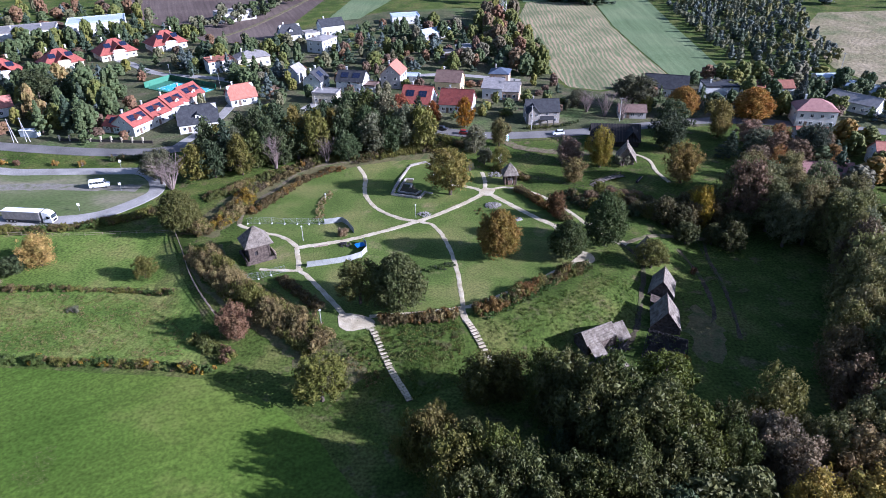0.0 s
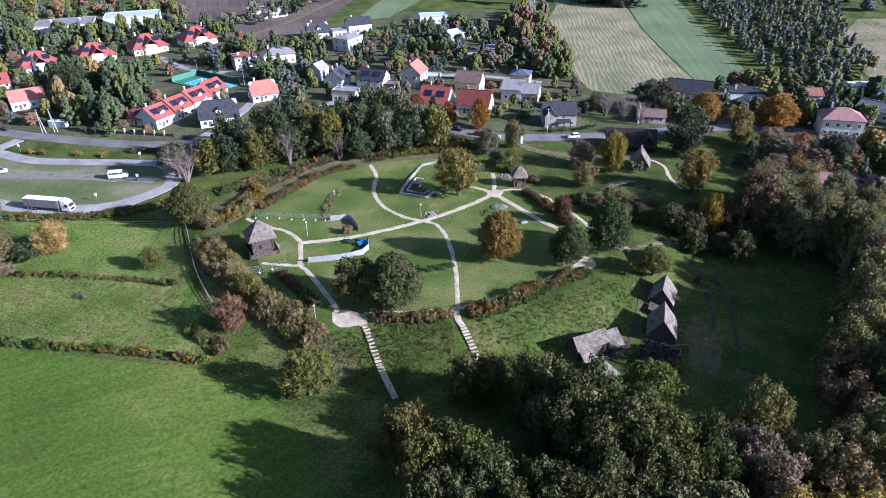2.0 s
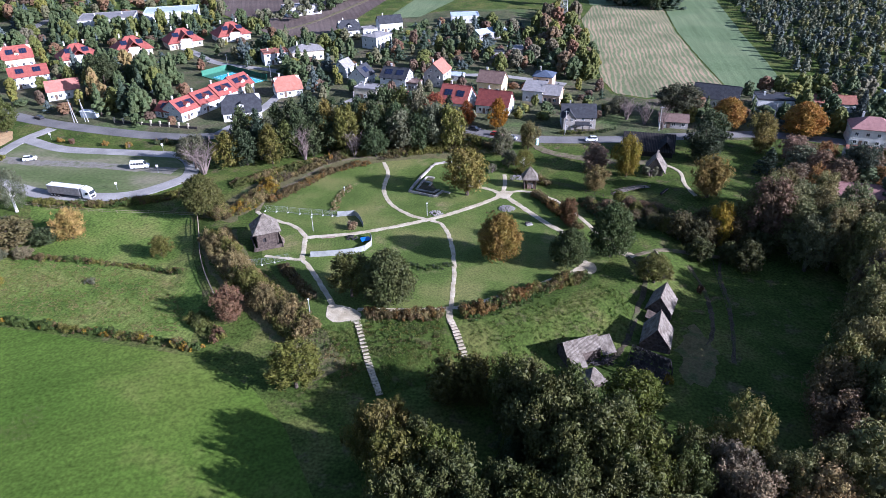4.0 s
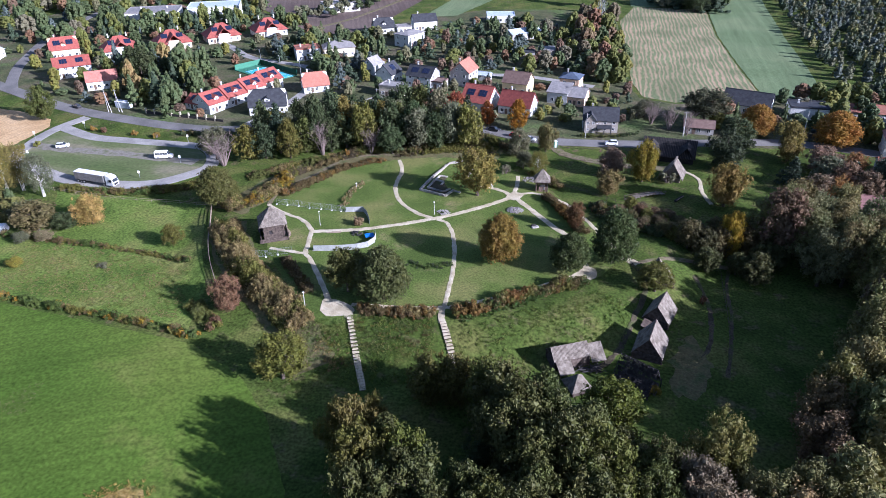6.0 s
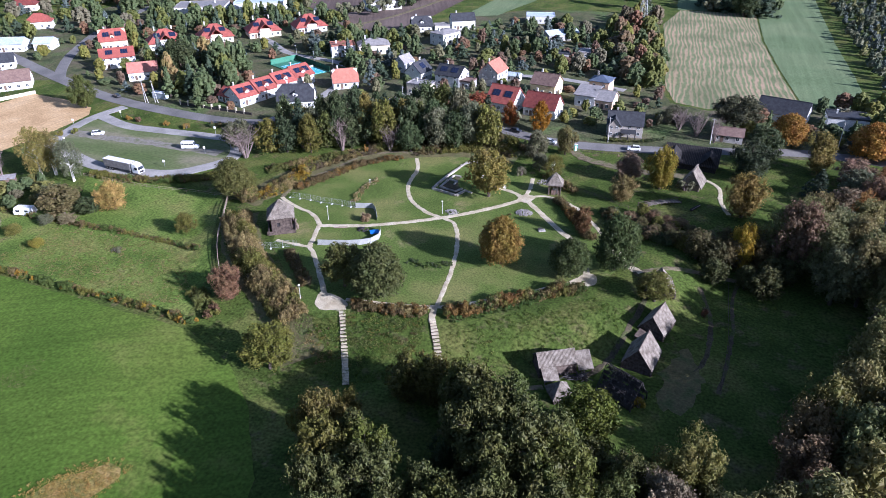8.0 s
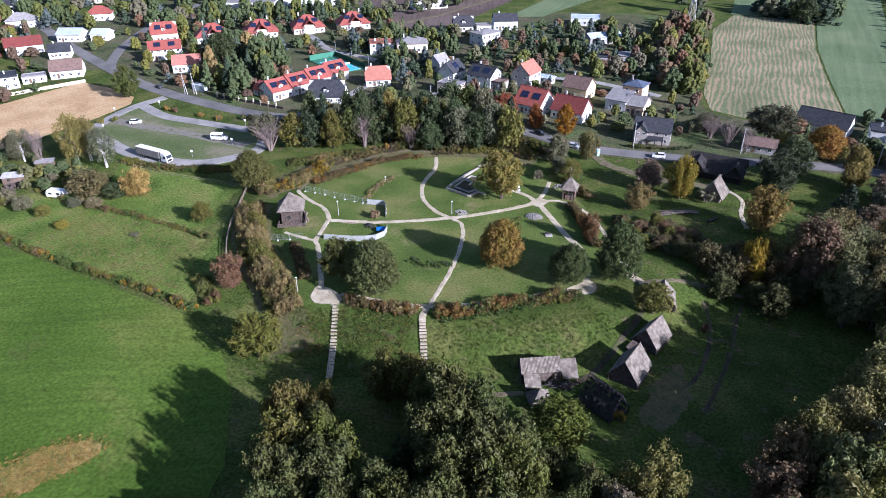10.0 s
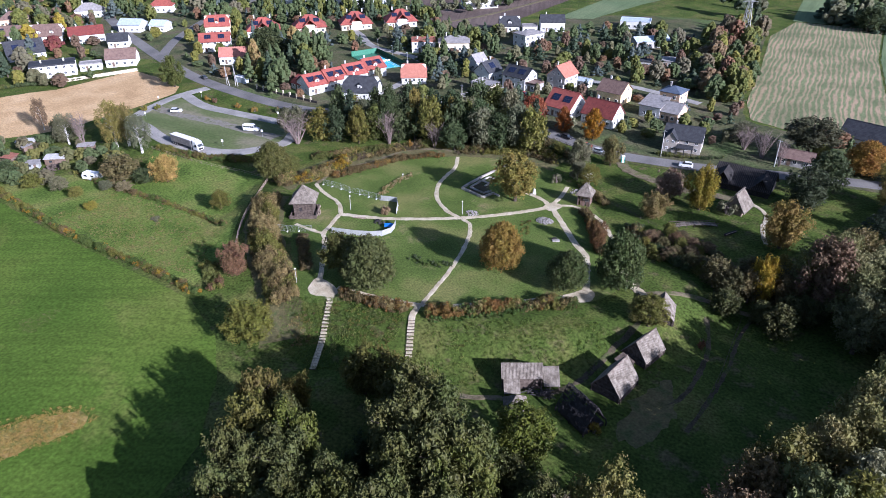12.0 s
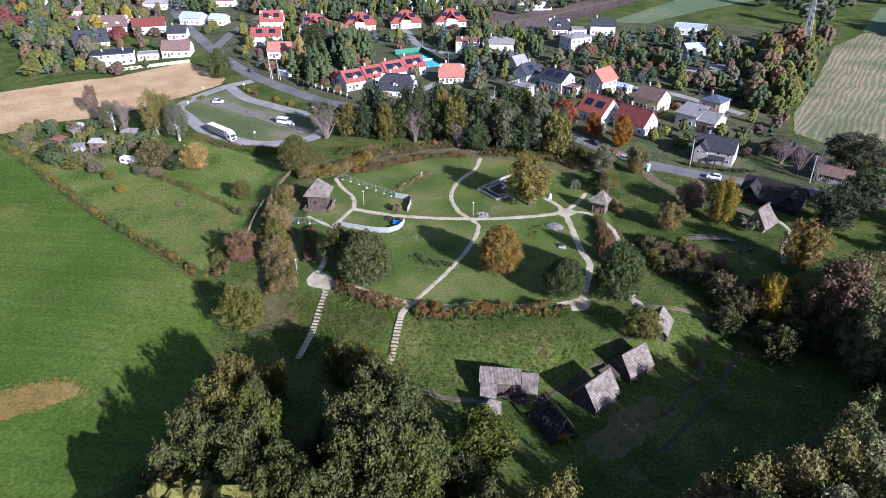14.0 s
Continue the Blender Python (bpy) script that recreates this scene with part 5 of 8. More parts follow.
BROWN, RUSSET, STRAW, WEED, PURPLE = (0.135, 0.105, 0.05), (0.185, 0.115, 0.045), (0.24, 0.19, 0.09), (0.09, 0.12, 0.035), (0.11, 0.088, 0.055)
hedge("hedge", "rust-brown clipped hedge on the south bank", [(-13.5, 118.6), (-9, 118.5), (-5, 118.6), (-1, 118.9), (3.0, 119.6)], 3.2, 1.8, (BROWN, STRAW, RUSSET, BROWN), 41)
hedge("hedge", "straw-brown and green hedge on the south-east bank", [(7.5, 121.2), (12.5, 123.8), (18, 127.8), (24, 132), (30, 136), (35, 138.6)], 4.2, 2.1, (WEED, STRAW, BROWN, OLIVE, RUSSET), 42)
hedge("nettles", "green nettles below the bank hedge", [(9.5, 119.3), (14, 121.8), (19, 125.6), (25, 130)], 1.6, 0.9, (WEED, (0.085, 0.13, 0.035)), 43, category="weeds")
hedge("hedge", "rust-brown hedge along the north-west bank", [(-54, 172), (-50.5, 177.5), (-46, 187), (-42, 194.5), (-37, 198.6), (-31, 202.2)], 3.0, 1.8, (BROWN, RUSSET, BROWN), 44)
hedge("thicket", "brown thicket along the outer bank", [(-62, 172), (-58.5, 182), (-53, 191), (-48, 199), (-40, 206)], 3.2, 1.7, (BROWN, STRAW, OLIVE, PURPLE), 45, category="thicket")
hedge("hedge", "brown hedge along the north rim", [(-27.5, 206), (-22, 208.2), (-15, 211.4), (-8, 213), (-2, 213.6), (5, 211)], 2.2, 1.5, (BROWN, PURPLE, OLIVE), 46)
hedge("thicket", "tall yellowing weeds behind the north rim", [(-12, 215), (-4, 217), (4, 214.5)], 4.0, 2.4, (OLIVE, STRAW, (0.17, 0.15, 0.04)), 47, category="weeds")
hedge("hedge", "rust-red hedge beside the path to the east", [(22.5, 183.6), (26, 179.4), (29, 173.5), (32, 167.4), (34.5, 163)], 2.8, 2.0, (BROWN, RUSSET, RUSSET), 48)
hedge("hedge", "dark purple-brown hedge beside the sandy path", [(-38.5, 136.6), (-34.5, 131.6), (-30, 126.6), (-27, 123.2)], 2.6, 2.0, (PURPLE, BROWN), 49)
hedge("thicket", "brown and straw-coloured thicket on the west bank", [(-62, 150), (-57, 143), (-51.5, 136.5), (-45, 129), (-38.5, 123.5), (-32, 118.5), (-26, 112)], 7.5, 3.4, (STRAW, STRAW, BROWN, STRAW, OLIVE), 50, per=12, category="thicket")
hedge("thicket", "thicket of brown and yellow bushes below the tower", [(-66, 160), (-60, 168), (-57, 178), (-60, 186)], 6.0, 2.2, (STRAW, OLIVE, BROWN, (0.25, 0.17, 0.04)), 51, per=12, category="thicket")
hedge("hedgerow", "overgrown field hedgerow with yellow and brown bushes", [(-184, 127.5), (-148, 121), (-115, 114.5), (-90, 111), (-66, 109), (-47, 106.5)], 2.6, 1.35, (OLIVE, BROWN, WEED, (0.25, 0.17, 0.04), WEED), 52, per=11, size=0.26, ragged=0.85, category="hedgerow")
hedge("hedgerow", "low hedgerow between the meadows", [(-136, 140.5), (-112, 138.6), (-93, 138.2), (-78, 137), (-64, 134.5)], 2.4, 1.0, (OLIVE, BROWN, WEED), 53, per=11, size=0.26, ragged=0.9, category="hedgerow")
hedge("hedge", "clipped dark green hedge by the stone house", [(31, 233.5), (38, 234), (46, 236), (52, 240)], 1.2, 1.5, (DEEP, GREEN), 54, ragged=0.1)
hedge("hedge", "long clipped green garden hedge behind the stubble field", [(-252, 168), (-244, 180), (-232, 195), (-222, 207), (-214, 222)], 1.6, 1.8, (GREEN, DEEP), 55, ragged=0.1, size=0.34)
hedge("weeds", "straw-coloured weeds on the old dig", [(-33.7, 167.8), (-34.6, 172), (-34.6, 177), (-32.6, 184)], 2.4, 0.9, (STRAW, (0.32, 0.27, 0.15), STRAW), 56, category="weeds", core=0.3)
hedge("groundcover", "low dark green groundcover on the lawn", [(-7.5, 140.2), (-4, 139.4), (-0.5, 140), (2.8, 141.4)], 2.4, 0.7, (DEEP, WEED), 57, category="groundcover")
hedge("thicket", "dark bushes along the old moat", [(38, 180), (41, 172), (48, 168), (58, 166), (68, 165)], 5.0, 2.2, (DEEP, BROWN, OLIVE), 58, per=12, category="thicket")
hedge("thicket", "bushes behind the small roofed hut", [(17, 200), (22, 196), (27, 191)], 3.2, 1.6, (OLIVE, BROWN, STRAW), 59, per=12, category="thicket")
hedge("thicket", "bushes along the road side", [(-4, 226), (4, 221), (11, 216)], 4.0, 2.2, (OLIVE, DEEP, BROWN), 60, per=12, category="thicket")
hedge("thicket", "bushes between the car park and the meadow", [(-126, 167.5), (-114, 167), (-104, 168), (-92, 171), (-82, 176)], 4.0, 1.6, (OLIVE, BROWN, WEED), 61, per=12, category="thicket")
hedge("hedge", "dark green hedge along the car park", [(-110, 212.5), (-100, 213), (-92, 214)], 2.4, 2.2, (DEEP, BROWN), 62, per=7)
rng = random.Random(77)
for x, y, H, R, c in ((-146, 211.5, 1.9, 1.3, AMBER), (-140.5, 210.5, 2.0, 1.4, RUST), (-127.5, 209.5, 2.0, 1.4, AMBER), (-118.5, 208.8, 2.0, 1.4, AMBER), (-160, 191, 2.2, 1.6, OLIVE), (-157, 195, 2.2, 1.6, OLIVE), (-85.1, 128.5, 1.3, 1.5, GREY_GREEN)):
    plant("shrub", x, y, H, R, c, "shrub", "rounded shrub in autumn colours on the grass", "shrub", "roadside shrubs")
for x, y, H, R, c in ((-26.6, 157.4, 2.6, 1.8, (0.2, 0.15, 0.09)), (34.0, 116.5, 2.2, 1.5, BROWN), (37.0, 116.8, 2.0, 1.0, YELLOW), (62, 141, 2.4, 1.0, RUST), (-44, 203.2, 3.2, 1.0, AMBER), (9.5, 199, 3.0, 1.6, GREY_GREEN), (16.5, 205, 3.4, 1.4, YELLOW)):
    plant("shrub", x, y, H, R, c, "shrub", "loose shrub in autumn leaf", "shrub", "park shrubs")
hedge("thicket", "rough bushes between the bank and the grove", [(-70, 182), (-62, 190), (-54, 198), (-44, 205)], 5.0, 1.4, (STRAW, OLIVE, BROWN, GREEN), 64, per=12, category="thicket")
hedge("thicket", "rough bushes at the edge of the grove", [(-76, 178), (-70, 170), (-66, 164)], 5.0, 2.2, (OLIVE, STRAW, GREEN), 65, per=12, category="thicket")
hedge("thicket", "undergrowth along the foot of the grove", [(-44, 206), (-34, 209.5), (-22, 212), (-10, 216), (0, 217)], 5.0, 2.2, (OLIVE, GREEN, BROWN), 66, per=12, category="thicket")
hedge("thicket", "bushes below the west bank", [(-53, 117), (-48.5, 113.5), (-44, 110.5)], 4.0, 2.2, (GREEN, OLIVE, RUST), 67, per=12, category="thicket")
hedge("weeds", "dull weeds on the slope below the hedge", [(-13, 113.2), (-8, 112.8), (-3, 112.6), (3, 113.4)], 8.0, 0.24, ((0.12, 0.11, 0.042), OLIVE, WEED, (0.1, 0.115, 0.04)), 68, per=9, size=0.2, category="weeds", core=0.0)
hedge("weeds", "tall dry weeds by the steps", [(-20, 111), (-16, 108), (-13, 104)], 6.0, 0.45, (STRAW, OLIVE, BROWN, WEED), 69, per=9, size=0.2, category="weeds", core=0.0)
hedge("weeds", "low herb bed on the lawn", [(10.5, 171.5), (11.5, 168), (13, 164.5)], 2.2, 0.4, (OLIVE, BROWN), 70, category="weeds")


def tufts(label, poly, n, palette, seed, tall=0.55, blade=0.13):
    """Loose tufts of dry grass, thinning towards the edge of a patch."""
    rng = random.Random(seed)
    cx, cy = sum(p[0] for p in poly) / len(poly), sum(p[1] for p in poly) / len(poly)
    root = thing("dry_grass", label, "grass")
    groups = [[] for _ in palette]
    for x, y in scatter(poly, n, 0.3, rng):
        k = rng.uniform(0.7, 1.02)
        x, y = cx + (x - cx) * k, cy + (y - cy) * k
        groups[rng.randrange(len(palette))].append(((x, y, height(x, y) + tall * 0.4), (0.34, 0.34, tall * rng.uniform(0.4, 0.8))))
    for lobes, colour in zip(groups, palette):
        ob = part("tuft", foliage_mesh("tuft", lobes, 110, blade, np.random.RandomState(seed), M["leaf"], core=0.0, upright=0.5), None, root)
        ob["kind"] = "stuff"
        ob.color = (*colour, 1)


def sward(label, poly, n, palette, seed, tall=0.22):
    """Rough grass, uncounted: small upright blades in loose clumps over a slope."""
    rng = random.Random(seed)
    npr = np.random.RandomState(seed)
    groups = [[] for _ in palette]
    xs, ys = [p[0] for p in poly], [p[1] for p in poly]
    for _ in range(n):
        x, y = rng.uniform(min(xs), max(xs)), rng.uniform(min(ys), max(ys))
        v = noise.noise(Vector((x * 0.35, y * 0.35, seed)))
        if not inside(x, y, poly) or v < -0.25:
            continue
        k = max(0, min(len(palette) - 1, int((v * 0.9 + 0.5 + rng.uniform(-0.3, 0.3)) * len(palette))))
        r = rng.uniform(0.22, 0.5)
        groups[k].append(((x, y, height(x, y) + tall * 0.4), (r, r, tall * rng.uniform(0.6, 1.5))))
    for lobes, colour in zip(groups, palette):
        if lobes:
            me = foliage_mesh("rough_grass", lobes, 1, 0.12, npr, M["leaf"], core=0.0, upright=0.5)
            tagged(new("rough_grass", me), label, "grass", kind="stuff").color = (*colour, 1)


TURF = ((0.1, 0.145, 0.033), (0.115, 0.16, 0.036), (0.14, 0.18, 0.045), (0.17, 0.185, 0.06))
sward("rough tufted grass on the slope below the hedge", [(7, 117), (14, 119), (24, 127), (38, 136), (45, 133), (44, 120), (30, 117), (22, 104), (8, 103)], 3000, TURF, 83)
sward("rough tufted grass between the garden steps", [(-26, 114), (-14, 117), (4, 118), (6, 104), (-6, 98), (-18, 100)], 2200, TURF, 84)
sward("rough tufted grass of the west meadow", [(-112, 137), (-114, 117), (-66, 111), (-54, 112), (-62, 132), (-78, 135)], 4200, ((0.12, 0.17, 0.04), (0.15, 0.19, 0.05), (0.21, 0.2, 0.075), (0.25, 0.21, 0.1)), 85)
tufts("golden dry rushes and grass tufts in the green field", [(-50, 48), (-47, 60), (-42, 67), (-36, 70), (-32, 68), (-34, 61), (-39, 52), (-44, 45)], 800, ((0.35, 0.26, 0.1), (0.32, 0.22, 0.08), (0.22, 0.19, 0.06)), 81, 0.45)
tufts("thin patch of dead weeds in the green field", [(-74, 79), (-72, 86), (-69, 88), (-67, 83), (-66, 77), (-70, 77)], 190, ((0.19, 0.16, 0.09), (0.15, 0.15, 0.06)), 82, 0.22, 0.06)

# ---- buildings ----
def window_mesh(w, h):
    bm = bmesh.new()
    f = 0.09
    for cx, cz, sx, sz in ((0, h / 2 - f / 2, w, f), (0, -h / 2 + f / 2, w, f), (-w / 2 + f / 2, 0, f, h - 2 * f), (w / 2 - f / 2, 0, f, h - 2 * f), (0, 0, f * 0.7, h - 2 * f)):
        box(bm, cx, -0.05, cz, sx, 0.12, sz)
    return finish("window", bm, M["white"])


def pane_mesh(w, h):
    bm = bmesh.new()
    box(bm, 0, -0.02, 0, w - 0.16, 0.05, h - 0.16)
    return finish("pane", bm, M["glass"])


WIN = {s: (window_mesh(*s), pane_mesh(*s)) for s in ((1.2, 1.3), (1.8, 1.4), (0.9, 1.0), (2.2, 2.1))}
bm = bmesh.new()
box(bm, 0, -0.03, 1.02, 1.0, 0.1, 2.04, bevel=0.02)
DOOR = finish("door", bm, M["wall_wood"])


def windows(root, xs, y, z, size, turn):
    """Windows on one wall of a house, facing the turn's minus y."""
    for x in xs:
        w = part("window", WIN[size][0], None, root)
        w.matrix_basis = pose(0, 0, 0, 0, 0, turn) @ pose(x, y, z)
        part("pane", WIN[size][1], None, w)


FOOT = []


bm = bmesh.new()
box(bm, 0, 0, 0, 1.0, 1.3, 0.06)
PANEL = finish("solar_panel", bm, M["solar"])


def house(label, x, y, yaw, w, d, eave, rise, wall, roof, kind="gable", chimneys=1, storeys=1, solar=0, over=0.5, dormer=0, balcony=False, front=None, up=0.0, group="village houses", name="house", door=True, gable_windows=True):
    """A house: ridge along its own x, eaves at height eave, roof rising by rise."""
    root = thing(name, label, "house", x, y, height(x, y) + up, yaw, group)
    W, D = w / 2, d / 2
    FOOT.append((x, y, math.hypot(W, D)))
    bm = bmesh.new()
    base = -1.5
    if kind in ("gable", "half"):
        prof = [(-D, base), (D, base), (D, eave), (0, eave + rise), (-D, eave)]
    elif kind == "pent":
        prof = [(-D, base), (D, base), (D, eave + rise), (-D, eave)]
    else:
        prof = [(-D, base), (D, base), (D, eave), (-D, eave)]
    a = [bm.verts.new((-W, p, q)) for p, q in prof]
    b = [bm.verts.new((W, p, q)) for p, q in prof]
    bm.faces.new(a[::-1])
    bm.faces.new(b)
    for i in range(len(prof)):
        j = (i + 1) % len(prof)
        bm.faces.new((a[i], a[j], b[j], b[i]))
    bmesh.ops.recalc_face_normals(bm, faces=bm.faces)
    part("wall", bm, M["wall_" + wall], root)
    bm = bmesh.new()
    t = 0.22
    slope = rise / D if D else 0
    e = eave - over * slope
    if kind in ("gable", "half"):
        g = over * 0.7
        for s in (-1, 1):
            pts = [(-W - g, s * (D + over), e + t), (W + g, s * (D + over), e + t), (W + g, 0, eave + rise + t), (-W - g, 0, eave + rise + t)]
            if kind == "half":
                c = min(W * 0.35, 2.0)
                pts = [(-W - g, s * (D + over), e + t), (W + g, s * (D + over), e + t), (W + g, s * D * 0.45, eave + rise * 0.55 + t), (W - c, 0, eave + rise + t), (-W + c, 0, eave + rise + t), (-W - g, s * D * 0.45, eave + rise * 0.55 + t)]
            slab(bm, pts if s < 0 else pts[::-1], t)
        if kind == "half":
            for s in (-1, 1):
                c = min(W * 0.35, 2.0)
                pts = [(s * (W + g), -D * 0.45, eave + rise * 0.55 + t), (s * (W + g), D * 0.45, eave + rise * 0.55 + t), (s * (W - c), 0, eave + rise + t)]
                slab(bm, pts if s > 0 else pts[::-1], t)
        box(bm, 0, 0, eave + rise + t + 0.02, w + 2 * g - (2.0 if kind == "half" else 0), 0.3, 0.14)
    elif kind == "hip":
        r = max(0.0, W - D)
        o = over
        c = [(-W - o, -D - o, e + t), (W + o, -D - o, e + t), (W + o, D + o, e + t), (-W - o, D + o, e + t)]
        p, q = (-r, 0, eave + rise + t), (r, 0, eave + rise + t)
        if r > 0.1:
            for pts in ((c[0], c[1], q, p), (c[1], c[2], q), (c[2], c[3], p, q), (c[3], c[0], p)):
                slab(bm, pts, t)
        else:
            for k in range(4):
                slab(bm, (c[k], c[(k + 1) % 4], (0, 0, eave + rise + t)), t)
    elif kind == "pent":
        pts = [(-W - over, -D - over, eave - over * rise / d + t), (W + over, -D - over, eave - over * rise / d + t), (W + over, D + over, eave + rise + over * rise / d + t), (-W - over, D + over, eave + rise + over * rise / d + t)]
        slab(bm, pts, t)
    else:
        box(bm, 0, 0, eave + 0.12, w + 0.3, d + 0.3, 0.3)
        for cx, cy, sx, sy in ((0, D, w, 0.25), (0, -D, w, 0.25), (W, 0, 0.25, d - 0.5), (-W, 0, 0.25, d - 0.5)):
            box(bm, cx, cy, eave + 0.42, sx, sy, 0.34)
    rf = part("roof", bm, M["roof_" + roof], root)
    for k in range(chimneys):
        bm = bmesh.new()
        cx = (-0.25 + 0.5 * k) * w
        cz = eave + (rise if kind != "flat" else 0.4)
        box(bm, cx, 0.25 * D, cz + 0.25, 0.6, 0.5, 1.7, bevel=0.03)
        box(bm, cx, 0.25 * D, cz + 1.15, 0.75, 0.65, 0.14)
        part("chimney", bm, M["wall_white" if wall in ("white", "cream", "yellow") else "wall_grey"], rf)
    if solar and kind in ("gable", "half", "hip"):
        al = math.atan2(rise, D)
        for side in (-1, 1) if solar > 1 else (-1,):
            for cxx in (-0.22, 0.22) if w > 9 else (0,):
                k = 0.5
                m = Matrix.Translation((cxx * w, side * D * k, eave + rise * (1 - k) + t + 0.15)) @ Matrix.Rotation(al * -side, 4, "X")
                for i in range(3):
                    for j in range(2):
                        pn = part("solar_panel", PANEL, None, rf)
                        pn.matrix_basis = m @ Matrix.Translation(((i - 1) * 1.06, (j - 0.5) * 1.36, 0))
    for k in range(dormer):
        dx = (k - (dormer - 1) / 2) * w / max(1, dormer) * 0.8
        bm = bmesh.new()
        y0 = -D * 0.78
        zz = eave + rise * 0.25
        box(bm, dx, y0 / 2, zz + 0.3, 1.9, -y0, 1.7)
        part("dormer", bm, M["wall_" + wall], root)
        bm = bmesh.new()
        for s in (-1, 1):
            pts = [(dx + s * 1.35, y0 - 0.4, zz + 0.95), (dx, y0 - 0.4, zz + 2.05), (dx, 0.2, zz + 2.05), (dx + s * 1.35, 0.2, zz + 0.95)]
            slab(bm, pts if s < 0 else pts[::-1], 0.15)
        part("dormer_roof", bm, M["roof_" + roof], root)
        windows(root, [dx], y0, zz + 0.35, (0.9, 1.0), 0)
    if balcony:
        bm = bmesh.new()
        box(bm, 0, -D - 0.7, 2.9, w * 0.4, 1.4, 0.18)
        for k in range(5):
            cyl(bm, ((k / 4 - 0.5) * w * 0.38, -D - 1.3, 2.9), ((k / 4 - 0.5) * w * 0.38, -D - 1.3, 3.9), 0.05, n=5)
        box(bm, 0, -D - 1.3, 3.9, w * 0.4, 0.08, 0.1)
        for s in (-1, 1):
            box(bm, s * w * 0.18, -D - 1.2, 1.4, 0.35, 0.35, 3.0)
        part("balcony", bm, M["wall_white"], root)
    n = max(2, int(w / 3.0))
    xs = [(i - (n - 1) / 2) * w / n for i in range(n)]
    m = max(1, int(d / 3.6))
    ys = [(i - (m - 1) / 2) * d / m for i in range(m)]
    for s in range(storeys):
        z = 1.55 + 2.75 * s
        if z + 0.8 > eave + 0.3:
            continue
        windows(root, xs, -D, z, (1.2, 1.3), 0)
        windows(root, ys, -W, z, (1.2, 1.3), 90)
        windows(root, ys, -W, z, (1.2, 1.3), -90)
    if kind in ("gable", "half") and gable_windows and rise > 2.4:
        windows(root, [0.0] if d < 8.5 else [-1.2, 1.2], -W, eave + 0.9, (0.9, 1.0), 90)
        windows(root, [0.0] if d < 8.5 else [-1.2, 1.2], -W, eave + 0.9, (0.9, 1.0), -90)
    if door:
        dr = part("door", DOOR, None, root)
        dr.matrix_basis = pose(xs[0] + (w / n) * 0.5, -D, 0.1)
    return root


# the villas with red half-hipped roofs
for x, y, sol in ((-198.5, 308, 1), (-179.5, 324.5, 2), (-161, 342.5, 2), (-141, 358.5, 1)):
    r = house("two-storey villa with bright red tiled roof, balcony and solar panels", x, y, 41, 17.0, 13, 3.6, 5.2, "cream" if sol == 2 else "white", "red", "hip", 2, 2, sol, 0.8, balcony=True)
    bm = bmesh.new()
    for s in (-1, 1):
        pts = [(s * 3.8, -8.3, 4.2), (0, -8.3, 7.6), (0, -0.5, 8.4), (s * 3.8, -0.5, 5.0)]
        slab(bm, pts if s < 0 else pts[::-1], 0.2)
    part("porch_roof", bm, M["roof_red"], r)
    bm = bmesh.new()
    box(bm, 0, -6.8, 2.3, 5.4, 1.6, 4.8)
    part("bay", bm, M["wall_cream" if sol == 2 else "wall_white"], r)
house("low red-roofed annex beside a villa", -171, 298, 41, 9, 6, 3, 2.4, "peach", "red", "gable", 0, 1)
# the stepped terrace with red roofs
for k, (x, y) in enumerate(((-112.5, 239.0), (-108.5, 247.5), (-104.5, 256.5), (-101.0, 266.0))):
    house("white terraced house with red tiled roof and solar panels", x, y, 66, 9.5, 10.5, 3.6 + 0.2 * k, 3.6, "white", "red", "gable", 1, 2, 2, 0.5, dormer=1, group="terraced houses")
house("low red-roofed garage wing of the terrace", -118.5, 240.5, -15, 7, 8, 2.6, 2.4, "white", "red", "gable", 0, 1, 1, 0.5, group="terraced houses")
house("house with orange-red hipped roof", -79.5, 267, 30, 10.5, 9.0, 3.0, 4.2, "white", "orange", "half", 1, 1, 0, 0.6)
house("dark-roofed white villa with arched gable", -88.9, 241, 20, 14, 10, 3.4, 5.0, "white", "dark", "half", 1, 1, 0, 0.6, dormer=1)
house("white house with red low-pitched roof", -197.7, 271, 40, 15, 9.5, 5.0, 3.2, "white", "red", "gable", 1, 2, 1, 0.5)
house("plain white house with salmon roof", -173.7, 258, 35, 12.5, 9, 3.6, 3.2, "white", "salmon", "gable", 0, 1, 0, 0.4)
house("house with steep red roofs and peach gable", -224, 300, 40, 13, 10, 4.5, 4.8, "peach", "red", "half", 1, 2, 1, 0.5, dormer=1)
house("house with brown hipped roof", -245, 327, 40, 12, 9, 4, 3.6, "grey", "brown", "hip", 1, 1)
house("white flat-roofed house with red edging", -101, 314, 30, 11.5, 9, 5.2, 0.4, "white", "rust", "flat", 1, 2)
house("beige house with low hipped roof", -88, 322, 28, 15, 11, 4.6, 2.2, "cream", "grey", "hip", 1, 1)
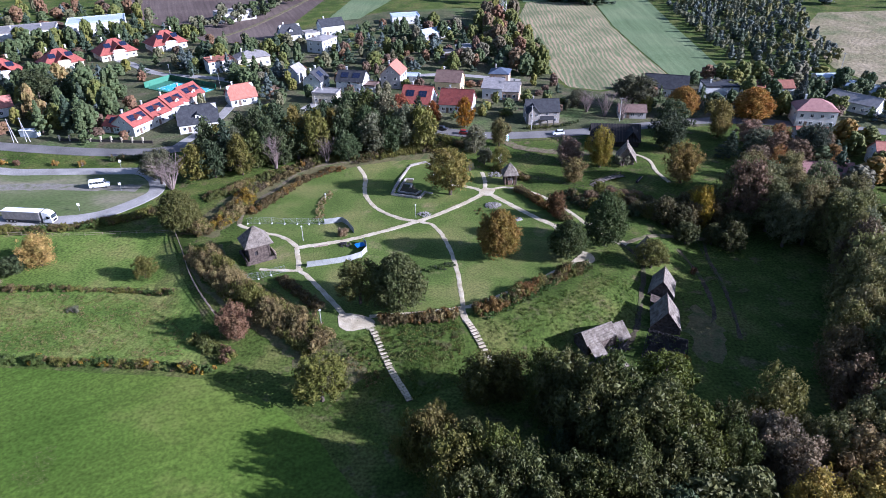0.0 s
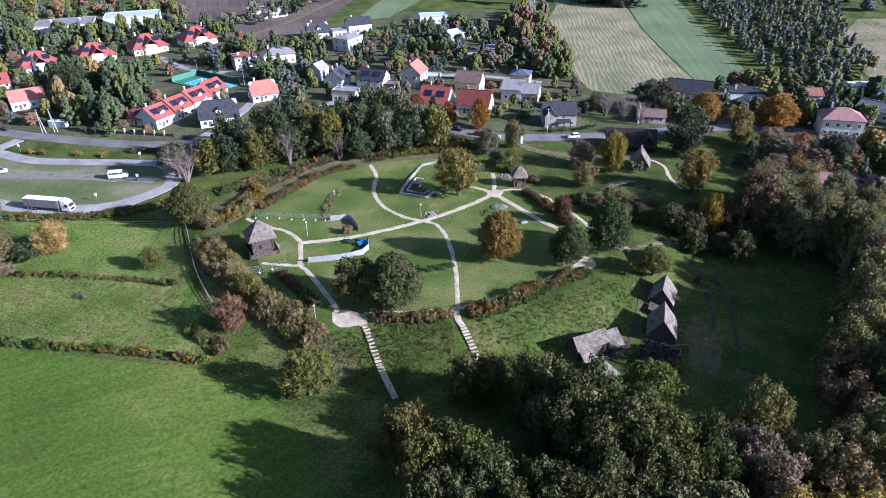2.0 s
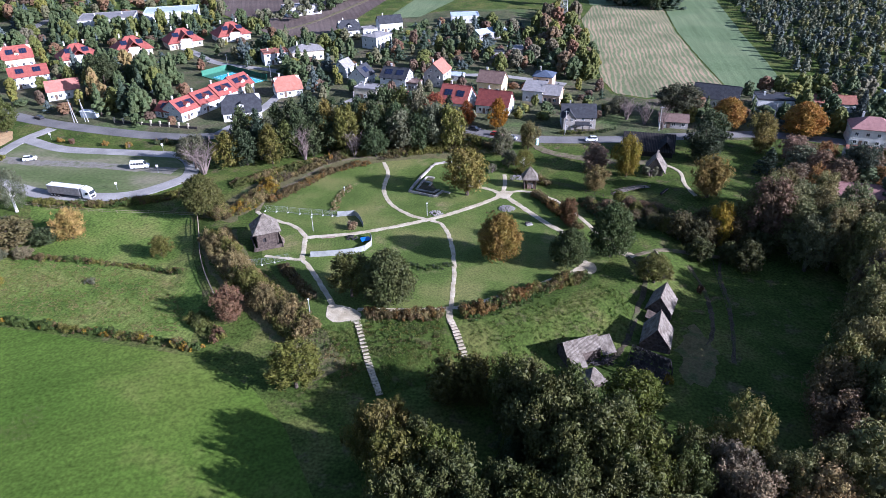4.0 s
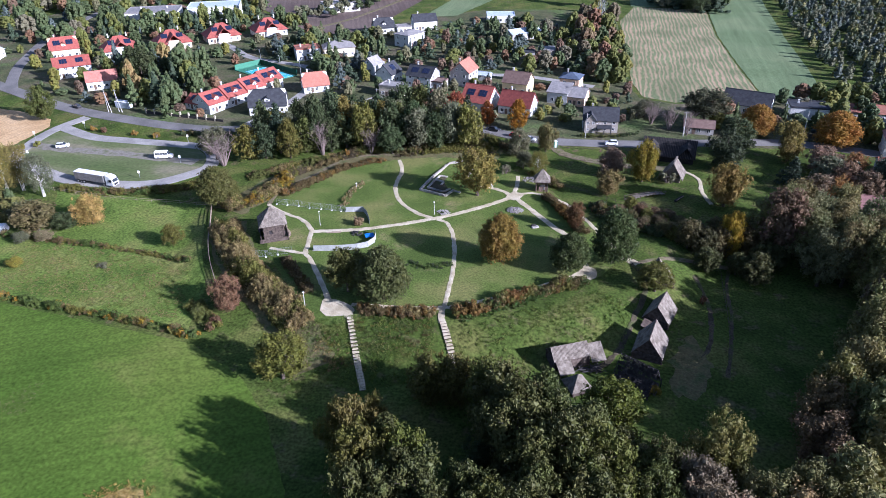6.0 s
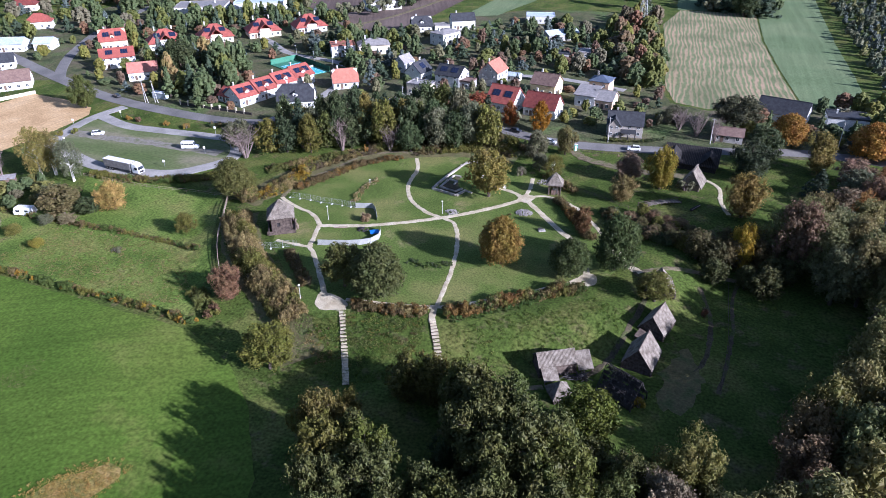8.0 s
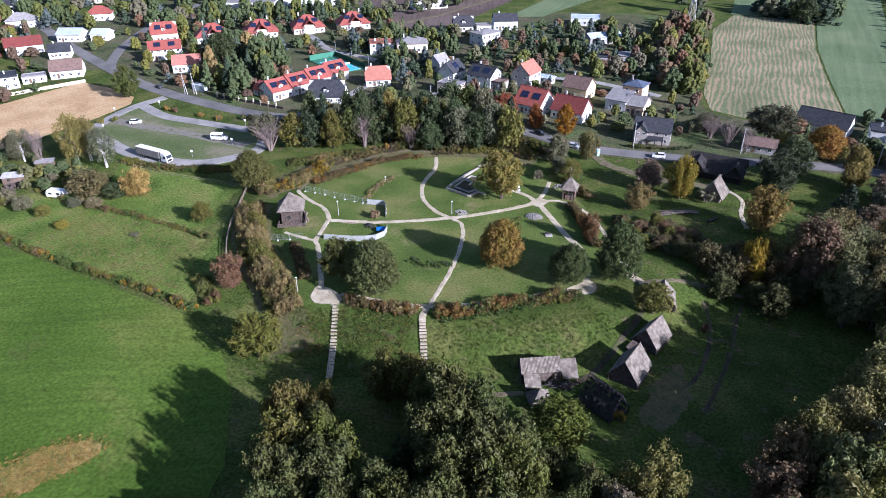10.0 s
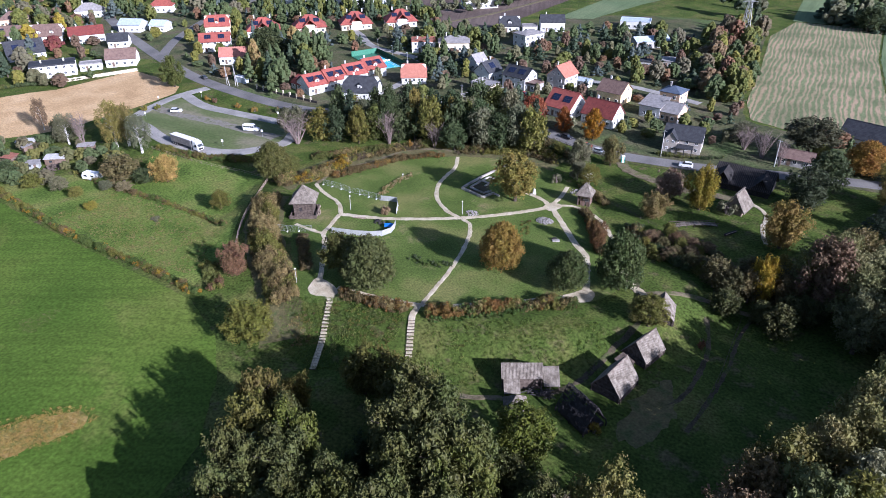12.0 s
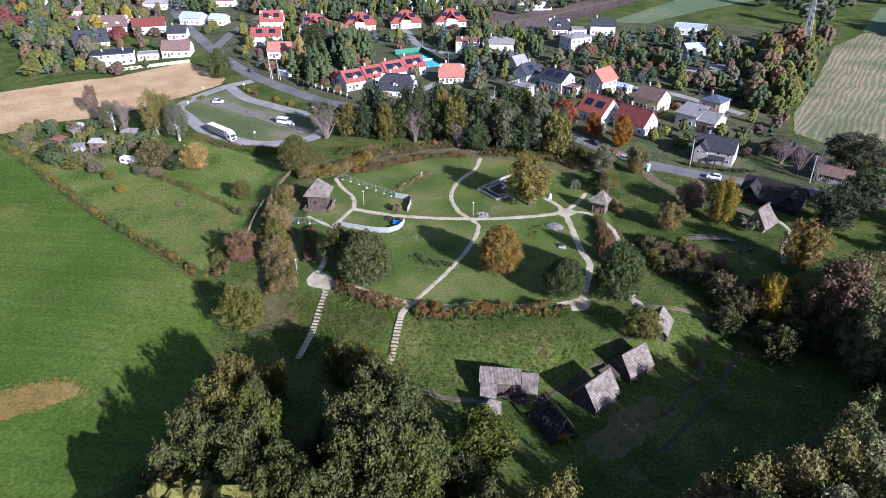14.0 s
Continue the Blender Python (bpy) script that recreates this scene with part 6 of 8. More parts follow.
# across the stubble field
house("white flat-roofed house with red parapet corners", -239, 209, 53, 19, 11, 5.2, 0.4, "white", "dark", "flat", 2, 2)
house("white house with brown gabled roof", -222.5, 234, 40, 13.5, 10.5, 3.6, 3.6, "white", "brown", "gable", 1, 1)
house("low white flat-roofed garage", -230, 222, 48, 9.5, 6, 2.8, 0.4, "white", "grey", "flat", 0, 1)
house("white gabled house with dark roof", -279, 222, 62, 17, 11, 3.0, 5.4, "white", "dark", "gable", 1, 1, 1)
house("long house with brown hipped roof", -316, 242, 40, 27, 12, 3.6, 4.0, "white", "brown", "hip", 1, 1, 1)
house("beige-roofed house with white dormers", -297, 248, 40, 16, 11, 3.6, 5.0, "white", "brown", "half", 1, 1, 0, 0.5, dormer=2)
house("white gabled house with part red roof", -276, 256, 52, 17, 10, 4.4, 3.4, "white", "maroon", "gable", 1, 1)
house("small white house with dark roof", -251, 256, 40, 10, 8, 3.4, 3.0, "white", "dark", "gable", 1, 1)
house("long building with pale blue metal roof", -272, 283, 20, 13, 9, 4.0, 2.4, "white", "paleblue", "gable", 0, 1)
house("long building with pale blue metal roof", -258, 290, 20, 9, 9, 3.6, 2.0, "white", "paleblue", "gable", 0, 1)
house("house with orange-brown roof", -350, 264, 40, 14, 10, 4.2, 3.6, "peach", "brown", "hip", 1, 1)
house("large white flat-roofed building", -408, 262, 30, 20, 12, 5, 0.4, "white", "grey", "flat", 0, 1)
house("white house with grey roof", -330, 300, 35, 15, 10, 4.2, 3.6, "white", "grey", "hip", 1, 1)
house("white house with red roof", -300, 330, 35, 14, 10, 4.2, 3.8, "white", "red", "hip", 1, 1)
house("white house with dark roof", -380, 330, 30, 16, 10, 4.2, 3.8, "white", "dark", "gable", 1, 1)
house("house with maroon roof", -350, 370, 30, 15, 10, 4.2, 3.8, "cream", "maroon", "hip", 1, 1)
# commercial hall
house("white flat-roofed commercial hall", -226, 384, 22, 30, 20, 6.0, 0.4, "white", "grey", "flat", 2, 1, name="commercial_hall")
house("white flat-roofed commercial hall", -192, 396, 22, 30, 18, 7.5, 0.4, "white", "white" if "roof_white" in M else "paleblue", "flat", 1, 1, name="commercial_hall")
house("low white flat-roofed warehouse", -122, 425, 35, 22, 12, 5.0, 0.4, "white", "grey", "flat", 0, 1, name="warehouse")
# north of the road
house("small grey-roofed white house", -62, 294, 70, 7, 6, 4.6, 2.6, "white", "grey", "gable", 0, 1)
house("white house with dark blue roof", -51.5, 283, 75, 9, 8, 4.2, 3.6, "white", "dark", "gable", 2, 1, 2)
house("beige outbuilding with flat roof", -44.5, 265, -12, 10, 7, 4.2, 0.4, "cream", "grey", "flat", 1, 1)
house("white house with dark roof of solar panels", -35.5, 280, -14, 11.5, 9.5, 4.8, 3.2, "white", "dark", "gable", 1, 2, 1)
house("low garage with flat roof", -28.5, 277, -14, 6.5, 6, 3.0, 0.3, "grey", "brown", "flat", 0, 1)
house("old grey house with orange tiled roof", -18.7, 285, 76, 10, 8.5, 6.0, 3.8, "grey", "orange", "gable", 1, 2)
house("pale metal garden shed", -11, 291, -12, 5.5, 4, 2.6, 0.8, "white", "paleblue", "gable", 0, 1, name="garden_shed", door=False)
house("white gabled house with bright red roof", -7.5, 256.5, -17, 11.5, 11, 3.6, 5.0, "white", "red", "gable", 1, 1, 1)
house("white house with dark red roof", 7.5, 254, -14, 12.5, 9, 3.6, 4.4, "white", "maroon", "gable", 1, 1)
house("yellow house with brown roof", 5, 278.5, -14, 10.5, 9, 4.6, 3.4, "yellow", "brown", "gable", 1, 2)
house("cream two-storey house with dark blue pent roof", 26.5, 285, -12, 8.0, 8, 6.0, 1.6, "peach", "navy", "hip", 1, 2)
house("white house with grey pent roof", 22.5, 270, -12, 8, 8, 4.4, 1.8, "white", "grey", "pent", 0, 1)
house("house with grey roof sloping to the garden", 29.5, 269.5, -12, 7.5, 9, 3.6, 2.6, "peach", "grey", "gable", 0, 1)
r = house("grey stone house with dark gabled roof and porch", 38.4, 243.2, 2, 14.5, 9.5, 5.2, 4.2, "stone", "dark", "gable", 1, 2, 0, 0.5)
r.scale = (0.84, 0.84, 0.84)
bm = bmesh.new()
for s in (-1, 1):
    pts = [(-4.2 + s * 2.8, -6.8, 5.0), (-4.2, -6.8, 8.4), (-4.2, 0, 8.4), (-4.2 + s * 2.8, 0, 5.0)]
    slab(bm, pts if s < 0 else pts[::-1], 0.2)
part("gable_roof", bm, M["roof_dark"], r)
bm = bmesh.new()
v = [bm.verts.new(p) for p in ((-6.6, -6.4, -1), (-1.8, -6.4, -1), (-1.8, -6.4, 5.2), (-4.2, -6.4, 8.0), (-6.6, -6.4, 5.2))]
u = [bm.verts.new((q.co.x, -4.6, q.co.z)) for q in v]
bm.faces.new(v)
bm.faces.new(u[::-1])
for i in range(5):
    bm.faces.new((v[i], u[i], u[(i + 1) % 5], v[(i + 1) % 5]))
bmesh.ops.recalc_face_normals(bm, faces=bm.faces)
part("gable_wing", bm, M["wall_stone"], r)
windows(r, [-5.3, -3.1], -6.4, 1.6, (0.9, 1.0), 0)
windows(r, [-5.3, -3.1], -6.4, 4.4, (0.9, 1.0), 0)
bm = bmesh.new()
slab(bm, ((-1.6, -7.6, 2.5), (4.6, -7.6, 2.5), (4.6, -4.7, 3.3), (-1.6, -4.7, 3.3)), 0.15)
for px in (-1.3, 1.5, 4.3):
    box(bm, px, -7.3, 0.9, 0.35, 0.35, 3.2)
part("porch", bm, M["roof_dark"], r)
# further north
house("white house with dark gabled roof", -58.5, 383, 26, 13, 9, 5.0, 3.0, "white", "dark", "gable", 1, 1)
house("low white flat-roofed garage", -68, 374, 26, 8, 6, 3.2, 0.3, "white", "grey", "flat", 0, 1)
house("white two-storey house with grey roof", -58, 347, 62, 12.5, 9.5, 6.0, 1.0, "white", "grey", "hip", 1, 2)
house("house with dark steep roof", -79, 372, 26, 11, 9, 3.4, 4.2, "white", "dark", "half", 1, 1, 0, 0.6, dormer=1)
house("white flat-roofed farm building", -18.5, 408, 10, 16, 10, 4.0, 0.4, "white", "paleblue", "flat", 0, 1, name="farm_building")
house("long farm building with grey-blue roof", -2, 370, 40, 18, 8, 3.4, 1.6, "grey", "paleblue", "gable", 0, 1, name="farm_building")
house("small ruined grey outbuilding", 4, 331, 10, 7, 5, 3.0, 0.4, "grey", "dark", "flat", 0, 1, name="outbuilding")
house("small grey stone outbuilding", 13, 338, 10, 7, 5, 3.0, 0.6, "stone", "grey", "pent", 0, 1, name="outbuilding")
# east of the hay field
house("long barn with black roof", 94, 273, -20, 17, 10, 3.6, 4.0, "white", "dark", "gable", 0, 1, name="barn")
house("white house with dark flat roof", 114, 268, -4, 13, 9, 5.0, 0.4, "white", "dark", "flat", 1, 1)
house("low house with rusty roof", 137, 271, -4, 15, 8, 3.2, 2.0, "white", "rust", "gable", 1, 1)
house("two-storey white house with pinkish hipped roof", 136.6, 236, -12, 13.5, 10, 6.2, 2.8, "white", "pink", "hip", 1, 2)
house("outbuilding with rusty roof", 130, 219, -12, 14, 8, 3.2, 1.6, "grey", "rust", "gable", 0, 1, name="outbuilding")
house("small white shed with metal roof", 164, 282, 0, 8, 6, 3.4, 0.8, "white", "paleblue", "gable", 0, 1, name="shed")
house("long grey-roofed farm building", 160, 250, -50, 18, 9, 3.6, 2.2, "white", "grey", "gable", 0, 1, name="farm_building")
house("white house with orange roof", 143, 196, -12, 13, 10, 4.4, 3.8, "white", "orange", "gable", 1, 1)
house("long low building with brown-red roof", 117, 189, -10, 16, 7, 2.8, 2.4, "wood", "pink", "gable", 0, 1, name="outbuilding")
house("low brown-roofed outbuilding in the trees", 73, 246, -6, 10, 6, 2.6, 1.8, "grey", "brown", "gable", 0, 1, name="outbuilding")
house("grey metal-roofed farm shed", 172, 262, -50, 16, 8, 3.6, 1.8, "grey", "paleblue", "gable", 0, 1, name="farm_building")


# ---- gardens among the houses ----
ROADS = [spline(p, 3.0) for p in ([(-330, 310), (-280, 281), (-250, 265.8), (-212, 247.9), (-172.7, 231.6), (-138, 223), (-110, 219), (-92, 221), (-60, 234), (-40, 243), (-25, 242.5), (-12, 237.5), (8, 230), (22, 227.4), (40, 228.8), (55, 231), (73, 235), (110, 240), (170, 222)],
                                  [(-212, 248), (-223, 262), (-240, 290), (-262, 340)], [(-62, 234), (-56, 250), (-46, 268), (-28, 292), (0, 300), (20, 297), (36, 292)], [(-92, 221), (-84, 250), (-84, 285), (-98, 300), (-128, 310), (-150, 330), (-170, 345)])]


def garden_free(x, y):
    """Clear of houses, roads and the tennis court."""
    return (all((x - a) ** 2 + (y - b) ** 2 > (r + 1.2) ** 2 for a, b, r in FOOT) and all((x - p.x) ** 2 + (y - p.y) ** 2 > 30 for line in ROADS for p in line)
            and (x + 113.5) ** 2 + (y - 287) ** 2 > 19 ** 2)


SMALL = [("round", (0.12, 0.115, 0.065)), ("round", GREEN), ("round", DEEP), ("cone", PINE), ("cone", DEEP), ("round", OLIVE), ("round", (0.12, 0.085, 0.06)), ("round", RUST), ("cone", BLUE)]
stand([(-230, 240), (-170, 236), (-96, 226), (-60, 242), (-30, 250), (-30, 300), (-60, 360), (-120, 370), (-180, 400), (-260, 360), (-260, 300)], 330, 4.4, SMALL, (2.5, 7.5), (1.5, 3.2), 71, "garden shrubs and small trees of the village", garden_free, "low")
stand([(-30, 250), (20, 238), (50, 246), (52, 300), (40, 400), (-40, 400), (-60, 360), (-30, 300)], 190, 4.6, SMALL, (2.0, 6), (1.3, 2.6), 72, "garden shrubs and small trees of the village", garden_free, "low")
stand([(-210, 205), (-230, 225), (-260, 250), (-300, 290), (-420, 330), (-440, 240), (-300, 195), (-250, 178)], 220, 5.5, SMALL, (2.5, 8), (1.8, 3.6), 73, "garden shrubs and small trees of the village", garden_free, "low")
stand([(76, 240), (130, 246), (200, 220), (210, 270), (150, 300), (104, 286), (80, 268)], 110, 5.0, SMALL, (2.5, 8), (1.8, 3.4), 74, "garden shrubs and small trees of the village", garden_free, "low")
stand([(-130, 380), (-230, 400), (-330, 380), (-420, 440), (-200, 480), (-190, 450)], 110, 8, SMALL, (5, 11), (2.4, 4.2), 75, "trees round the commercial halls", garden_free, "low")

# ---- the open-air museum ----
def planks(bm, p0, p1, p2, p3, width, thick=0.05, jitter=0.04, seed=1):
    """Boards that run from the edge p0-p1 up to the edge p3-p2, side by side, each a little out of line."""
    rng = random.Random(seed)
    p0, p1, p2, p3 = (Vector(p) for p in (p0, p1, p2, p3))
    n = max(2, int((p1 - p0).length / width))
    nor = (p1 - p0).cross(p3 - p0).normalized()
    for i in range(n):
        a, b = i / n + 0.004, (i + 1) / n - 0.004
        lo, up = rng.uniform(-jitter, jitter) * 2, rng.uniform(-jitter, jitter)
        lift = nor * rng.uniform(0, jitter)
        q = [p0.lerp(p1, a), p0.lerp(p1, b), p3.lerp(p2, b), p3.lerp(p2, a)]
        d = (q[3] - q[0]).normalized()
        q = [q[0] + d * lo, q[1] + d * lo, q[2] + d * up, q[3] + d * up]
        slab(bm, [v + lift for v in q], thick)


def roof_part(root, name, quads, width, material, seed=1, thick=0.06):
    for k, q in enumerate(quads):
        bm = bmesh.new()
        planks(bm, *q, width, thick, 0.018, seed + k)
        ob = part(name, bm, material, root)
        ob["kind"] = "stuff"
        bm = bmesh.new()
        slab(bm, [Vector(p) - Vector((0, 0, 0.08)) for p in q], 0.04)
        part("roof_boarding", bm, M["log"], root)


def log_walls(root, W, D, base, top, material, gable=0.0, r=0.13, gap=None):
    """Four walls of stacked logs, crossing at the corners; gable: boards up to the ridge height."""
    rng = random.Random(5)
    n = max(2, int((top - base) / (2 * r)))
    for side in range(4):
        bm = bmesh.new()
        L, off = (W, D) if side % 2 == 0 else (D, W)
        for i in range(n):
            z = base + r + i * 2 * r
            e = 0.25 + rng.uniform(-0.05, 0.05)
            cuts = [(-L - e, L + e)]
            if gap and gap[0] == side and gap[3] < z < gap[4]:
                cuts = [(-L - e, gap[1]), (gap[2], L + e)]
            for a, b in cuts:
                cyl(bm, (a, 0, z), (b, 0, z), r * rng.uniform(0.94, 1.06), n=6)
        ob = part("log_wall", bm, material, root)
        ob["kind"] = "stuff"
        ob.matrix_basis = pose(0, 0, 0, 0, 0, 90 * side) @ pose(0, -off, 0)
    if gable:
        for s in (-1, 1):
            bm = bmesh.new()
            v = [(s * W, -D, top), (s * W, D, top), (s * W, 0, gable)]
            slab(bm, v if s > 0 else v[::-1], 0.08)
            part("gable", bm, material, root)


# the log watch-tower
tower = thing("log_tower", "weathered log watch-tower with grey shingled pyramid roof", "tower", -46.7, 148.3, height(-46.7, 148.3), 29)
log_walls(tower, 2.5, 2.5, 0.0, 4.7, M["log"], gap=(0, -1.2, -0.35, 1.6, 2.7))
bm = bmesh.new()
box(bm, 0, 0, 2.3, 4.6, 4.6, 4.5)
part("inner_wall", bm, M["char"], tower)
e = 3.65
for k in range(4):
    m = Matrix.Rotation(k * math.pi / 2, 4, "Z")
    c = [m @ Vector(p) for p in ((-e, -e, 4.35), (e, -e, 4.35), (0.12, -0.12, 8.5), (-0.12, -0.12, 8.5))]
    roof_part(tower, "roof_slope", [c], 0.26, M["shingle"], 20 + k)
bm = bmesh.new()
for i in range(4):
    z = 0.14 + i * 0.27
    for s in (-1, 1):
        cyl(bm, (-3.9, s * 3.5 - 0.6, z), (3.6 - 0.15 * i, s * 3.5 - 0.6, z), 0.14, n=6)
        cyl(bm, (s * 3.5, -4.4, z + 0.13), (s * 3.5, 3.0, z + 0.13), 0.14, n=6)
ob = part("log_apron", bm, M["log"], tower, "low apron of stacked logs")
ob["kind"] = "stuff"
bm = bmesh.new()
rng = random.Random(8)
for i in range(22):
    a, b = rng.uniform(-2.6, 2.6), rng.uniform(2.9, 4.3)
    z = rng.uniform(0.1, 0.8)
    t = rng.uniform(-0.5, 0.5)
    cyl(bm, (b - 0.2 * t, a - 0.8, z), (b + 0.3 * t, a + 0.9, z + rng.uniform(-0.1, 0.4)), rng.uniform(0.08, 0.15), n=6)
ob = part("fallen_log", bm, M["log_pale"], tower, "pale fallen logs heaped at the wall")
ob["kind"] = "stuff"

# the small roofed hut on posts
hut = thing("roofed_well", "small open timber hut with shingled pyramid roof", "hut", 21.4, 189.2, height(21.4, 189.2), 4)
for sx in (-1, 1):
    for sy in (-1, 1):
        bm = bmesh.new()
        cyl(bm, (sx * 1.7, sy * 1.7, -0.2), (sx * 1.7, sy * 1.7, 3.6), 0.14, 0.12, 7)
        part("post", bm, M["log"], hut)
for k in range(4):
    m = Matrix.Rotation(k * math.pi / 2, 4, "Z")
    e = 2.45
    c = [m @ Vector(p) for p in ((-e, -e, 3.35), (e, -e, 3.35), (0.08, -0.08, 6.7), (-0.08, -0.08, 6.7))]
    roof_part(hut, "roof_slope", [c], 0.25, M["shingle"], 40 + k)
    bm = bmesh.new()
    for i in range(8):
        if k == 0 and i % 4 == 1:
            continue
        h0 = 1.6 if k == 0 else 3.3
        box(bm, -1.6 + 0.45 * i, -1.7, h0 / 2, 0.36, 0.07, h0)
    ob = part("board_wall", bm, M["red_board"], hut)
    ob["kind"] = "stuff"
    ob.matrix_basis = pose(0, 0, 0, 0, 0, 90 * k)
bm = bmesh.new()
box(bm, 0.2, 0.2, 0.55, 1.6, 1.6, 1.1, bevel=0.08)
part("well_curb", bm, M["stone"], hut)


def log_hut(name, label, x, y, z, yaw, length, half, eave, rise, over=0.35, seed=1, door=None, planked=0.3, material="shingle"):
    root = thing(name, label, "hut", x, y, z, yaw, "wooden huts")
    W = length / 2
    log_walls(root, W - over, half - over * 0.8, -0.6, eave + 0.25, M["log"], gable=eave + rise - 0.15)
    q = []
    for s in (-1, 1):
        c = [(-W, s * half, eave - 0.05), (W, s * half, eave - 0.05), (W, 0, eave + rise), (-W, 0, eave + rise)]
        q.append(c if s < 0 else [c[1], c[0], c[3], c[2]])
    roof_part(root, "roof_slope", q, planked, M[material], seed)
    bm = bmesh.new()
    cyl(bm, (-W - 0.1, 0, eave + rise + 0.03), (W + 0.1, 0, eave + rise + 0.03), 0.1, n=6)
    part("ridge_pole", bm, M["log"], root)
    return root


log_hut("log_hut", "log hut with steep weathered plank roof", 49.2, 120.9, -4.0, 75.6, 7.7, 3.2, 1.5, 4.2, seed=61)
r = log_hut("log_hut", "log hut with steep grey plank roof and open side", 51.9, 132.6, -3.0, 70, 7.2, 3.0, 1.0, 3.8, seed=63)
log_hut("log_hut", "small log hut half hidden by a tree", 52.6, 145.6, -1.0, 97, 6.8, 2.8, 0.9, 2.9, seed=65)
log_hut("log_hut", "low log hut in the shade of trees", 84.5, 171, height(84.5, 171), 65, 7.0, 2.2, 1.4, 2.2, seed=66)
# lean-to between the two huts
lt = thing("plank_stack", "low plank shelter between two log huts", "shelter", 49.3, 127.6, -3.6, 70)
roof_part(lt, "roof_slope", [[(-1.6, -1.5, 1.1), (1.6, -1.5, 1.1), (1.6, 1.5, 1.9), (-1.6, 1.5, 1.9)]], 0.3, M["log"], 67)
for sx in (-1, 1):
    for sy in (-1, 1):
        bm = bmesh.new()
        cyl(bm, (sx * 1.4, sy * 1.3, -0.5), (sx * 1.4, sy * 1.3, 1.4 + 0.3 * sy), 0.1, n=6)
        part("post", bm, M["log"], lt)

# the long shed with lean-tos
shed = thing("plank_shed", "long shed with weathered plank roof and lean-tos", "shed", 32.35, 114.1, -4.0, 26.9)
log_walls(shed, 3.7, 2.0, -0.3, 2.7, M["log"], gable=4.55)
roof_part(shed, "roof_slope", [[(-4.1, -2.3, 2.6), (4.0, -2.3, 2.6), (4.0, 0, 4.75), (-4.1, 0, 4.75)], [(4.0, 2.4, 2.55), (-4.1, 2.4, 2.55), (-4.1, 0, 4.75), (4.0, 0, 4.75)]], 0.27, M["shingle"], 70)
roof_part(shed, "lean_to_roof", [[(-3.7, -4.8, 1.05), (-0.5, -4.8, 1.05), (-0.5, -2.2, 2.5), (-3.7, -2.2, 2.5)]], 0.3, M["shingle"], 73)
roof_part(shed, "side_roof", [[(4.1, -3.0, 1.3), (7.3, -3.0, 1.3), (7.3, 0.3, 3.7), (4.1, 0.3, 3.7)], [(7.3, 2.4, 1.6), (4.1, 2.4, 1.6), (4.1, 0.3, 3.7), (7.3, 0.3, 3.7)]], 0.34, M["shingle"], 75)
for px, py, pz in ((-3.5, -4.5, 1.2), (-0.7, -4.5, 1.2), (7.1, -2.7, 1.5), (7.1, 2.1, 1.8), (5.4, -2.7, 1.5)):
    bm = bmesh.new()
    cyl(bm, (px, py, -0.3), (px, py, pz), 0.12, 0.1, 6)
    part("post", bm, M["log"], shed)
heap = thing("timber_heap", "heap of dark charred timbers beside the shed", "timber heap", 36.5, 112.2, -4.0, 20)
rng = random.Random(15)
bm = bmesh.new()
for i in range(30):
    a = rng.uniform(0, 3.1)
    L = rng.uniform(0.8, 1.9)
    cx, cy, z = rng.uniform(-2.2, 2.6), rng.uniform(-1.0, 1.0), rng.uniform(0.1, 0.9)
    cyl(bm, (cx - L * math.cos(a), cy - L * math.sin(a) * 0.6, z), (cx + L * math.cos(a), cy + L * math.sin(a) * 0.6, z + rng.uniform(-0.3, 0.4)), rng.uniform(0.06, 0.13), n=5)
ob = part("timber", bm, M["char"], heap)
ob["kind"] = "stuff"
# small pyramid-roofed hut
pyr = thing("log_hut", "small square log hut with pointed plank roof", "hut", 34.5, 106.1, -4.0, 30, "wooden huts")
log_walls(pyr, 1.7, 1.7, -0.3, 1.5, M["log"])
for k in range(4):
    m = Matrix.Rotation(k * math.pi / 2, 4, "Z")
    e = 2.3
    roof_part(pyr, "roof_slope", [[m @ Vector(p) for p in ((-e, -e, 1.3), (e, -e, 1.3), (0.05, -0.05, 3.85), (-0.05, -0.05, 3.85))]], 0.25, M["shingle"], 80 + k)
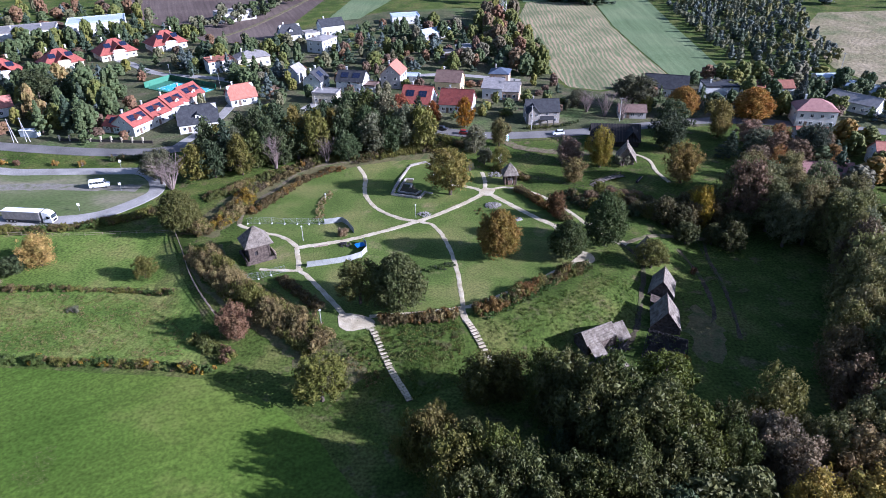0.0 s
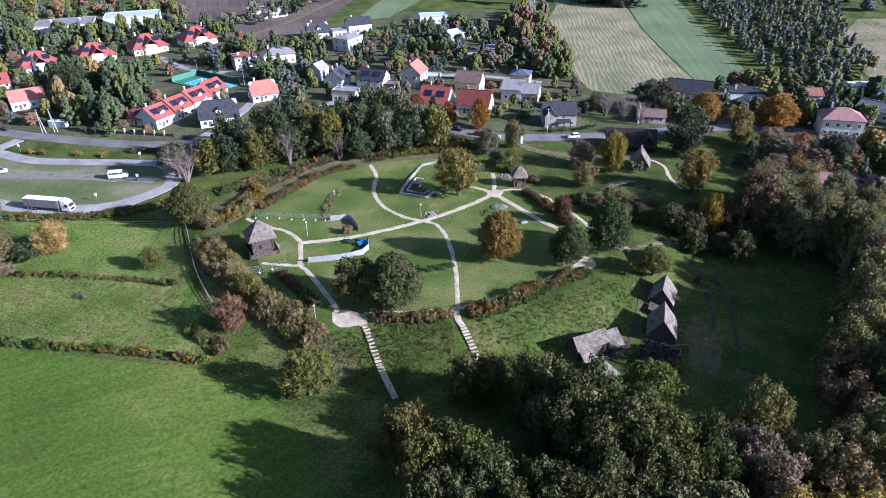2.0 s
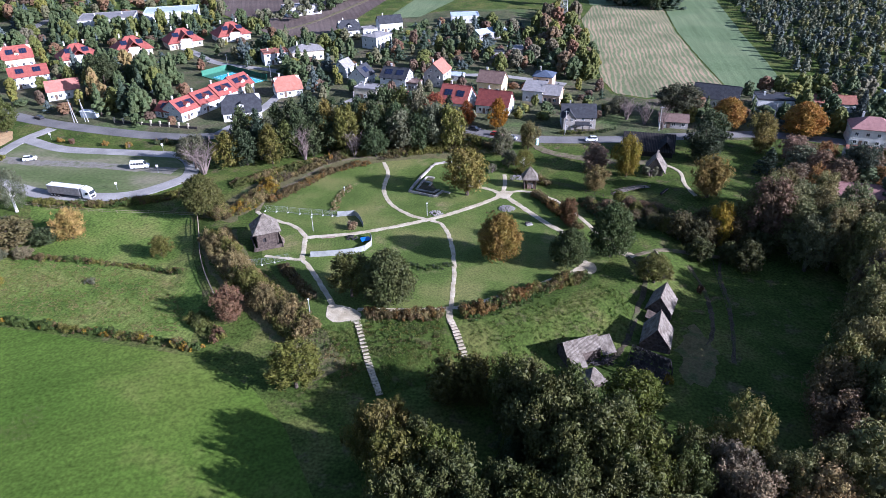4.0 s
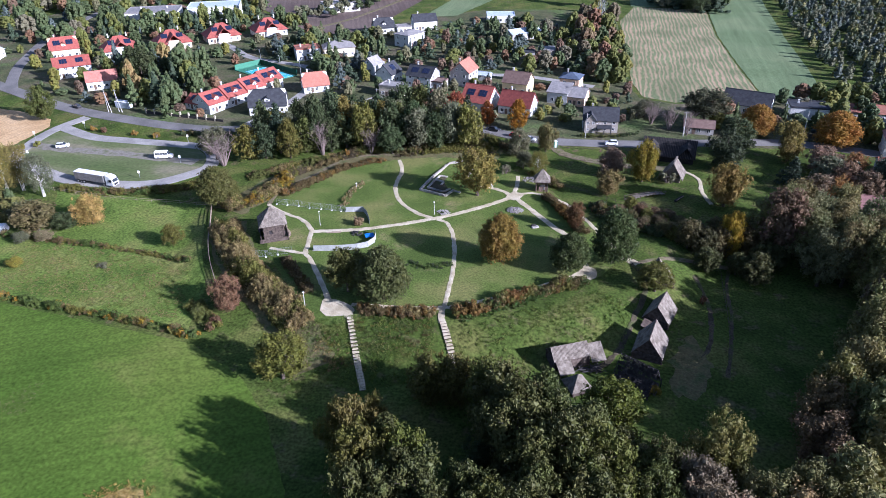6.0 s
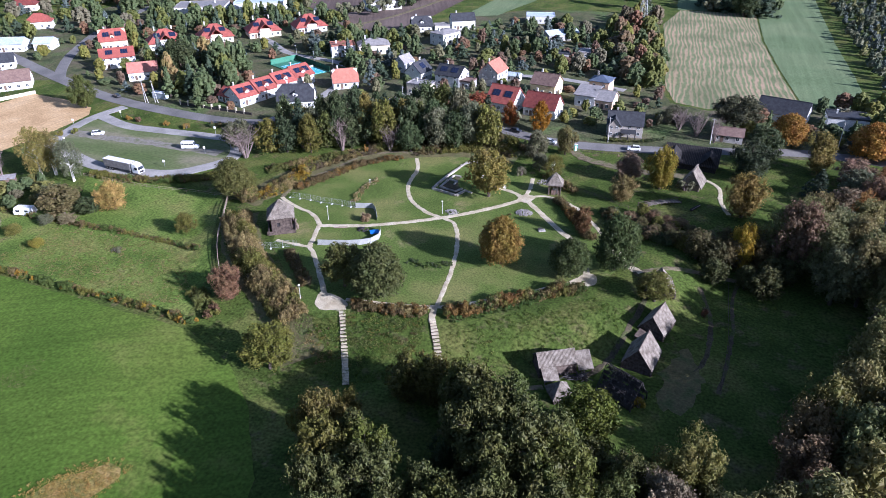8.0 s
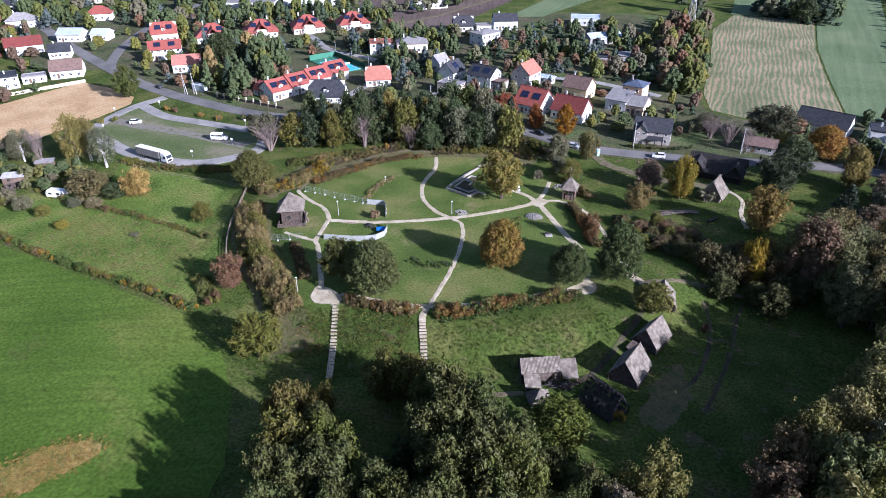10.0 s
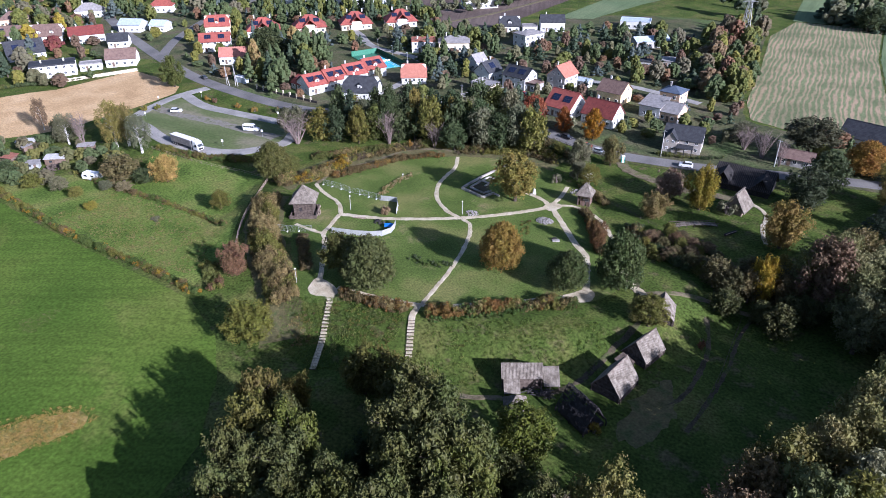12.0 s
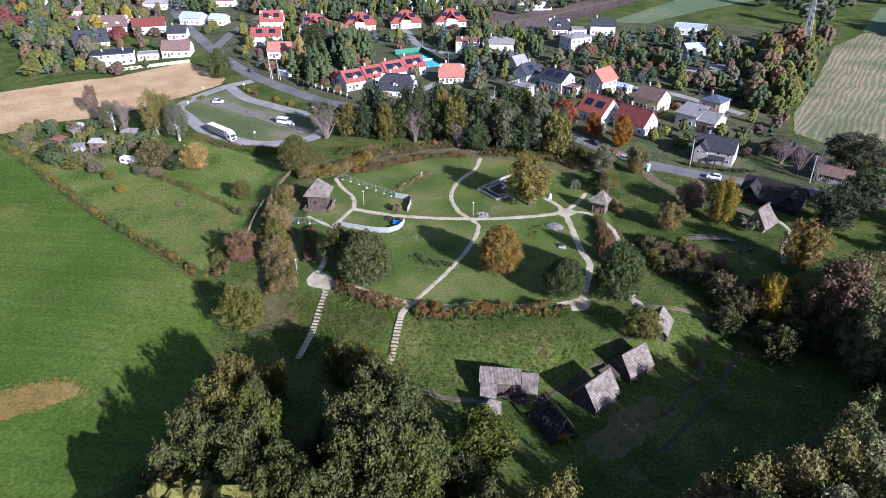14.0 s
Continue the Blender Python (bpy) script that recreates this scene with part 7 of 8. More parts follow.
# the bare charred roof frame
fr = thing("roof_skeleton", "blackened bare roof frame of rafters and laths", "ruin", 45.9, 109.7, -4.0, -32)
W, half, eave, rise = 3.9, 2.9, 0.7, 5.0
for s in (-1, 1):
    for i in range(9):
        x = -W + 2 * W * i / 8
        bm = bmesh.new()
        cyl(bm, (x, s * half, eave), (x, 0, eave + rise), 0.085, 0.07, 6)
        part("rafter", bm, M["char"], fr)
    for j in range(13):
        u = (j + 0.5) / 13
        bm = bmesh.new()
        rng = random.Random(j * 3 + s)
        a, b = -W - 0.2 + rng.uniform(0, 0.9), W + 0.2 - rng.uniform(0, 0.9)
        y, z = s * half * (1 - u), eave + rise * u
        cyl(bm, (a, y + s * 0.1, z + 0.07), (b, y + s * 0.1, z + 0.07 + rng.uniform(-0.1, 0.1)), 0.05, n=5)
        part("lath", bm, M["char"], fr)
    bm = bmesh.new()
    rng = random.Random(55 + s)
    for j in range(150):
        u, x = rng.uniform(0.03, 0.9), rng.uniform(-W, W * 0.9)
        ww, uu = rng.uniform(0.3, 0.8), rng.uniform(0.04, 0.1)
        pts = [(x, s * (half * (1 - u) + 0.17), eave + rise * u + 0.14), (x + ww, s * (half * (1 - u) + 0.17), eave + rise * u + 0.14), (x + ww, s * (half * (1 - u - uu) + 0.17), eave + rise * (u + uu) + 0.14), (x, s * (half * (1 - u - uu) + 0.17), eave + rise * (u + uu) + 0.14)]
        slab(bm, pts if s < 0 else pts[::-1], 0.03)
    ob = part("shingle_remnant", bm, M["char" if s > 0 else "black_roof"], fr, "scattered remnants of burnt shingles")
    ob["kind"] = "stuff"
for s in (-1, 1):
    for i in range(3):
        bm = bmesh.new()
        cyl(bm, (-W + W * i, s * half * 0.93, -0.4), (-W + W * i, s * half * 0.93, eave + 0.3), 0.14, n=6)
        part("post", bm, M["char"], fr)
bm = bmesh.new()
box(bm, 0, 0, 0.35, 2 * W - 0.4, 2 * half - 0.8, 1.1, bevel=0.2)
part("rubble_fill", bm, M["char"], fr)
plant("shrub", 58.6, 200.6, 4.2, 2.8, GREY_GREEN, "shrub", "grey-green bush beside the thatched hut", "shrub", "park shrubs")
plant("shrub", 49.2, 107.2, 2.0, 1.3, YELLOW, "shrub", "yellow-green creeper on the charred frame", "shrub", "park shrubs")

# the thatched hut and the black barn to the east
th = thing("thatched_hut", "timber hut with steep brown-grey thatched gable roof", "hut", 60.7, 204.1, height(60.7, 204.1), 76)
th.scale = (1.2, 1.2, 1.12)
log_walls(th, 2.4, 1.9, -0.3, 1.7, M["log_pale"], gable=4.4)
for q in (-1, 1):
    c = [(-3.1, q * 2.75, 1.0), (3.3, q * 2.75, 1.0), (2.3, 0, 5.3), (-2.9, 0, 5.3)]
    roof_part(th, "roof_slope", [c if q < 0 else c[::-1]], 0.3, M["thatch"], 90 + q, 0.2)
bm = bmesh.new()
for i in range(7):
    box(bm, -2.7 + 0.82 * i, 0, 5.38, 0.7, 0.5, 0.22, bevel=0.05)
part("ridge_cap", bm, M["thatch"], th)
for q in (-1, 1):
    bm = bmesh.new()
    cyl(bm, (3.0, q * 1.9, -0.3), (3.0, q * 1.9, 2.2), 0.12, n=6)
    part("post", bm, M["log_pale"], th)
barn = thing("black_barn", "large barn with black gabled roof and shade-darkened walls", "barn", 60.6, 220.6, height(60.6, 220.6), -8)
# Walls and gablets take the roof's black in place of tree shade.
log_walls(barn, 7.6, 4.2, -0.4, 2.6, M["black_roof"], gable=6.4)
roof_part(barn, "roof_slope", [[(-8.4, -5.2, 2.0), (8.4, -5.2, 2.0), (8.4, 0, 6.6), (-8.4, 0, 6.6)], [(8.4, 5.2, 2.0), (-8.4, 5.2, 2.0), (-8.4, 0, 6.6), (8.4, 0, 6.6)]], 0.5, M["black_roof"], 95, 0.12)
for s in (-1, 1):
    bm = bmesh.new()
    for q in (-1, 1):
        pts = [(s * 5.4 + q * 2.4, -5.3, 2.6), (s * 5.4, -5.3, 5.6), (s * 5.4, 0, 6.3), (s * 5.4 + q * 2.4, -1.5, 4.8)]
        slab(bm, pts if q < 0 else pts[::-1], 0.12)
    part("gablet", bm, M["black_roof"], barn)

# the timber walkway over the moat
br = thing("timber_bridge", "grey timber footbridge with plank deck and rails", "footbridge", 51.5, 189.2, height(51.5, 189.2) + 0.5, 31)
for i in range(34):
    bm = bmesh.new() if i == 0 else bm
    if i == 0:
        box(bm, 0, 0, 0, 0.34, 2.0, 0.07)
        deck = finish("deck_plank", bm, M["shingle"])
    ob = part("deck_plank", deck, None, br)
    ob.matrix_basis = pose(-6.4 + 0.385 * i, 0.05 * math.sin(i * 5.0), 0.3 - 0.0025 * (i - 17) ** 2, 0, 0, 2 * math.sin(i * 3.0))
for s in (-1, 1):
    bm = bmesh.new()
    cyl(bm, (-6.5, s * 0.95, 0.55), (6.6, s * 0.95, 0.55), 0.07, n=6)
    part("rail", bm, M["log"], br)
    for i in range(7):
        bm = bmesh.new()
        cyl(bm, (-6.3 + 2.1 * i, s * 0.95, -1.5), (-6.3 + 2.1 * i, s * 0.95, 0.6), 0.08, n=6)
        part("post", bm, M["log"], br)
bn = thing("dugout", "long dark wooden trough with a white rim on the grass", "trough", 61, 188.8, height(61, 188.8), 57)
bm = bmesh.new()
box(bm, 0, 0, 0.35, 4.2, 0.8, 0.6, bevel=0.15)
part("body", bm, M["black_roof"], bn)
bm = bmesh.new()
box(bm, 0, -0.42, 0.68, 4.2, 0.12, 0.1)
part("rim", bm, M["log_pale"], bn)


# ---- fences ----
def sheet_fence(label, line, tall=1.65):
    root = thing("panel_fence", label, "fence")
    pts = []
    for (ax, ay), (bx, by) in zip(line, line[1:]):
        n = max(1, round(math.hypot(bx - ax, by - ay) / 2.1))
        pts += [(ax + (bx - ax) * k / n, ay + (by - ay) * k / n) for k in range(n)]
    pts.append(line[-1])
    for (ax, ay), (bx, by) in zip(pts, pts[1:]):
        L, yaw = math.hypot(bx - ax, by - ay), math.degrees(math.atan2(by - ay, bx - ax))
        bm = bmesh.new()
        n = 16
        front, back = [], []
        for k in range(n + 1):
            x = L * k / n * 0.985
            y = 0.03 * (k % 2)
            front.append((bm.verts.new((x, y, 0.06)), bm.verts.new((x, y, tall))))
            back.append((bm.verts.new((x, y + 0.02, 0.06)), bm.verts.new((x, y + 0.02, tall))))
        for k in range(n):
            bm.faces.new((front[k][0], front[k + 1][0], front[k + 1][1], front[k][1]))
            bm.faces.new((back[k + 1][0], back[k][0], back[k][1], back[k + 1][1]))
            bm.faces.new((front[k][1], front[k + 1][1], back[k + 1][1], back[k][1]))
        ob = part("panel", bm, M["sheet_metal"], root)
        m = Matrix.Translation(on(ax, ay)) @ pose(0, 0, 0, 0, 0, yaw)
        ob.matrix_basis = m
        bm = bmesh.new()
        box(bm, 0, 0.12, 0.08, 0.7, 0.26, 0.16, bevel=0.03)
        cyl(bm, (0, 0.07, 0.1), (0, 0.07, tall), 0.025, n=6)
        ob = part("foot", bm, M["concrete"], root, "white concrete foot with steel post")
        ob.matrix_basis = m


sheet_fence("curved fence of pale corrugated metal panels", [(-33.0, 141.8), (-29.2, 142.6), (-25.6, 143.5), (-22.4, 144.7), (-20.0, 146.3), (-18.9, 149.0), (-19.3, 151.4), (-20.2, 153.4)])
sheet_fence("short fence of pale corrugated metal panels", [(-31.9, 164.4), (-29.6, 164.9), (-27.2, 165.5), (-25.6, 163.5), (-24.3, 161.0), (-23.2, 158.6)])


def mesh_fence(label, line):
    """Site fencing: wire panels in steel tubes on white blocks."""
    root = thing("site_fence", label, "fence")
    for (ax, ay), (bx, by) in zip(line, line[1:]):
        L, yaw = math.hypot(bx - ax, by - ay), math.degrees(math.atan2(by - ay, bx - ax))
        m = Matrix.Translation(on(ax, ay)) @ pose(0, 0, 0, 0, 0, yaw)
        bm = bmesh.new()
        for p, q in (((0.05, 0, 0.1), (0.05, 0, 1.9)), ((L - 0.05, 0, 0.1), (L - 0.05, 0, 1.9)), ((0.05, 0, 1.9), (L - 0.05, 0, 1.9)), ((0.05, 0, 0.2), (L - 0.05, 0, 0.2))):
            cyl(bm, p, q, 0.025, n=5)
        for k in range(1, 14):
            cyl(bm, (L * k / 14, 0, 0.2), (L * k / 14, 0, 1.9), 0.006, n=3)
        for k in range(1, 5):
            cyl(bm, (0.05, 0, 0.2 + 0.34 * k), (L - 0.05, 0, 0.2 + 0.34 * k), 0.006, n=3)
        ob = part("panel", bm, M["steel"], root)
        ob.matrix_basis = m
        ob["kind"] = "stuff"
        bm = bmesh.new()
        box(bm, 0, 0, 0.1, 0.75, 0.34, 0.22, bevel=0.05)
        part("block", bm, M["plastic_white"], root, "white footing block").matrix_basis = m @ pose(0, 0, 0, 0, 0, 90)


mesh_fence("wire mesh site fence on white footing blocks", [(-53.4, 165.6), (-50.1, 165.6), (-46.6, 165.5), (-43.0, 164.8), (-39.5, 164.8), (-36.2, 164.6), (-33.4, 164.4), (-31.9, 164.6)])
mesh_fence("wire mesh site fence below the tower", [(-47.5, 136.0), (-43.9, 136.8), (-41.2, 138.3), (-38, 139.8)])


def rail_fence(label, pts, tall, gap, material, rails=2, r=0.06):
    root = thing("rail_fence", label, "fence")
    line = spline(pts, gap)
    prev = None
    for p in line:
        bm = bmesh.new()
        cyl(bm, (0, 0, -0.3), (0, 0, tall + 0.05), r, r * 0.9, 6)
        part("post", bm, material, root).matrix_basis = Matrix.Translation(on(p.x, p.y))
        if prev is not None:
            for k in range(rails):
                bm = bmesh.new()
                z = tall * (k + 1) / rails - 0.06
                cyl(bm, on(prev.x, prev.y, z), on(p.x, p.y, z), r * 0.7, n=5)
                part("rail", bm, material, root)
        prev = p
    return root


rail_fence("pale timber rail fence along the bank", [(-72.3, 162.0), (-69.0, 155.5), (-65.5, 148.4), (-62.0, 141.0), (-57.5, 133.3), (-52.5, 126.2), (-47, 119)], 1.2, 2.4, M["log_pale"], 3, 0.09)
rail_fence("low roadside railing of dark timber", [(-3, 230.5), (6, 226.3), (16, 223.2), (26, 222), (36, 222.6), (46, 223.5)], 1.0, 2.6, M["log"], 2)
rail_fence("thin wire fence at the meadow edge", [(-128, 166), (-112, 164.5), (-98, 164), (-84, 164.5), (-73, 163.5)], 1.1, 4.0, M["log_pale"], 2, 0.05)
rail_fence("timber rail fence by the footbridge", [(28, 192), (33, 190), (38, 186.5), (43, 184)], 1.0, 2.0, M["log"], 2)
rail_fence("low wattle edge of the ditch", [(68.5, 156), (67.8, 146), (67.2, 136), (66, 126), (64.4, 116)], 0.5, 1.6, M["log"], 1)

# ---- ruins, stones and lamps ----
def stone_wall(root, a, b, width, tall, seed):
    """A low wall of rough stones: a core with stones set on and along it."""
    rng = random.Random(seed)
    ax, ay, bx, by = *a, *b
    L, ang = math.hypot(bx - ax, by - ay), math.atan2(by - ay, bx - ax)
    bm = bmesh.new()
    box(bm, L / 2, 0, tall * 0.42, L, width * 0.7, tall * 0.84)
    n = max(2, int(L / 0.62))
    rows = max(1, int(tall / 0.38))
    for j in range(rows):
        for k in range(n):
            x = (k + 0.5 + 0.5 * (j % 2)) * L / n
            if x > L:
                continue
            for s in (-1, 1):
                box(bm, x, s * width * 0.26, 0.2 + j * 0.36, L / n * rng.uniform(0.86, 1.0), width * 0.5, 0.36 * rng.uniform(0.9, 1.1), pose(0, 0, 0, rng.uniform(-4, 4), rng.uniform(-4, 4), 0), bevel=0.05)
    ob = part("stone_course", bm, M["ruin_stone"], root)
    ob["kind"] = "stuff"
    ob.matrix_basis = Matrix.Translation(on(ax, ay)) @ Matrix.Rotation(ang, 4, "Z")


sheet("bare_earth", [(-13.0, 183.4), (-12.0, 189.4), (-10.8, 192.8), (-8.6, 192.4), (-8.0, 187.6), (-5.8, 184.2), (-6.8, 180.9)], M["shade_earth"], "dark trodden earth inside the ruined walls", "earth", lift=0.08, step=2.5, ragged=0.6, round_=True)
ruin = thing("wall_ruin", "low pale stone wall foundations of a ruined building", "ruin")
RUIN = [((-14.4, 182.3), (-6.2, 179.3)), ((-6.2, 179.3), (-4.4, 183.4)), ((-14.4, 182.3), (-13.6, 187.6)), ((-13.6, 187.6), (-12.2, 193.8)), ((-12.2, 193.8), (-9.6, 203.0)), ((-9.6, 203.0), (-4.4, 205.6)), ((-12.6, 184.2), (-11.4, 190.2)), ((-11.4, 190.2), (-8.6, 189.2)),
        ((-8.6, 189.2), (-9.0, 187.0)), ((-11.4, 190.2), (-10.6, 193.6)), ((-10.6, 193.6), (-8.2, 193.0)), ((-12.6, 184.2), (-7.4, 182.2)), ((-7.4, 182.2), (-5.6, 184.4)), ((-4.4, 183.4), (-2.2, 182.4)), ((-1.6, 190.6), (-1.9, 195.6)), ((-1.9, 195.6), (-0.8, 200.6)), ((-0.8, 200.6), (-4.4, 205.6))]
for k, (a, b) in enumerate(RUIN):
    stone_wall(ruin, a, b, 0.8 if k < 6 else 0.6, 0.75 if k < 6 else 0.5, k)


def rubble(name, label, x, y, r, tall, n, seed, material="stone", size=0.3):
    rng = random.Random(seed)
    bm = bmesh.new()
    for i in range(n):
        a, q = rng.uniform(0, 6.28), math.sqrt(rng.random())
        s = size * rng.uniform(0.6, 1.3)
        z = tall * (1 - q * q) * rng.uniform(0.6, 1.0) + s * 0.3
        box(bm, 0, 0, 0, s * 1.3, s, s * 0.8, Matrix.Translation((q * r * math.cos(a), q * r * 0.8 * math.sin(a), z)) @ Euler((rng.uniform(0, 6), rng.uniform(0, 6), rng.uniform(0, 6))).to_matrix().to_4x4(), bevel=s * 0.18)
    root = thing(name, label, "stones", x, y, height(x, y))
    ob = part("stone", bm, M[material], root)
    ob["kind"] = "stuff"


rubble("stone_heap", "round heap of pale field stones on the lawn", 15.1, 173.6, 2.3, 0.75, 170, 1)
rubble("stone_heap", "row of grey stones beside the lamp post", -4.6, 168.8, 1.9, 0.4, 50, 2)
rubble("stone_heap", "dark rubble inside the fenced dig", -25.1, 152.6, 1.6, 0.5, 50, 3, "char")
rubble("stone_heap", "scattered pale stones by the timber hut", 17.5, 195.5, 2.4, 0.5, 60, 4)
sl = thing("stone_slab", "pale stone slab with a dark block on the lawn", "stones", 21.5, 164.5, height(21.5, 164.5), 25)
bm = bmesh.new()
box(bm, 0, 0, 0.18, 1.9, 1.3, 0.36, bevel=0.08)
part("slab", bm, M["stone"], sl)
bm = bmesh.new()
box(bm, -0.3, 0.5, 0.5, 1.3, 0.5, 0.5, bevel=0.1)
part("block", bm, M["black_roof"], sl)
st = thing("standing_stone", "upright pale standing stone beside the path", "stones", 6.2, 188.6, height(6.2, 188.6), 10)
bm = bmesh.new()
box(bm, 0, 0, 0.2, 1.3, 1.0, 0.5, bevel=0.12)
part("plinth", bm, M["stone"], st)
bm = bmesh.new()
cyl(bm, (0, 0, 0.3), (0.1, 0, 1.7), 0.5, 0.28, 9)
part("stone", bm, M["white"], st)
tb = thing("blue_cover", "bright blue sheet over a low frame", "cover", -20.9, 151.0, height(-20.9, 151.0) + 0.25, 28)
bm = bmesh.new()
slab(bm, ((-1.2, -0.9, 0.55), (1.2, -0.9, 0.55), (1.2, 0.9, 0.75), (-1.2, 0.9, 0.75)), 0.05)
part("sheet", bm, M["blue_sheet"], tb)
for sx in (-1, 1):
    for sy in (-1, 1):
        bm = bmesh.new()
        cyl(bm, (sx * 1.1, sy * 0.8, -0.1), (sx * 1.1, sy * 0.8, 0.6), 0.04, n=5)
        part("leg", bm, M["log"], tb)
bm_ = thing("beam", "pale squared beams lying on the grass", "beam", -31.2, 152.1, height(-31.2, 152.1), 15)
bm = bmesh.new()
box(bm, 0, 0, 0.12, 3.6, 0.3, 0.22, bevel=0.03)
part("beam", bm, M["log_pale"], bm_)
bm = bmesh.new()
box(bm, 0.6, 0.4, 0.12, 2.4, 0.25, 0.2, bevel=0.03)
part("beam", bm, M["log_pale"], bm_)


def lamp(x, y, tall, label="slim pale lamp post with small head", arm=0.0):
    root = thing("lamp_post", label, "lamp post", x, y, height(x, y), 20, "lamp posts")
    bm = bmesh.new()
    cyl(bm, (0, 0, -0.2), (0, 0, tall), 0.09, 0.06, 8)
    part("pole", bm, M["concrete"], root)
    bm = bmesh.new()
    cyl(bm, (0, 0, tall), (0, 0, tall + 0.12), 0.2, 0.26, 10)
    cyl(bm, (0, 0, tall + 0.12), (0, 0, tall + 0.28), 0.26, 0.05, 10)
    part("head", bm, M["plastic_white"], root)
    return root


for x, y, tall in ((-36.3, 155.4, 4.2), (-6.9, 167.3, 3.8), (-26.2, 118.3, 3.8), (73.1, 197.0, 4.0), (-33.9, 180.4, 1.6)):
    lamp(x, y, tall)


def road_sign(x, y, tall, plate):
    root = thing("road_sign", "white backed road sign on a steel pole", "road sign", x, y, height(x, y), 15, "road signs")
    bm = bmesh.new()
    cyl(bm, (0, 0, -0.2), (0, 0, tall), 0.05, n=6)
    part("pole", bm, M["steel"], root)
    bm = bmesh.new()
    box(bm, 0, -0.07, tall - 0.4, 0.75, 0.06, 0.85, bevel=0.02)
    part("plate", bm, M[plate], root)


for x, y, tall in ((-105.2, 177.2, 2.6), (-97.9, 189.5, 2.8), (-104.7, 206.6, 2.8), (-162.4, 201.0, 2.8), (-152.0, 185.0, 2.8), (-150.5, 212.8, 2.8)):
    road_sign(x, y, tall, "plastic_white")


def steps(label, a, b, width, n):
    """Earth steps edged with slabs: one slab a tread."""
    root = thing("garden_steps", label, "steps")
    (ax, ay), (bx, by) = a, b
    yaw = math.degrees(math.atan2(by - ay, bx - ax))
    L = math.hypot(bx - ax, by - ay) / n
    rng = random.Random(n)
    for k in range(n):
        t = (k + 0.5) / n
        x, y = ax + (bx - ax) * t, ay + (by - ay) * t
        bm = bmesh.new()
        box(bm, 0, 0, 0, L * 0.93, width * rng.uniform(0.85, 1.06), 0.34, bevel=0.05)
        ob = part("step", bm, M["sand"], root)
        ob.matrix_basis = Matrix.Translation(on(x, y, 0.03)) @ pose(0, 0, 0, 0, 2.0 * rng.uniform(-1, 1), yaw + rng.uniform(-2, 2))
        bm = bmesh.new()
        box(bm, L * 0.475, 0, -0.03, L * 0.05, width * 1.02, 0.26, bevel=0.02)
        ob = part("riser", bm, M["log"], root)
        ob.matrix_basis = Matrix.Translation(on(x, y, 0.03)) @ pose(0, 0, 0, 0, 0, yaw)


steps("long flight of sandy steps down the bank", (-15.1, 116.4), (-6.6, 98.0), 1.4, 24)
steps("flight of sandy steps down the south bank", (5.0, 118.6), (10.4, 107.2), 1.5, 16)

# ---- vehicles ----
def wheel(root, x, y, r, w=0.25):
    bm = bmesh.new()
    cyl(bm, (x, y - w / 2, r), (x, y + w / 2, r), r, n=14)
    wh = part("wheel", bm, M["black"], root)
    bm = bmesh.new()
    s = 1 if y > 0 else -1
    cyl(bm, (x, y + s * (w / 2 - 0.02), r), (x, y + s * (w / 2 + 0.03), r), r * 0.55, n=10)
    part("rim", bm, M["steel"], wh)


def body(bm, prof, width, tuck=0.0, top=None):
    """A shape from its side profile, its upper part drawn in."""
    zs = [z for _, z in prof]
    mid = (min(zs) + max(zs)) / 2
    a = [bm.verts.new((x, -width / 2 + (tuck if z > mid else 0), z)) for x, z in prof]
    b = [bm.verts.new((x, width / 2 - (tuck if z > mid else 0), z)) for x, z in prof]
    bm.faces.new(a)
    bm.faces.new(b[::-1])
    k = len(prof)
    for i in range(k):
        bm.faces.new((a[i], b[i], b[(i + 1) % k], a[(i + 1) % k]))
    bmesh.ops.recalc_face_normals(bm, faces=bm.faces)
    bmesh.ops.bevel(bm, geom=bm.edges[:], offset=0.06, segments=1, affect="EDGES")


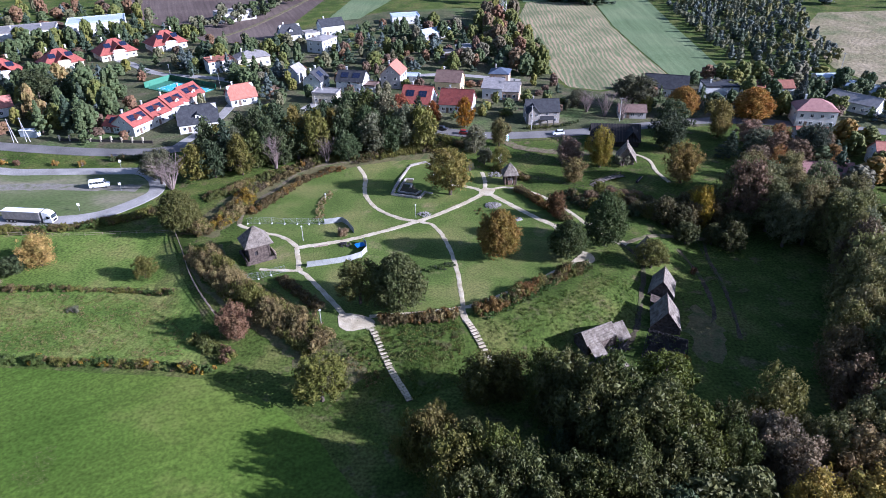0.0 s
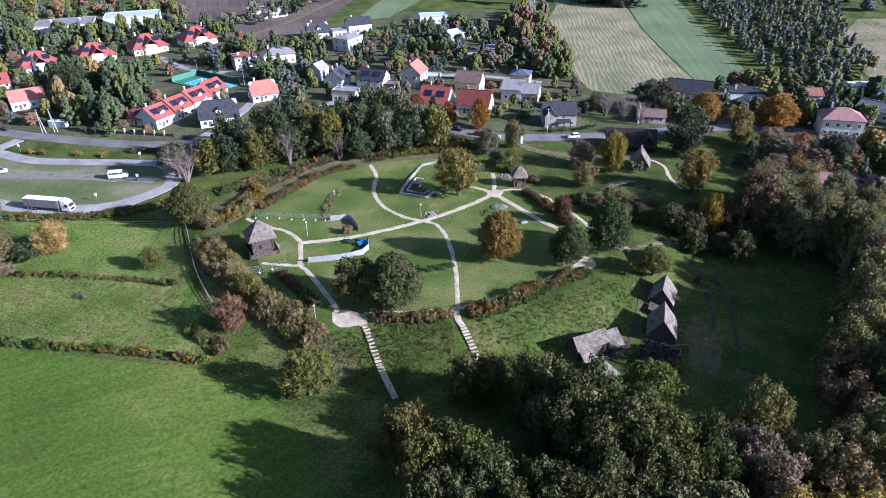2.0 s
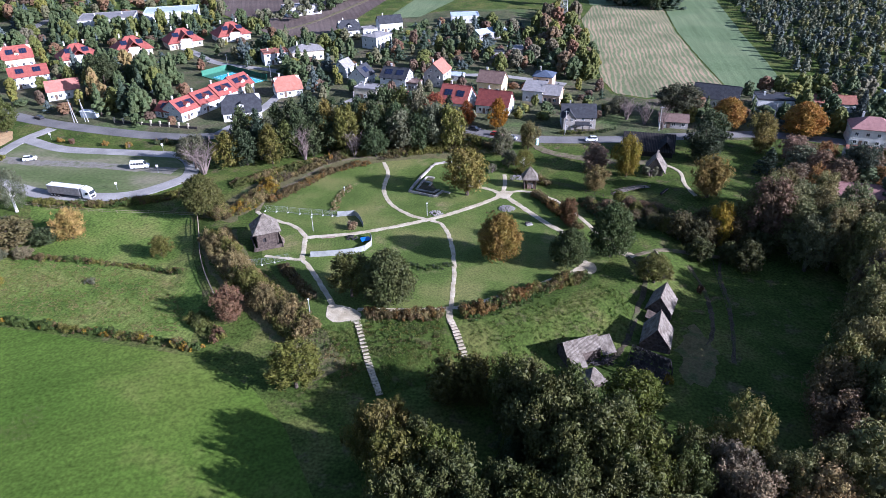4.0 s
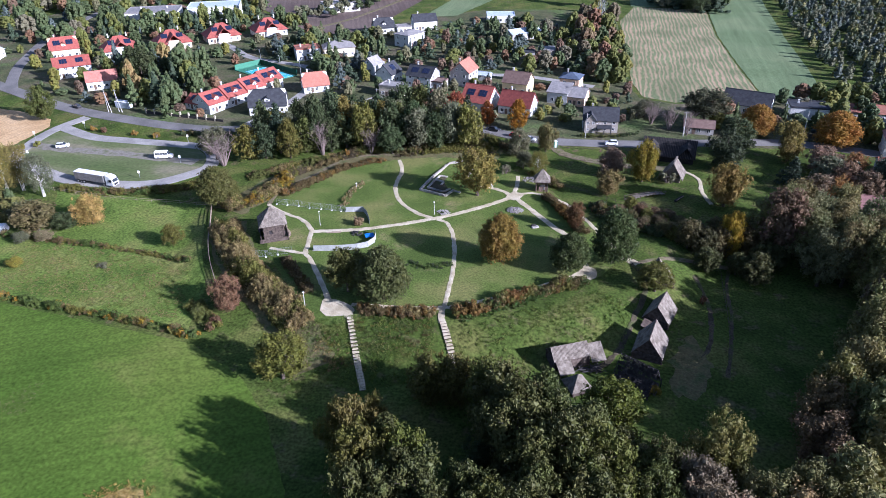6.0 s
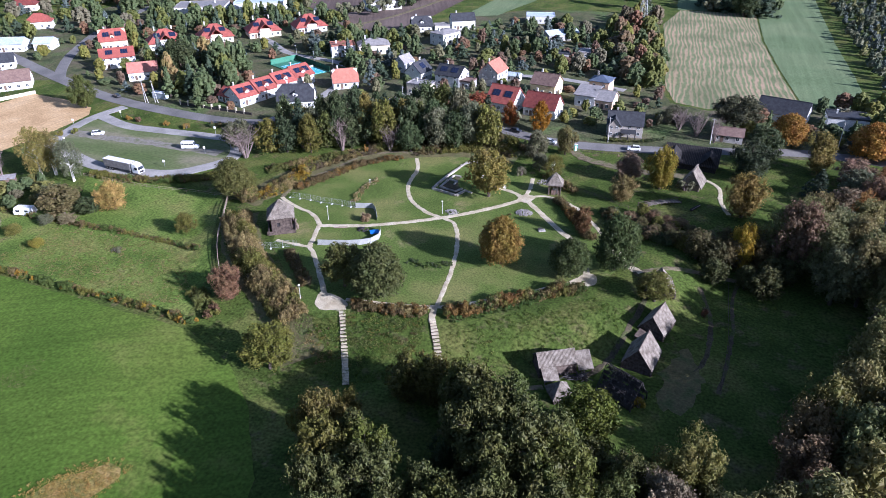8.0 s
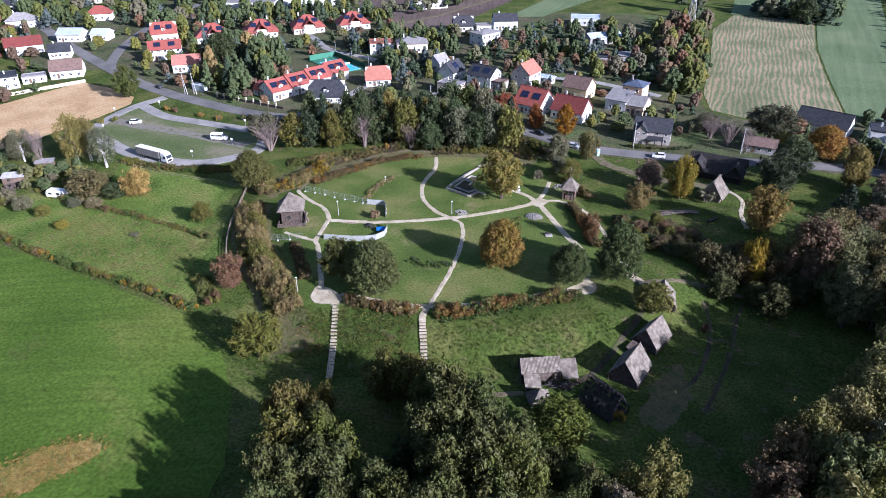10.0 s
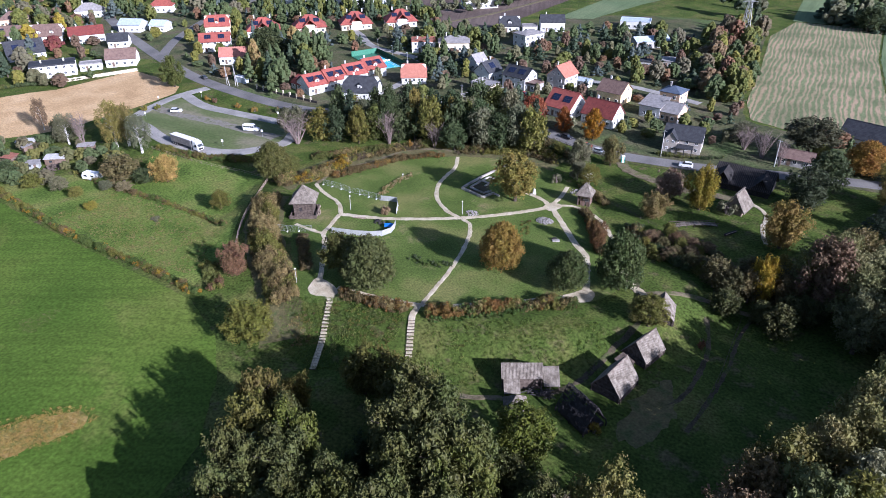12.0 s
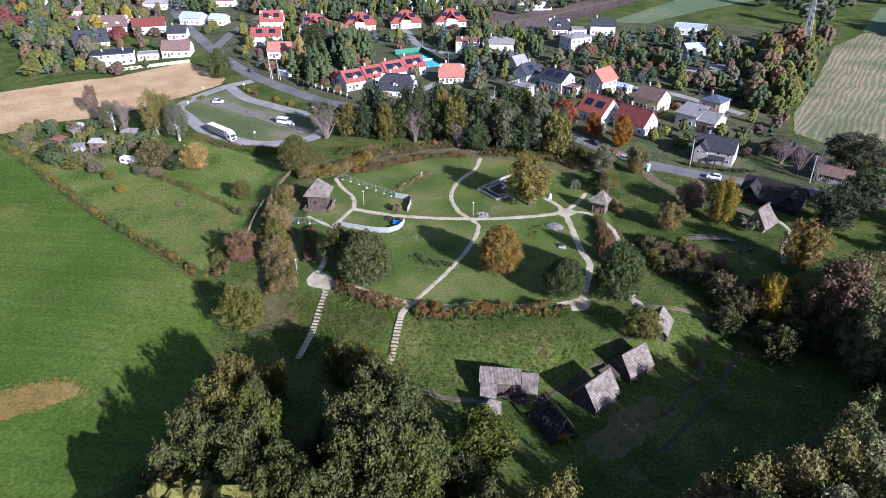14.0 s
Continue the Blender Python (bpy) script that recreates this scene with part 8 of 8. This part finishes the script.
def truck(x, y, yaw):
    root = thing("truck", "white articulated lorry with dark-sided box trailer", "truck", x, y, height(x, y) + 0.15, yaw)
    bm = bmesh.new()
    box(bm, -1.3, 0, 2.3, 11.6, 2.5, 2.5, bevel=0.06)
    tr = part("trailer", bm, M["roof_grey"], root, "grey-sided box trailer")
    bm = bmesh.new()
    box(bm, -1.3, 0, 3.6, 11.7, 2.56, 0.12, bevel=0.03)
    part("trailer_roof", bm, M["plastic_white"], tr)
    bm = bmesh.new()
    box(bm, -1.0, 0, 0.95, 11.6, 0.9, 0.3)
    part("chassis", bm, M["black"], root)
    bm = bmesh.new()
    body(bm, [(5.2, 0.5), (8.0, 0.5), (8.05, 1.6), (7.75, 2.6), (7.2, 3.35), (5.6, 3.75), (5.2, 3.7)], 2.48, 0.08)
    cab = part("cab", bm, M["plastic_white"], root, "white driver's cab")
    bm = bmesh.new()
    slab(bm, ((8.0, -1.05, 1.75), (8.0, 1.05, 1.75), (7.72, 1.0, 2.7), (7.72, -1.0, 2.7)), 0.05)
    part("windscreen", bm, M["glass"], cab).location = (0.06, 0, 0)
    bm = bmesh.new()
    box(bm, 8.06, 0, 1.05, 0.06, 1.6, 0.7, bevel=0.02)
    part("grille", bm, M["black"], cab)
    for s in (-1, 1):
        bm = bmesh.new()
        box(bm, 6.9, s * 1.2, 2.1, 0.8, 0.12, 0.8)
        part("side_window", bm, M["glass"], cab)
        bm = bmesh.new()
        box(bm, 8.05, s * 0.95, 0.85, 0.08, 0.4, 0.25, bevel=0.03)
        part("headlight", bm, M["steel"], cab)
        bm = bmesh.new()
        box(bm, 7.7, s * 1.4, 2.3, 0.15, 0.25, 0.7, bevel=0.03)
        part("mirror", bm, M["black"], cab)
        for wx in (7.1, 4.2, -3.6, -4.8, -6.0):
            wheel(root, wx, s * 1.05, 0.5, 0.35)


def van(x, y, yaw, label="white minibus with a row of dark side windows"):
    root = thing("minibus", label, "van", x, y, height(x, y) + 0.12, yaw)
    bm = bmesh.new()
    body(bm, [(-2.9, 0.35), (2.85, 0.35), (2.95, 0.9), (2.7, 1.25), (1.85, 1.5), (1.3, 2.45), (1.0, 2.6), (-2.85, 2.6), (-2.95, 1.5)], 2.0, 0.12)
    bd = part("body", bm, M["plastic_white"], root)
    for s in (-1, 1):
        for k in range(5):
            bm = bmesh.new()
            box(bm, -2.2 + 0.85 * k, s * 0.92, 1.85, 0.7, 0.08, 0.6, bevel=0.02)
            part("side_window", bm, M["glass"], bd)
        bm = bmesh.new()
        box(bm, 2.9, s * 0.75, 0.95, 0.1, 0.35, 0.22, bevel=0.03)
        part("headlight", bm, M["steel"], bd)
        for wx in (1.85, -1.75):
            wheel(root, wx, s * 0.9, 0.36)
    bm = bmesh.new()
    slab(bm, ((1.92, -0.82, 1.5), (1.92, 0.82, 1.5), (1.4, 0.78, 2.38), (1.4, -0.78, 2.38)), 0.04)
    part("windscreen", bm, M["glass"], bd).location = (0.07, 0, 0.04)
    bm = bmesh.new()
    box(bm, -2.93, 0, 1.85, 0.08, 1.5, 0.6, bevel=0.02)
    part("rear_window", bm, M["glass"], bd)


def car(x, y, yaw, paint, label, suv=0.0):
    root = thing("car", label, "car", x, y, height(x, y) + 0.13, yaw, "parked cars")
    bm = bmesh.new()
    body(bm, [(-2.1, 0.3), (2.1, 0.3), (2.15, 0.65), (1.95, 0.86 + suv * 0.3), (-2.05, 0.95 + suv * 0.3), (-2.15, 0.6)], 1.78, 0.04)
    bd = part("body", bm, M[paint], root)
    bm = bmesh.new()
    z = suv * 0.3
    body(bm, [(-1.9 + 0.1 * suv, 0.88 + z), (1.15, 0.85 + z), (0.45, 1.4 + z), (-1.3 - 0.4 * suv, 1.42 + z)], 1.62, 0.14)
    cb = part("cabin", bm, M["glass"], bd, "dark glazed cabin")
    bm = bmesh.new()
    box(bm, -0.45 - 0.2 * suv, 0, 1.44 + z, 1.65 + 0.4 * suv, 1.3, 0.06, bevel=0.02)
    part("roof", bm, M[paint], bd)
    for s in (-1, 1):
        for wx in (1.3, -1.3):
            wheel(root, wx, s * 0.82, 0.32, 0.22)
        bm = bmesh.new()
        box(bm, 2.08, s * 0.62, 0.66, 0.12, 0.35, 0.16, bevel=0.02)
        part("headlight", bm, M["steel"], bd)


truck(-117.2, 172.0, -8)
van(-105.6, 192.4, 14)
car(-146.8, 195.4, 28, "car_white", "white off-road car parked on the grass", 1.0)
car(42.4, 227.7, 186, "car_white", "white pickup parked beside the road", 1.0)
car(9.3, 228.9, -18, "car_red", "red car parked at the roadside", 0.4)
car(14.6, 226.2, -14, "car_silver", "silver car parked at the roadside", 0.4)
car(1.2, 233.2, -22, "car_black", "dark car on the village road", 0.2)
car(-168, 232, 158, "car_black", "dark car on the village road", 0.2)
car(-28.5, 268, -14, "car_red", "red car in a yard", 0.2)
car(-84.5, 292, 90, "car_silver", "silver car on the residential lane", 0.3)
car(-70, 306, 20, "car_silver", "silver car in a yard", 0.3)
car(-66, 309, 20, "car_white", "white car in a yard", 0.3)
cv = thing("caravan", "old white caravan in the allotment", "caravan", -126.0, 140.0, height(-126.0, 140.0), 12)
cv.scale = (1.25, 1.2, 1.1)
bm = bmesh.new()
body(bm, [(-2.3, 0.4), (2.1, 0.4), (2.4, 1.1), (2.0, 2.3), (-2.0, 2.4), (-2.4, 1.3)], 2.1, 0.1)
bd = part("body", bm, M["plastic_white"], cv)
for k in (-1.2, 0.9):
    bm = bmesh.new()
    box(bm, k, -1.02, 1.5, 0.9, 0.08, 0.55, bevel=0.02)
    part("window", bm, M["glass"], bd)
for s in (-1, 1):
    wheel(cv, 0, s * 0.9, 0.33)
tl = thing("portable_toilet", "green portable toilet with white roof", "toilet", 23.6, 222.6, height(23.6, 222.6), 20)
bm = bmesh.new()
box(bm, 0, 0, 1.05, 1.1, 1.1, 2.1, bevel=0.05)
part("cabin", bm, M["toilet_green"], tl)
bm = bmesh.new()
box(bm, 0, 0, 2.2, 1.15, 1.15, 0.22, bevel=0.08)
part("roof", bm, M["plastic_white"], tl)
bm = bmesh.new()
box(bm, 0, -0.56, 1.0, 0.7, 0.05, 1.8, bevel=0.01)
part("door", bm, M["plastic_white"], tl)

# ---- allotment sheds ----
def cabin(label, x, y, yaw, w, d, wall, roof, tall=2.2):
    root = thing("garden_shed", label, "shed", x, y, height(x, y), yaw, "allotment sheds")
    bm = bmesh.new()
    box(bm, 0, 0, tall / 2 - 0.2, w, d, tall + 0.4)
    part("wall", bm, M[wall], root)
    bm = bmesh.new()
    slab(bm, ((-w / 2 - 0.3, -d / 2 - 0.4, tall + 0.1), (w / 2 + 0.3, -d / 2 - 0.4, tall + 0.1), (w / 2 + 0.3, d / 2 + 0.3, tall + 0.7), (-w / 2 - 0.3, d / 2 + 0.3, tall + 0.7)), 0.1)
    part("roof", bm, M[roof], root)
    bm = bmesh.new()
    box(bm, w * 0.2, -d / 2 - 0.02, 0.95, 0.8, 0.06, 1.9)
    part("door", bm, M["wall_wood"], root)
    bm = bmesh.new()
    box(bm, -w * 0.2, -d / 2 - 0.02, 1.3, 0.9, 0.06, 0.7)
    part("window", bm, M["glass"], root)


cabin("long allotment shed with pale metal roof", -148.5, 143.6, 33, 6.5, 3.0, "wall_wood", "concrete")
cabin("allotment shed with pale roof", -173, 149.5, 30, 6.5, 2.2, "wall_wood", "concrete", 1.8)
cabin("small wooden allotment shed", -168, 146, -15, 4, 3, "wall_wood", "roof_grey")
cabin("allotment greenhouse of old windows", -152, 137.5, 40, 4, 2.4, "sheet_metal", "roof_grey", 1.7)
cabin("allotment shed with rusty roof", -163, 137, 10, 4, 3, "wall_wood", "roof_rust")
cabin("long low allotment shed with grey roof", -150, 156.5, 35, 5.5, 2.2, "wall_wood", "roof_grey", 1.6)
rubble("scrap_heap", "heap of boards and scrap in the allotment", -146, 140, 3.0, 0.7, 50, 9, "log", 0.6)

# ---- tennis court ----
court = thing("tennis_court", "blue and green tennis court with net and tall green fence", "tennis court", -110.5, 286.0, height(-110.5, 286) + 0.25, -32)
court.scale = (0.9, 0.9, 0.8)
bm = bmesh.new()
box(bm, 0, 0, 0, 32, 15, 0.2)
part("surround", bm, M["court_green"], court, "green court surround")
bm = bmesh.new()
box(bm, 3, 0, 0.06, 25, 11.5, 0.2)
part("surface", bm, M["court_blue"], court, "light blue playing surface")
for x, y, sx, sy in ((3, 5.4, 23.8, 0.12), (3, -5.4, 23.8, 0.12), (3, 4.1, 23.8, 0.1), (3, -4.1, 23.8, 0.1), (14.9, 0, 0.12, 10.9), (-8.9, 0, 0.12, 10.9), (9.4, 0, 0.1, 8.2), (-3.4, 0, 0.1, 8.2), (3, 0, 12.8, 0.1)):
    bm = bmesh.new()
    box(bm, x, y, 0.165, sx, sy, 0.012)
    part("court_line", bm, M["white"], court)
bm = bmesh.new()
box(bm, 3, 0, 0.65, 0.05, 12.2, 1.0)
part("net", bm, M["white"], court)
for k in range(9):
    for s in (-1, 1):
        bm = bmesh.new()
        cyl(bm, (-16 + 4 * k, s * 7.6, -0.5), (-16 + 4 * k, s * 7.6, 3.2), 0.06, n=6)
        part("fence_post", bm, M["net_green"], court)
bm = bmesh.new()
box(bm, 0, 7.6, 1.6, 32, 0.05, 3.0)
part("windbreak", bm, M["leaf_dark"], court, "dark green windbreak")
bm = bmesh.new()
box(bm, -16, 0, 1.6, 0.05, 15, 3.0)
part("windbreak", bm, M["court_green"], court, "green windbreak")
for x, y in ((-17.5, 9), (17.5, 9), (0, 9)):
    bm = bmesh.new()
    cyl(bm, (x, y, -0.5), (x, y, 8.0), 0.09, 0.06, 7)
    box(bm, x, y - 0.3, 8.0, 0.6, 0.5, 0.15)
    part("floodlight", bm, M["steel"], court, "tall floodlight mast")

# ---- garden walls, gate posts, poles ----
gw = thing("garden_wall", "low garden wall with pale gate posts along the road", "wall")
for k in range(9):
    x, y = -136 + 3.9 * k, 230.6 - 0.45 * k
    bm = bmesh.new()
    box(bm, 0, 0, 0.9, 0.55, 0.55, 2.0, bevel=0.04)
    box(bm, 0, 0, 1.98, 0.7, 0.7, 0.14)
    part("gate_post", bm, M["wall_cream"], gw).matrix_basis = Matrix.Translation(on(x, y)) @ pose(0, 0, 0, 0, 0, -7)
    bm = bmesh.new()
    box(bm, 1.95, -0.2, 0.45, 3.3, 0.2, 1.0)
    part("fence_panel", bm, M["black_roof"], gw).matrix_basis = Matrix.Translation(on(x, y)) @ pose(0, 0, 0, 0, 0, -7)
fw = thing("garden_wall", "long pale concrete garden wall behind the stubble field", "wall")
for k in range(12):
    x, y = -226.5 + 1.75 * k, 199.5 + 2.5 * k
    bm = bmesh.new()
    box(bm, 0, 0, 0.6, 3.1, 0.22, 1.6)
    part("wall_panel", bm, M["wall_cream"], fw).matrix_basis = Matrix.Translation(on(x, y)) @ pose(0, 0, 0, 0, 0, 55)


def pole(x, y, tall, twin=False):
    root = thing("utility_pole", "grey concrete utility pole with cross arm", "utility pole", x, y, height(x, y), -10, "utility poles")
    bm = bmesh.new()
    cyl(bm, (0, 0, -0.3), (0, 0, tall), 0.17, 0.1, 8)
    part("pole", bm, M["concrete"], root)
    bm = bmesh.new()
    box(bm, 0, 0, tall - 0.4, 1.6, 0.1, 0.12)
    part("cross_arm", bm, M["steel"], root)
    if twin:
        bm = bmesh.new()
        cyl(bm, (1.6, 0, -0.3), (0, 0, tall - 1.0), 0.15, 0.1, 8)
        part("strut", bm, M["concrete"], root)


pole(-152, 229.5, 9, True)
pole(-148, 230.5, 9, True)
pole(67.3, 240.5, 9)
pole(33.5, 233.0, 9)
pole(-46, 246, 9)
pole(108, 246, 10)
pole(172, 285, 12)
py = thing("pylon", "steel lattice electricity pylon at the field edge", "pylon", 38.2, 405, height(38.2, 405), 25)
H, b0, b1 = 26.0, 2.3, 0.35
corner = lambda z, i: Vector(((b0 + (b1 - b0) * z / H) * (1 if i in (0, 3) else -1), (b0 + (b1 - b0) * z / H) * (1 if i < 2 else -1), z))  # noqa: E731
for i in range(4):
    bm = bmesh.new()
    cyl(bm, corner(0, i) + Vector((0, 0, -0.3)), corner(H, i), 0.13, 0.09, 5)
    part("leg", bm, M["steel"], py)
    for k in range(8):
        z0, z1 = H * k / 8, H * (k + 1) / 8
        for p, q in ((corner(z0, i), corner(z1, (i + 1) % 4)), (corner(z0, (i + 1) % 4), corner(z1, i))):
            bm = bmesh.new()
            cyl(bm, p, q, 0.07, n=4)
            part("brace", bm, M["steel"], py)
for z, L in ((20.0, 3.6), (22.6, 4.4), (25.2, 3.0)):
    bm = bmesh.new()
    for s in (-1, 1):
        cyl(bm, (0, 0, z + 0.5), (s * L, 0, z), 0.09, n=4)
        cyl(bm, (0, 0, z - 0.3), (s * L, 0, z), 0.09, n=4)
        cyl(bm, (s * L, 0, z), (s * L, 0, z - 0.9), 0.07, n=4)
    part("cross_arm", bm, M["steel"], py)
bc = thing("blue_container", "small blue and white roadside container", "container", -149, 235.5, height(-149, 235.5), -8)
bm = bmesh.new()
box(bm, 0, 0, 1.1, 6.5, 2.6, 2.6, bevel=0.05)
part("body", bm, M["roof_paleblue"], bc)
bm = bmesh.new()
box(bm, 0, 0, 2.47, 6.7, 2.8, 0.15, bevel=0.03)
part("lid", bm, M["white"], bc)
